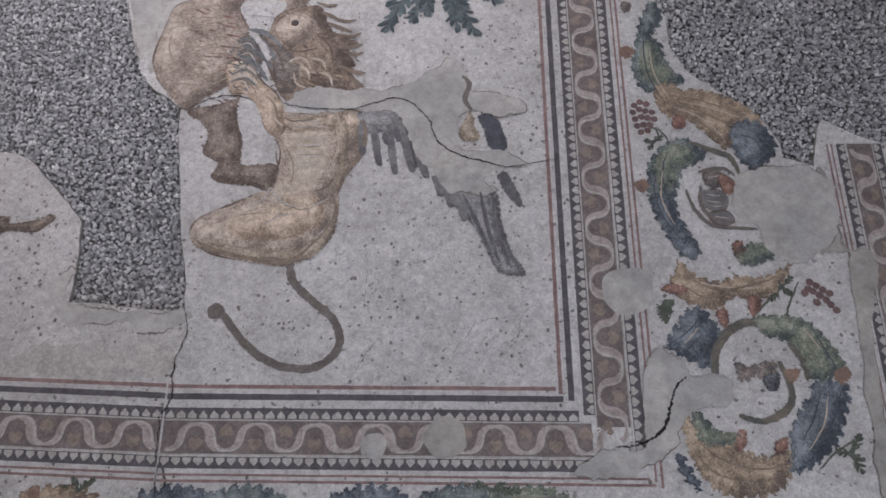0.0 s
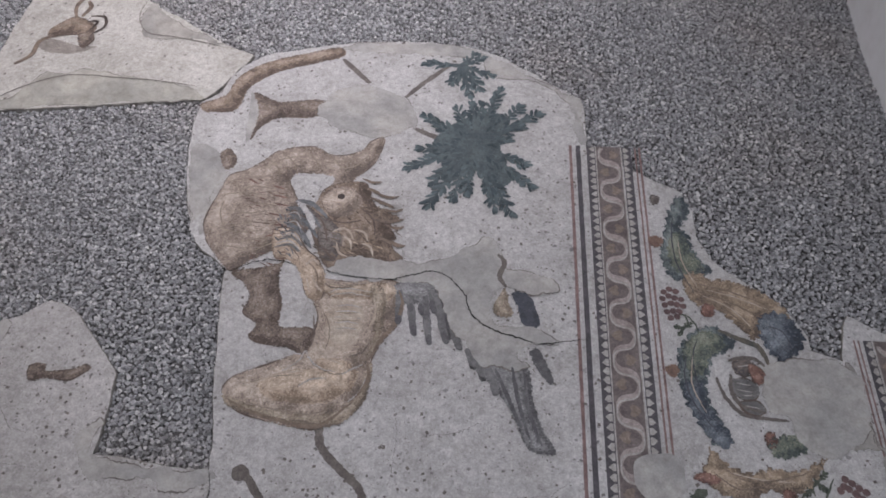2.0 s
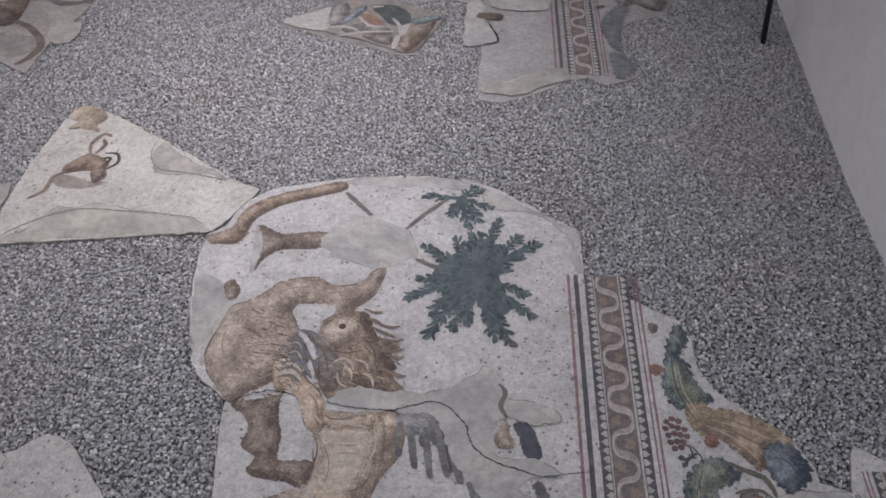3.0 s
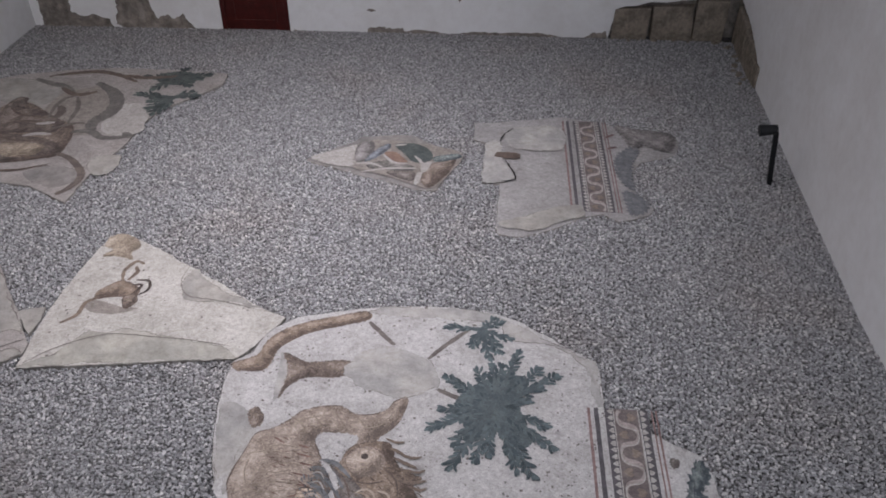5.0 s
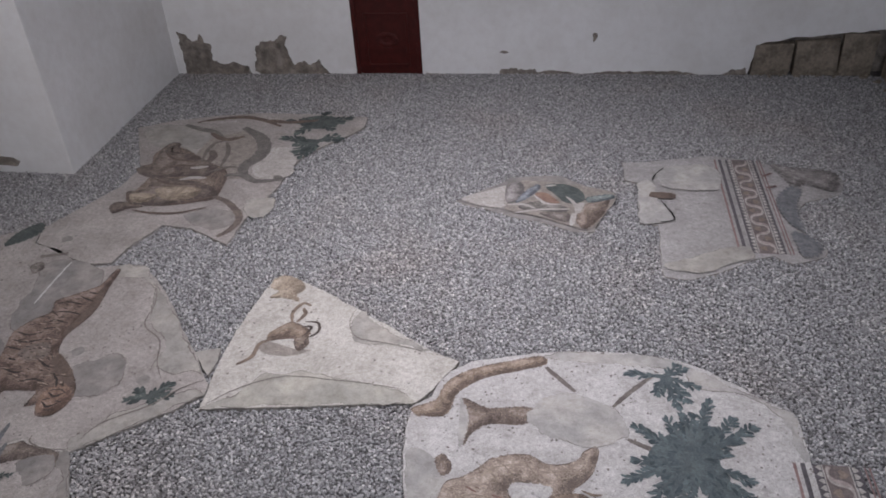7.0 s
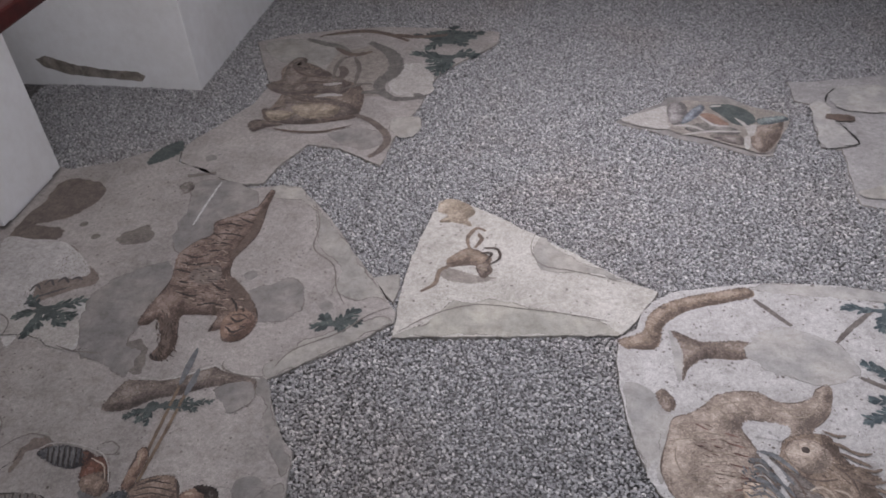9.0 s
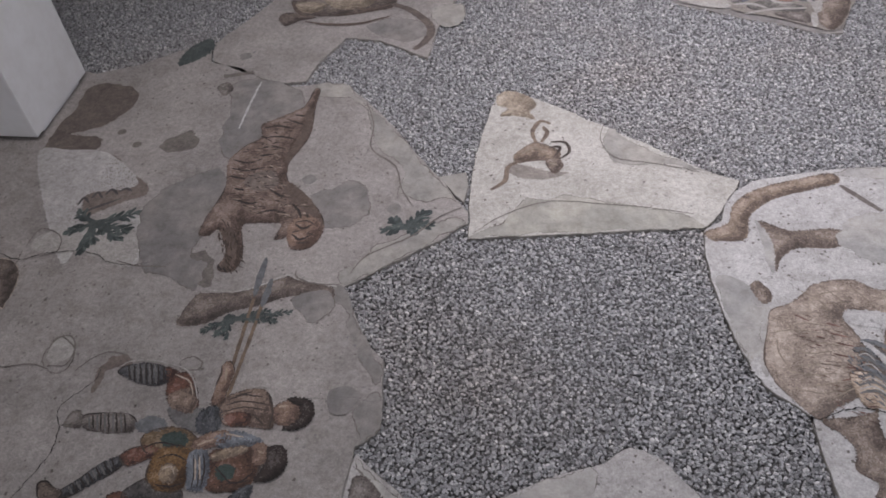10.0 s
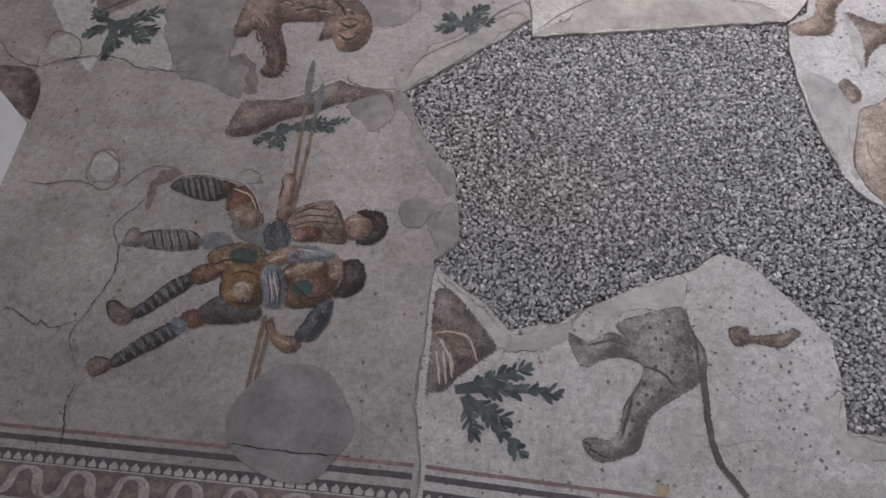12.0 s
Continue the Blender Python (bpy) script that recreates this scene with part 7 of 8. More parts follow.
patch("acanthus_leaf", [(1.658, 0.785), (1.785, 0.802), (1.835, 0.784), (1.794, 0.635), (1.721, 0.51), (1.59, 0.413), (1.504, 0.399), (1.536, 0.506), (1.535, 0.56), (1.61, 0.682), (1.663, 0.738)], "BLUE", slab_griffin, 3, serrate=0.016)
patch("acanthus_leaf", [(1.062, 0.607), (1.11, 0.633), (1.188, 0.562), (1.286, 0.546), (1.328, 0.487), (1.424, 0.462), (1.517, 0.481), (1.512, 0.389), (1.452, 0.322), (1.35, 0.294), (1.228, 0.299), (1.139, 0.366), (1.09, 0.463)], "OCHRE", slab_griffin, 3, serrate=0.012)
patch("acanthus_leaf", [(1.114, 0.663), (1.162, 0.637), (1.215, 0.577), (1.319, 0.561), (1.237, 0.512), (1.134, 0.532)], "GREEN", slab_griffin, 4, serrate=0.010)
patch("acanthus_leaf", [(1.301, 0.576), (1.337, 0.586), (1.338, 0.521), (1.303, 0.487), (1.289, 0.531)], "REDDISH", slab_griffin, 4)
patch("acanthus_leaf", [(1.459, 0.526), (1.517, 0.546), (1.509, 0.496), (1.466, 0.472)], "REDDISH", slab_griffin, 4)
strokes("scroll_stem", [[(1.537, 0.896), (1.573, 0.764), (1.543, 0.677), (1.428, 0.621), (1.32, 0.647)]], 0.034, "STEM", slab_griffin, 3, taper=0.5)
patch("rosette", [(1.334, 0.898), (1.388, 0.871), (1.452, 0.886), (1.506, 0.897), (1.52, 0.822), (1.474, 0.791), (1.428, 0.828), (1.352, 0.802), (1.339, 0.855)], "WINGBROWN", slab_griffin, 3, serrate=0.010)
patch("rosette", [(1.453, 0.823), (1.528, 0.838), (1.511, 0.765), (1.469, 0.76)], "SLATEBLUE", slab_griffin, 4)
patch("bud", [(1.561, 0.854), (1.629, 0.859), (1.595, 0.803), (1.565, 0.811)], "BUD", slab_griffin, 4)
patch("acanthus_leaf", [(1.028, 0.488), (1.063, 0.439), (1.114, 0.323), (1.059, 0.361), (1.025, 0.414)], "BLUE", slab_griffin, 2, serrate=0.012)
strokes("rib", [[(1.097, 2.82), (1.073, 2.632), (1.092, 2.45), (1.164, 2.272)], [(1.068, 1.903), (1.05, 1.775), (1.085, 1.618), (1.191, 1.465)], [(1.136, 2.001), (1.099, 1.871), (1.117, 1.711)], [(1.085, 1.007), (1.155, 1.062), (1.204, 1.117)], [(1.121, 0.953), (1.205, 1.034)], [(1.169, 0.909), (1.237, 0.996)], [(1.777, 0.763), (1.744, 0.635), (1.627, 0.486)], [(1.696, 0.738), (1.653, 0.635), (1.586, 0.535)], [(1.721, 1.031), (1.77, 0.922), (1.794, 0.855)], [(1.526, 2.096), (1.597, 2.062), (1.623, 1.962)]], 0.008, "NAVY", slab_griffin, 5, taper=0.1)
strokes("rib", [[(1.11, 2.631), (1.114, 2.485), (1.181, 2.321)], [(1.103, 1.903), (1.081, 1.743), (1.132, 1.587)], [(1.109, 0.98), (1.187, 1.062)], [(1.732, 0.738), (1.694, 0.61), (1.602, 0.486)], [(1.673, 1.059), (1.738, 0.949)], [(1.227, 2.306), (1.372, 2.269), (1.54, 2.198)], [(1.194, 2.272), (1.334, 2.201), (1.436, 2.081)], [(1.197, 1.288), (1.356, 1.258), (1.518, 1.257)]], 0.008, "SAND", slab_griffin, 5, taper=0.1)
strokes("leaf_vein", [[(1.172, 2.342), (1.346, 2.304), (1.571, 2.211)], [(1.155, 2.293), (1.31, 2.249), (1.503, 2.144)], [(1.162, 2.251), (1.277, 2.215), (1.423, 2.071)], [(1.139, 1.347), (1.274, 1.253), (1.466, 1.269), (1.62, 1.326)], [(1.116, 1.289), (1.242, 1.208), (1.381, 1.241)], [(1.11, 0.547), (1.2, 0.463), (1.343, 0.413), (1.493, 0.423)], [(1.093, 0.487), (1.191, 0.39), (1.334, 0.351)], [(1.158, 0.522), (1.255, 0.497), (1.373, 0.447)]], 0.009, "MIDBROWN", slab_griffin, 5, taper=0.15)
strokes("twig", [[(1.442, 1.102), (1.541, 1.2), (1.635, 1.285)], [(1.603, 1.081), (1.628, 1.171), (1.689, 1.285)], [(1.114, 2.068), (1.091, 2.136), (1.063, 2.143)], [(1.093, 2.149), (1.135, 2.101), (1.152, 2.041)], [(1.639, 0.408), (1.727, 0.486), (1.838, 0.544)]], 0.010, "OLIVE", slab_griffin, 2, taper=0.3)
spray("sprig", (1.605, 1.262), [(1.554, 1.211), (1.595, 1.303), (1.649, 1.302), (1.642, 1.227)], 0.026, "OLIVE", slab_griffin, 2, core_size=0.01)
spray("sprig", (1.789, 0.476), [(1.742, 0.485), (1.833, 0.544), (1.817, 0.412), (1.83, 0.456)], 0.028, "OLIVE", slab_griffin, 2, core_size=0.01)
spray("sprig", (1.072, 2.062), [(1.038, 2.069), (1.052, 2.029), (1.11, 2.088)], 0.026, "OLIVE", slab_griffin, 2, core_size=0.01)
patch("sprig", [(1.012, 1.175), (1.08, 1.203), (1.066, 1.13), (1.035, 1.08), (1.017, 1.119)], "OLIVE", slab_griffin, 2, serrate=0.010)
patch("bud", [(0.983, 2.961), (1.033, 2.944), (1.015, 2.89), (0.978, 2.899)], "GREYBROWN", slab_griffin, 3)
# griffin wing and trees
patch("wing_repair", [(-0.866, 2.335), (-0.737, 2.418), (-0.486, 2.393), (-0.289, 2.396), (-0.172, 2.472), (-0.015, 2.574), (0.057, 2.558), (0.109, 2.464), (0.154, 2.394), (0.273, 2.363), (0.408, 2.296), (0.338, 2.231), (0.209, 2.239), (0.135, 2.271), (0.074, 2.217), (0.033, 2.123), (0.118, 2.031), (0.268, 2.022), (0.397, 1.966), (0.396, 1.929), (0.296, 1.921), (0.207, 1.871), (0.241, 1.78), (0.091, 1.772), (0.02, 1.765), (-0.055, 1.837), (-0.087, 1.923), (-0.148, 1.963), (-0.211, 2.131), (-0.254, 2.235), (-0.35, 2.274), (-0.6, 2.275), (-0.79, 2.283)], PLASTER, slab_griffin, 6)
patch("griffin_wing", [(-0.061, 1.819), (0.026, 1.844), (0.205, 1.816), (0.255, 1.768), (0.279, 1.595), (0.325, 1.443), (0.385, 1.336), (0.313, 1.327), (0.245, 1.354), (0.205, 1.444), (0.152, 1.559), (0.082, 1.653), (0.003, 1.748)], "WING", slab_griffin, 5)
strokes("feather", [[(-0.448, 2.214), (-0.441, 2.108), (-0.439, 2.008)], [(-0.392, 2.181), (-0.37, 2.06), (-0.35, 1.946)], [(-0.306, 2.186), (-0.287, 2.03), (-0.266, 1.894)], [(-0.246, 2.207), (-0.212, 2.034), (-0.175, 1.902)], [(-0.161, 2.037), (-0.129, 1.938), (-0.103, 1.867)], [(-0.068, 1.875), (-0.036, 1.8), (-0.029, 1.762)], [(-0.007, 1.798), (0.015, 1.734), (0.024, 1.697)], [(0.051, 1.77), (0.075, 1.678), (0.093, 1.619)]], 0.042, "WING", slab_griffin, 5, taper=0.55)
strokes("feather_tip", [[(-0.44, 2.056), (-0.441, 1.998)], [(-0.36, 1.999), (-0.346, 1.936)], [(-0.272, 1.946), (-0.262, 1.884)], [(-0.196, 1.967), (-0.172, 1.896)], [(-0.385, 2.128), (-0.375, 2.077)], [(-0.33, 2.131), (-0.316, 2.063)], [(-0.268, 2.163), (-0.25, 2.076)]], 0.034, "FEATHER", slab_griffin, 6, taper=0.4)
strokes("plume", [[(0.17, 1.784), (0.2, 1.596), (0.257, 1.396)], [(0.232, 1.752), (0.25, 1.565), (0.314, 1.366)], [(0.083, 1.769), (0.155, 1.596), (0.214, 1.456)]], 0.022, "FEATHER", slab_griffin, 6, taper=0.3)
patch("wing_patch", [(0.166, 2.229), (0.258, 2.22), (0.299, 2.113), (0.31, 2.028), (0.226, 2.037), (0.203, 2.125)], "NAVY", slab_griffin, 7)
patch("wing_patch", [(0.063, 2.118), (0.093, 2.204), (0.129, 2.256), (0.154, 2.157), (0.172, 2.089), (0.106, 2.072)], "BROWNPALE", slab_griffin, 7)
strokes("wing_edge", [[(0.083, 2.478), (0.122, 2.426), (0.098, 2.327), (0.135, 2.264)]], 0.030, "GREYBROWN", slab_griffin, 7, taper=0.3)
patch("wing_tip", [(0.26, 1.867), (0.307, 1.889), (0.367, 1.756), (0.376, 1.691), (0.321, 1.744)], "FEATHER", slab_griffin, 5)
patch("tree", [(-0.281, 3.408), (-0.141, 3.525), (-0.01, 3.583), (0.144, 3.54), (0.081, 3.349), (0.11, 3.208), (0.159, 3.028), (0.078, 2.971), (0.014, 3.093), (-0.158, 3.056), (-0.243, 2.963), (-0.273, 3.132), (-0.355, 3.221)], "LEAF", slab_griffin, 2)
spray("tree", (-0.068, 3.303), [(-0.412, 3.531), (-0.312, 3.446), (-0.486, 3.084), (-0.414, 3.246), (-0.325, 2.967), (-0.34, 2.785), (-0.189, 2.844), (-0.203, 3.603), (-0.097, 3.651), (-0.041, 3.654), (0.091, 3.798), (0.218, 3.647), (0.343, 3.592), (0.224, 3.479), (0.131, 3.352), (0.25, 3.151), (0.296, 2.974), (0.173, 2.746), (0.066, 2.79), (0.031, 2.907), (-0.104, 2.909)], 0.052, "LEAF", slab_griffin, 3, core_size=0.02)
spray("sapling", (-0.182, 4.005), [(-0.423, 4.014), (-0.236, 3.846), (-0.111, 3.724), (-0.052, 3.791), (-0.052, 4.08), (0.013, 3.925), (-0.1, 4.112)], 0.05, "LEAF", slab_griffin, 2, core_size=0.03)
strokes("branch", [[(-0.536, 3.69), (-0.397, 3.859), (-0.245, 4.024)], [(-0.987, 4.03), (-0.878, 3.911), (-0.782, 3.806)], [(-0.452, 3.418), (-0.321, 3.352), (-0.212, 3.333)]], 0.036, "GREYBROWN", slab_griffin, 1, taper=0.6)
# leopard shrub
spray("shrub", (-3.542, 1.261), [(-3.07, 1.274), (-3.227, 1.39)], 0.048, "LEAFDARK", slab_leopard, 2, core_size=0.02)
spray("shrub", (-3.498, 1.233), [(-3.221, 0.992), (-3.309, 1.14), (-3.443, 1.067)], 0.048, "LEAFDARK", slab_leopard, 2, core_size=0.02)
patch("rock_panel", [(-3.671, 1.551), (-3.579, 1.547), (-3.452, 1.427), (-3.528, 1.398), (-3.588, 1.472)], "BROWN2", slab_leopard, 3, outline="UMBER2")
# fur and hair
hatch("fur", [(-1.406, 2.922), (-1.197, 2.911), (-1.085, 2.384), (-1.266, 2.299), (-1.394, 2.604)], -14, "REDDISH", slab_griffin, 5, 45, 0.05, 0.005, seed=148, shade=1.5)
hatch("mane_hair", [(-0.72, 2.765), (-0.55, 2.732), (-0.475, 2.455), (-0.742, 2.403), (-0.932, 2.392), (-0.92, 2.569)], -33, "BROWN", slab_griffin, 4.6, 90, 0.05, 0.008, seed=149, shade=1.8)
hatch("mane_hair", [(-0.867, 2.612), (-0.673, 2.643), (-0.557, 2.47), (-0.84, 2.416)], -22, "OCHRE", slab_griffin, 4.7, 30, 0.05, 0.007, seed=150, shade=3.0)
hatch("ruff", [(-1.186, 2.698), (-1.094, 2.787), (-0.988, 2.545), (-1.059, 2.385), (-1.169, 2.457)], -51, "BLUEGREY", slab_griffin, 5.5, 45, 0.04, 0.010, seed=151, shade=2.0)
hatch("tiger_fur", [(-4.989, 4.134), (-4.87, 4.459), (-4.715, 4.547), (-4.723, 4.23), (-4.619, 3.794), (-4.394, 3.643), (-4.372, 3.477), (-4.531, 3.514), (-4.805, 3.567), (-4.955, 3.756)], -9, "UMBER2", slab_hunt, 5, 130, 0.045, 0.010, seed=152, shade=0.8)
hatch("tiger_fur", [(-4.999, 4.002), (-4.802, 4.29), (-4.582, 3.798), (-4.354, 3.59), (-4.531, 3.514), (-4.858, 3.59)], -9, "TAN", slab_hunt, 5, 90, 0.05, 0.009, seed=153, shade=2.0)
hatch("tiger_fur", [(-4.944, 3.41), (-4.824, 3.424), (-4.679, 3.125), (-4.756, 3.017)], -61, "UMBER2", slab_hunt, 5, 60, 0.05, 0.010, seed=154, shade=0.8)
patch("lion_shade", [(-5.274, 7.006), (-5.044, 7.145), (-4.626, 6.853), (-4.325, 6.642), (-4.243, 6.154), (-4.397, 6.041), (-4.789, 5.94), (-5.113, 6.046), (-5.104, 6.509)], "BROWN2", slab_lion, 2)
patch("wing_root", [(-0.467, 2.253), (-0.225, 2.281), (-0.149, 1.97), (-0.182, 1.928), (-0.252, 2.094), (-0.339, 2.131), (-0.444, 2.139)], "WING", slab_griffin, 4)
spray("sprig", (-3.705, 3.48), [(-3.82, 3.445), (-3.792, 3.534), (-3.654, 3.55), (-3.584, 3.613), (-3.564, 3.507), (-3.646, 3.434)], 0.055, "LEAFDARK", slab_hunt, 2, core_size=0.02)
spray("shrub", (-5.811, 3.377), [(-5.944, 3.293), (-5.792, 3.136), (-5.76, 3.237), (-5.592, 3.257), (-5.569, 3.337), (-5.542, 3.488), (-5.946, 3.465)], 0.06, "LEAFDARK", slab_hunt, 2, core_size=0.03)
patch("leaf", [(-5.886, 5.183), (-5.893, 5.398), (-5.757, 5.579), (-5.668, 5.455), (-5.729, 5.303)], "LEAFDARK", slab_hunt, 2, serrate=0.012)
patch("stain", [(-5.105, 3.074), (-4.962, 3.194), (-4.848, 3.045), (-4.837, 2.91), (-4.994, 2.939)], "STAIN", slab_hunt, 1)
patch("paw", [(-5.46, 4.9), (-5.39, 4.972), (-5.32, 4.88), (-5.363, 4.796)], "GREYBROWN", slab_hunt, 2)
patch("tide_patch", [(-6.559, 4.023), (-6.325, 4.103), (-6.019, 4.08), (-5.685, 3.825), (-5.718, 3.72), (-5.991, 3.64), (-5.889, 3.345), (-5.835, 3.11), (-5.933, 3.077)], GROUNDGREY, slab_hunt, 1)
patch("tide_patch", [(-5.615, 3.168), (-5.606, 3.446), (-5.419, 3.584), (-5.406, 3.247), (-5.373, 3.041), (-5.5, 3.046)], GROUNDGREY, slab_hunt, 1)
patch("plaster_repair", [(-1.822, 3.199), (-1.694, 3.177), (-1.582, 3.025), (-1.587, 2.926), (-1.62, 2.801), (-1.615, 2.666), (-1.67, 2.589), (-1.734, 2.71), (-1.788, 2.924)], PLASTER, slab_griffin, 1)
patch("foot", [(-1.636, 3.142), (-1.581, 3.183), (-1.528, 3.101), (-1.535, 3.037), (-1.589, 3.025)], "BROWN2", slab_griffin, 2)
patch("goat_body", [(-3.073, 4.197), (-3.02, 4.279), (-2.932, 4.353), (-2.818, 4.313), (-2.752, 4.245), (-2.772, 4.15), (-2.864, 4.17), (-2.963, 4.153), (-3.037, 4.133)], "BROWN", slab_goat, 2, outline="UMBER")
patch("goat_head", [(-2.844, 4.172), (-2.77, 4.199), (-2.732, 4.124), (-2.781, 4.04), (-2.827, 4.083)], "BROWN2", slab_goat, 3, outline="UMBER")
strokes("goat_horn", [[(-2.76, 4.182), (-2.697, 4.263), (-2.726, 4.361), (-2.825, 4.364)], [(-2.789, 4.216), (-2.76, 4.307), (-2.834, 4.305)]], 0.022, "UMBER", slab_goat, 4, taper=0.3)
strokes("goat_leg", [[(-2.922, 4.341), (-2.958, 4.468), (-2.907, 4.589), (-2.835, 4.562)], [(-2.891, 4.357), (-2.855, 4.459), (-2.89, 4.529)], [(-3.024, 4.153), (-3.102, 4.083), (-3.11, 3.951), (-3.196, 3.854)]], 0.034, "BROWN", slab_goat, 2, taper=0.5)
strokes("goat_shade", [[(-3.02, 4.228), (-2.939, 4.288), (-2.836, 4.261)], [(-2.819, 4.138), (-2.768, 4.12)]], 0.02, "BROWNPALE", slab_goat, 4, taper=0.2)
patch("shade", [(-3.11, 4.082), (-3.018, 4.117), (-2.807, 4.055), (-2.688, 4.057), (-2.836, 3.981), (-3.038, 3.994)], "WASH", slab_goat, 1)
strokes("crease", [[(-4.326, 3.07), (-4.304, 3.014), (-4.195, 2.971), (-4.023, 2.974)], [(-4.224, 4.767), (-4.116, 4.5), (-4.078, 4.231), (-3.88, 4.06), (-3.789, 3.827), (-3.687, 3.667)], [(-3.371, 3.676), (-3.505, 3.579), (-3.652, 3.402), (-3.904, 3.22), (-3.98, 3.064)], [(-5.512, 3.065), (-5.368, 3.031), (-5.166, 3.036)]], 0.012, "STAIN", slab_hunt, 3, taper=0.3)
strokes("crease", [[(-3.273, 3.448), (-3.089, 3.627), (-2.805, 3.769), (-2.463, 3.765), (-2.201, 3.752), (-1.908, 3.713)], [(-2.459, 4.6), (-2.483, 4.4), (-2.387, 4.222), (-2.187, 4.184), (-1.992, 4.146), (-1.839, 4.104)]], 0.008, "STAIN", slab_goat, 3, taper=0.3)
strokes("crease", [[(-5.978, 2.235), (-5.845, 2.222), (-5.696, 2.254), (-5.56, 2.227)], [(-6.187, 3.148), (-6.156, 3.303), (-5.994, 3.248), (-5.95, 3.117), (-6.039, 3.068)], [(-5.626, 2.332), (-5.627, 2.436), (-5.539, 2.464), (-5.474, 2.378), (-5.478, 2.268), (-5.569, 2.255)], [(-6.253, 2.885), (-6.181, 2.974), (-6.193, 3.104)]], 0.009, "STAIN", slab_hunt, 3, taper=0.3)
# griffin modelling
patch("body_shade", [(-0.574, 2.247), (-0.513, 2.163), (-0.521, 1.955), (-0.559, 1.831), (-0.583, 1.78), (-0.558, 1.922), (-0.575, 2.082), (-0.609, 2.219)], "BROWNPALE", slab_griffin, 4.2)
patch("body_shade", [(-1.283, 1.536), (-1.237, 1.487), (-1.098, 1.455), (-0.869, 1.411), (-0.701, 1.419), (-0.573, 1.542), (-0.549, 1.728), (-0.57, 1.76), (-0.6, 1.616), (-0.692, 1.494), (-0.873, 1.465), (-1.102, 1.492), (-1.249, 1.542)], "BROWNPALE", slab_griffin, 4.2)
patch("body_light", [(-0.794, 2.112), (-0.712, 2.131), (-0.632, 2.09), (-0.636, 1.956), (-0.71, 1.917), (-0.777, 1.958)], "SAND", slab_griffin, 4.3)
strokes("highlight", [[(-0.781, 2.091), (-0.716, 2.104), (-0.643, 2.09)], [(-0.781, 2.058), (-0.714, 2.067), (-0.639, 2.056)], [(-0.779, 2.024), (-0.711, 2.033), (-0.64, 2.022)], [(-0.774, 1.991), (-0.709, 2.0), (-0.644, 1.989)], [(-0.766, 1.957), (-0.707, 1.963), (-0.654, 1.956)], [(-0.834, 2.174), (-0.752, 2.208), (-0.595, 2.192)], [(-0.821, 2.153), (-0.736, 2.18), (-0.606, 2.164)]], 0.007, PALE, slab_griffin, 5, taper=0.2)
strokes("highlight", [[(-1.007, 1.695), (-0.932, 1.758), (-0.904, 1.815), (-0.875, 1.77), (-0.819, 1.725), (-0.737, 1.705)], [(-0.702, 1.692), (-0.646, 1.729), (-0.596, 1.754)], [(-0.914, 1.613), (-0.854, 1.656), (-0.775, 1.668)], [(-0.653, 1.542), (-0.599, 1.603), (-0.575, 1.678)]], 0.010, PALE, slab_griffin, 5, taper=0.2)
strokes("shade_line", [[(-0.885, 1.828), (-0.875, 1.926), (-0.895, 2.032)], [(-0.86, 2.237), (-0.813, 2.208), (-0.693, 2.221)], [(-0.679, 1.794), (-0.611, 1.825), (-0.579, 1.883)], [(-0.927, 1.436), (-0.757, 1.416), (-0.657, 1.433)]], 0.010, "BROWN2", slab_griffin, 5, taper=0.2)
strokes("scallop", [[(-1.148, 2.72), (-1.102, 2.738), (-1.057, 2.688)], [(-1.145, 2.656), (-1.09, 2.674), (-1.041, 2.617)], [(-1.148, 2.559), (-1.088, 2.584), (-1.03, 2.528)], [(-1.174, 2.508), (-1.096, 2.533), (-1.019, 2.47)], [(-1.176, 2.461), (-1.098, 2.482), (-1.038, 2.434)]], 0.016, "SLATEPALE", slab_griffin, 6, taper=0.4)
strokes("scallop", [[(-1.14, 2.697), (-1.097, 2.711), (-1.061, 2.666)], [(-1.143, 2.629), (-1.088, 2.644), (-1.049, 2.595)], [(-1.152, 2.534), (-1.092, 2.558), (-1.038, 2.503)], [(-1.172, 2.483), (-1.1, 2.504), (-1.033, 2.448)]], 0.009, PALE, slab_griffin, 6.3, taper=0.3)
patch("white_gap", [(-1.108, 2.803), (-1.054, 2.764), (-0.997, 2.687), (-0.968, 2.604), (-0.997, 2.612), (-1.049, 2.711), (-1.092, 2.764)], GROUND, slab_griffin, 6)
patch("mane_shade", [(-1.048, 2.771), (-0.958, 2.59), (-0.912, 2.407), (-0.825, 2.391), (-0.805, 2.536), (-0.869, 2.655), (-0.96, 2.702)], "GREYBROWN", slab_griffin, 4.4)
strokes("paw_toe", [[(-0.987, 2.344), (-0.948, 2.386), (-0.908, 2.35)], [(-0.939, 2.28), (-0.904, 2.216), (-0.871, 2.181)], [(-0.968, 2.266), (-0.936, 2.162)]], 0.012, "SAND", slab_griffin, 6, taper=0.3)

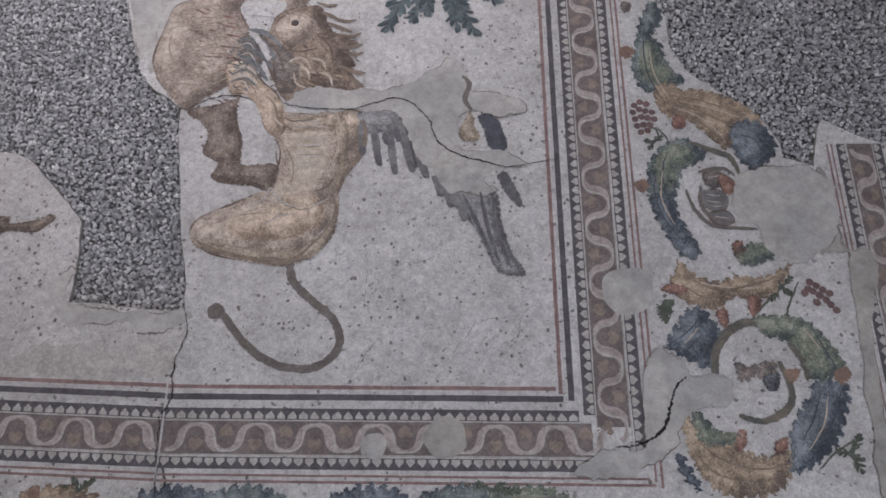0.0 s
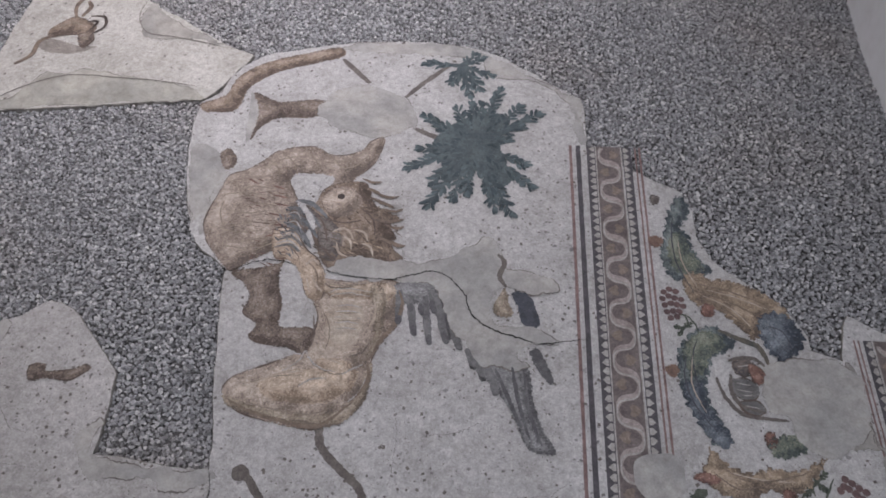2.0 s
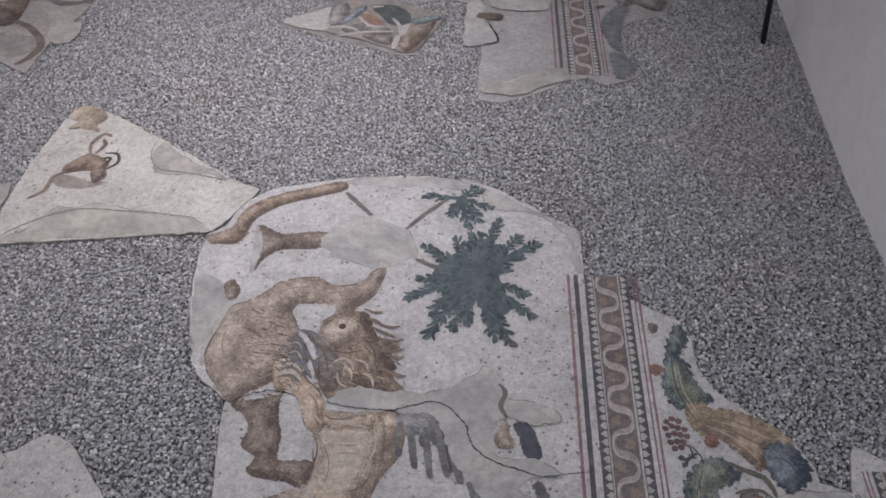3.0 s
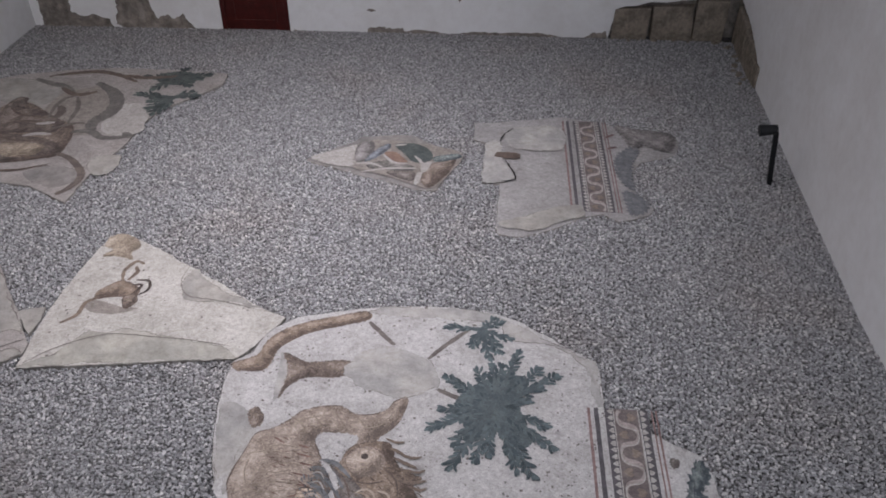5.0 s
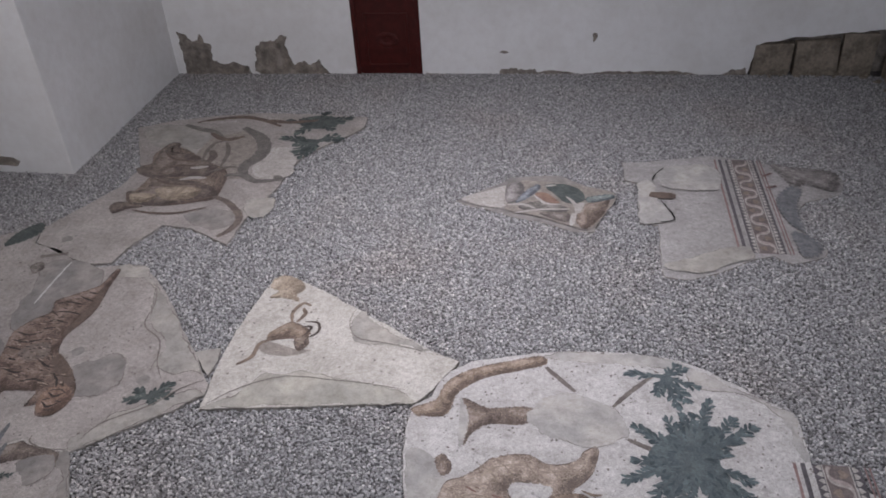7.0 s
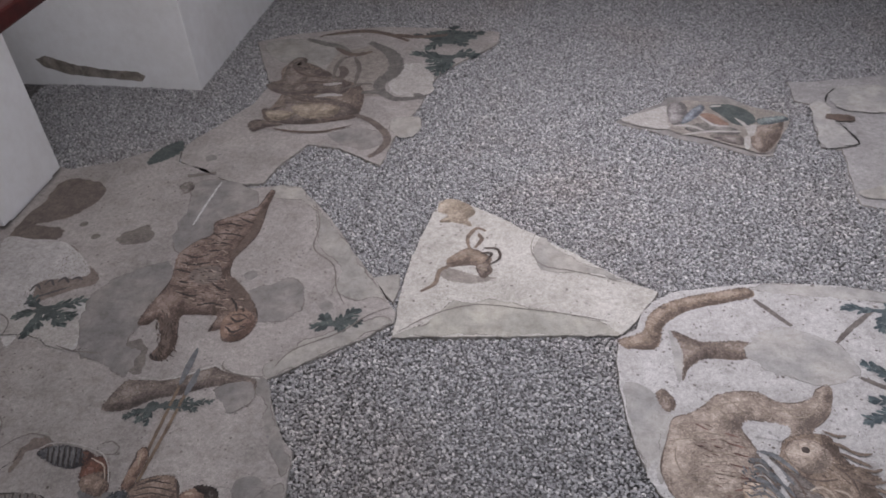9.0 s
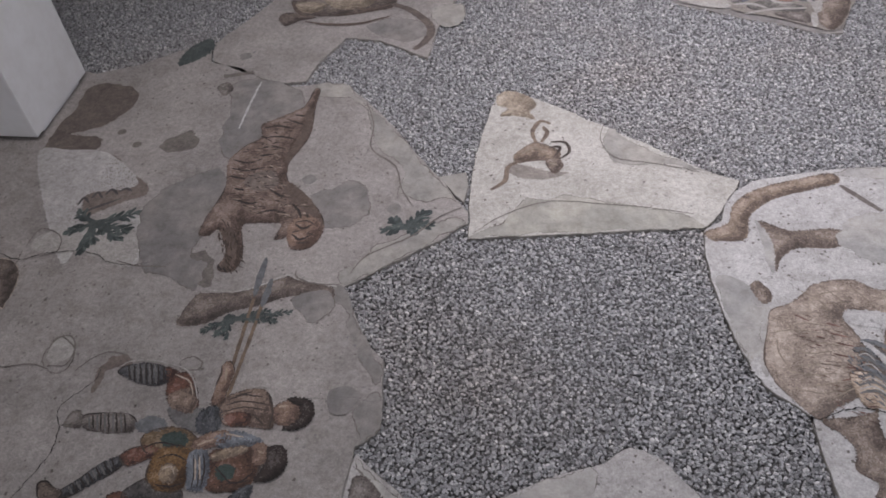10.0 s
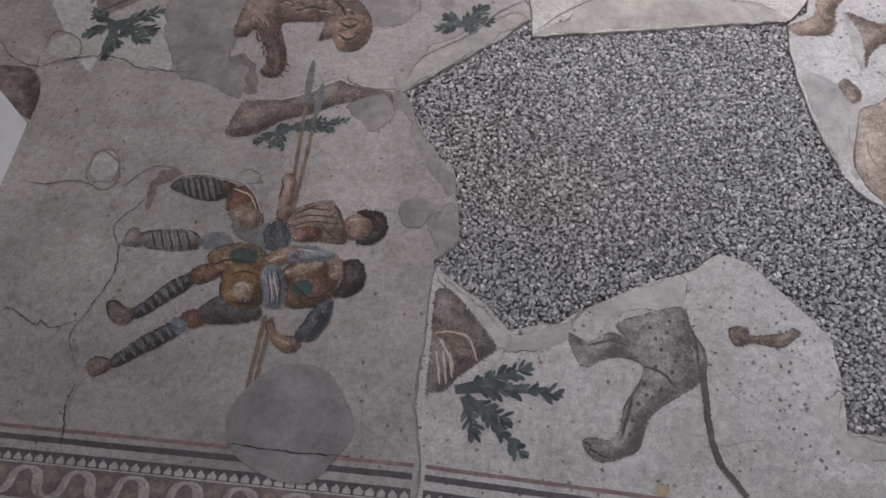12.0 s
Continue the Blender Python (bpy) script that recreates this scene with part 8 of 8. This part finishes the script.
# ---- gravel stones ----
def lay_gravel(spacing=0.0163):
    """Crushed stones of about two centimetres, laid over the bed round the panels."""
    rng = np.random.default_rng(3)
    gx, gy = np.meshgrid(np.arange(-7.7, 2.72, spacing), np.arange(0.9, 9.36, spacing))
    x = gx.ravel() + rng.uniform(-0.5, 0.5, gx.size) * spacing * 1.3
    y = gy.ravel() + rng.uniform(-0.5, 0.5, gx.size) * spacing * 1.3
    keep = np.ones(len(x), bool)
    for ob in (slab_griffin, slab_leopard, slab_hunt, slab_goat, slab_lion, slab_frag, slab_east, slab_chip):
        keep &= ~inside(x, y, OUTLINES[ob.name])
    keep &= ~((x < -5.98) & (y > 6.55)) & ~((x < -6.62) & (y > 4.18) & (y < 5.02))
    x, y = x[keep], y[keep]
    n = len(x)
    cube = np.array([(a, b, c) for a in (-1, 1) for b in (-1, 1) for c in (-1, 1)], float)
    faces = np.array([(0, 1, 3), (0, 3, 2), (4, 6, 7), (4, 7, 5), (0, 4, 5), (0, 5, 1), (2, 3, 7), (2, 7, 6), (0, 2, 6), (0, 6, 4), (1, 5, 7), (1, 7, 3)])
    size = rng.uniform(0.0062, 0.0102, (n, 1, 1)) * rng.uniform(0.7, 1.25, (n, 1, 3)) * np.array([1.15, 1.0, 0.75])
    pts = cube[None] * size * rng.uniform(0.6, 1.1, (n, 8, 3))
    q = rng.normal(size=(n, 4)) * np.array([1.0, 0.22, 0.22, 1.0])
    q /= np.linalg.norm(q, axis=1, keepdims=True)
    w, i, j, k = q.T
    turn = np.stack([1 - 2 * (j * j + k * k), 2 * (i * j - k * w), 2 * (i * k + j * w), 2 * (i * j + k * w), 1 - 2 * (i * i + k * k), 2 * (j * k - i * w), 2 * (i * k - j * w), 2 * (j * k + i * w), 1 - 2 * (i * i + j * j)], 1).reshape(n, 3, 3)
    pts = np.einsum("nab,nvb->nva", turn, pts)
    swell = 0.006 * np.sin(x * 2.1 + 1.0) * np.sin(y * 1.7) + rng.uniform(-0.006, 0.006, n)
    pts += np.stack([x, y, -0.024 + swell], 1)[:, None, :]
    mesh = bpy.data.meshes.new("gravel")
    verts, tris = pts.reshape(-1, 3), (faces[None] + 8 * np.arange(n)[:, None, None]).reshape(-1, 3)
    mesh.vertices.add(len(verts))
    mesh.vertices.foreach_set("co", verts.ravel())
    mesh.loops.add(tris.size)
    mesh.loops.foreach_set("vertex_index", tris.ravel())
    mesh.polygons.add(len(tris))
    mesh.polygons.foreach_set("loop_start", np.arange(0, tris.size, 3))
    mesh.update(calc_edges=True)
    mesh.validate()
    mesh.shade_flat()
    mesh.materials.append(STONES)
    return tagged(new("gravel", mesh), "loose crushed grey and white gravel", "gravel", kind="stuff")


lay_gravel()
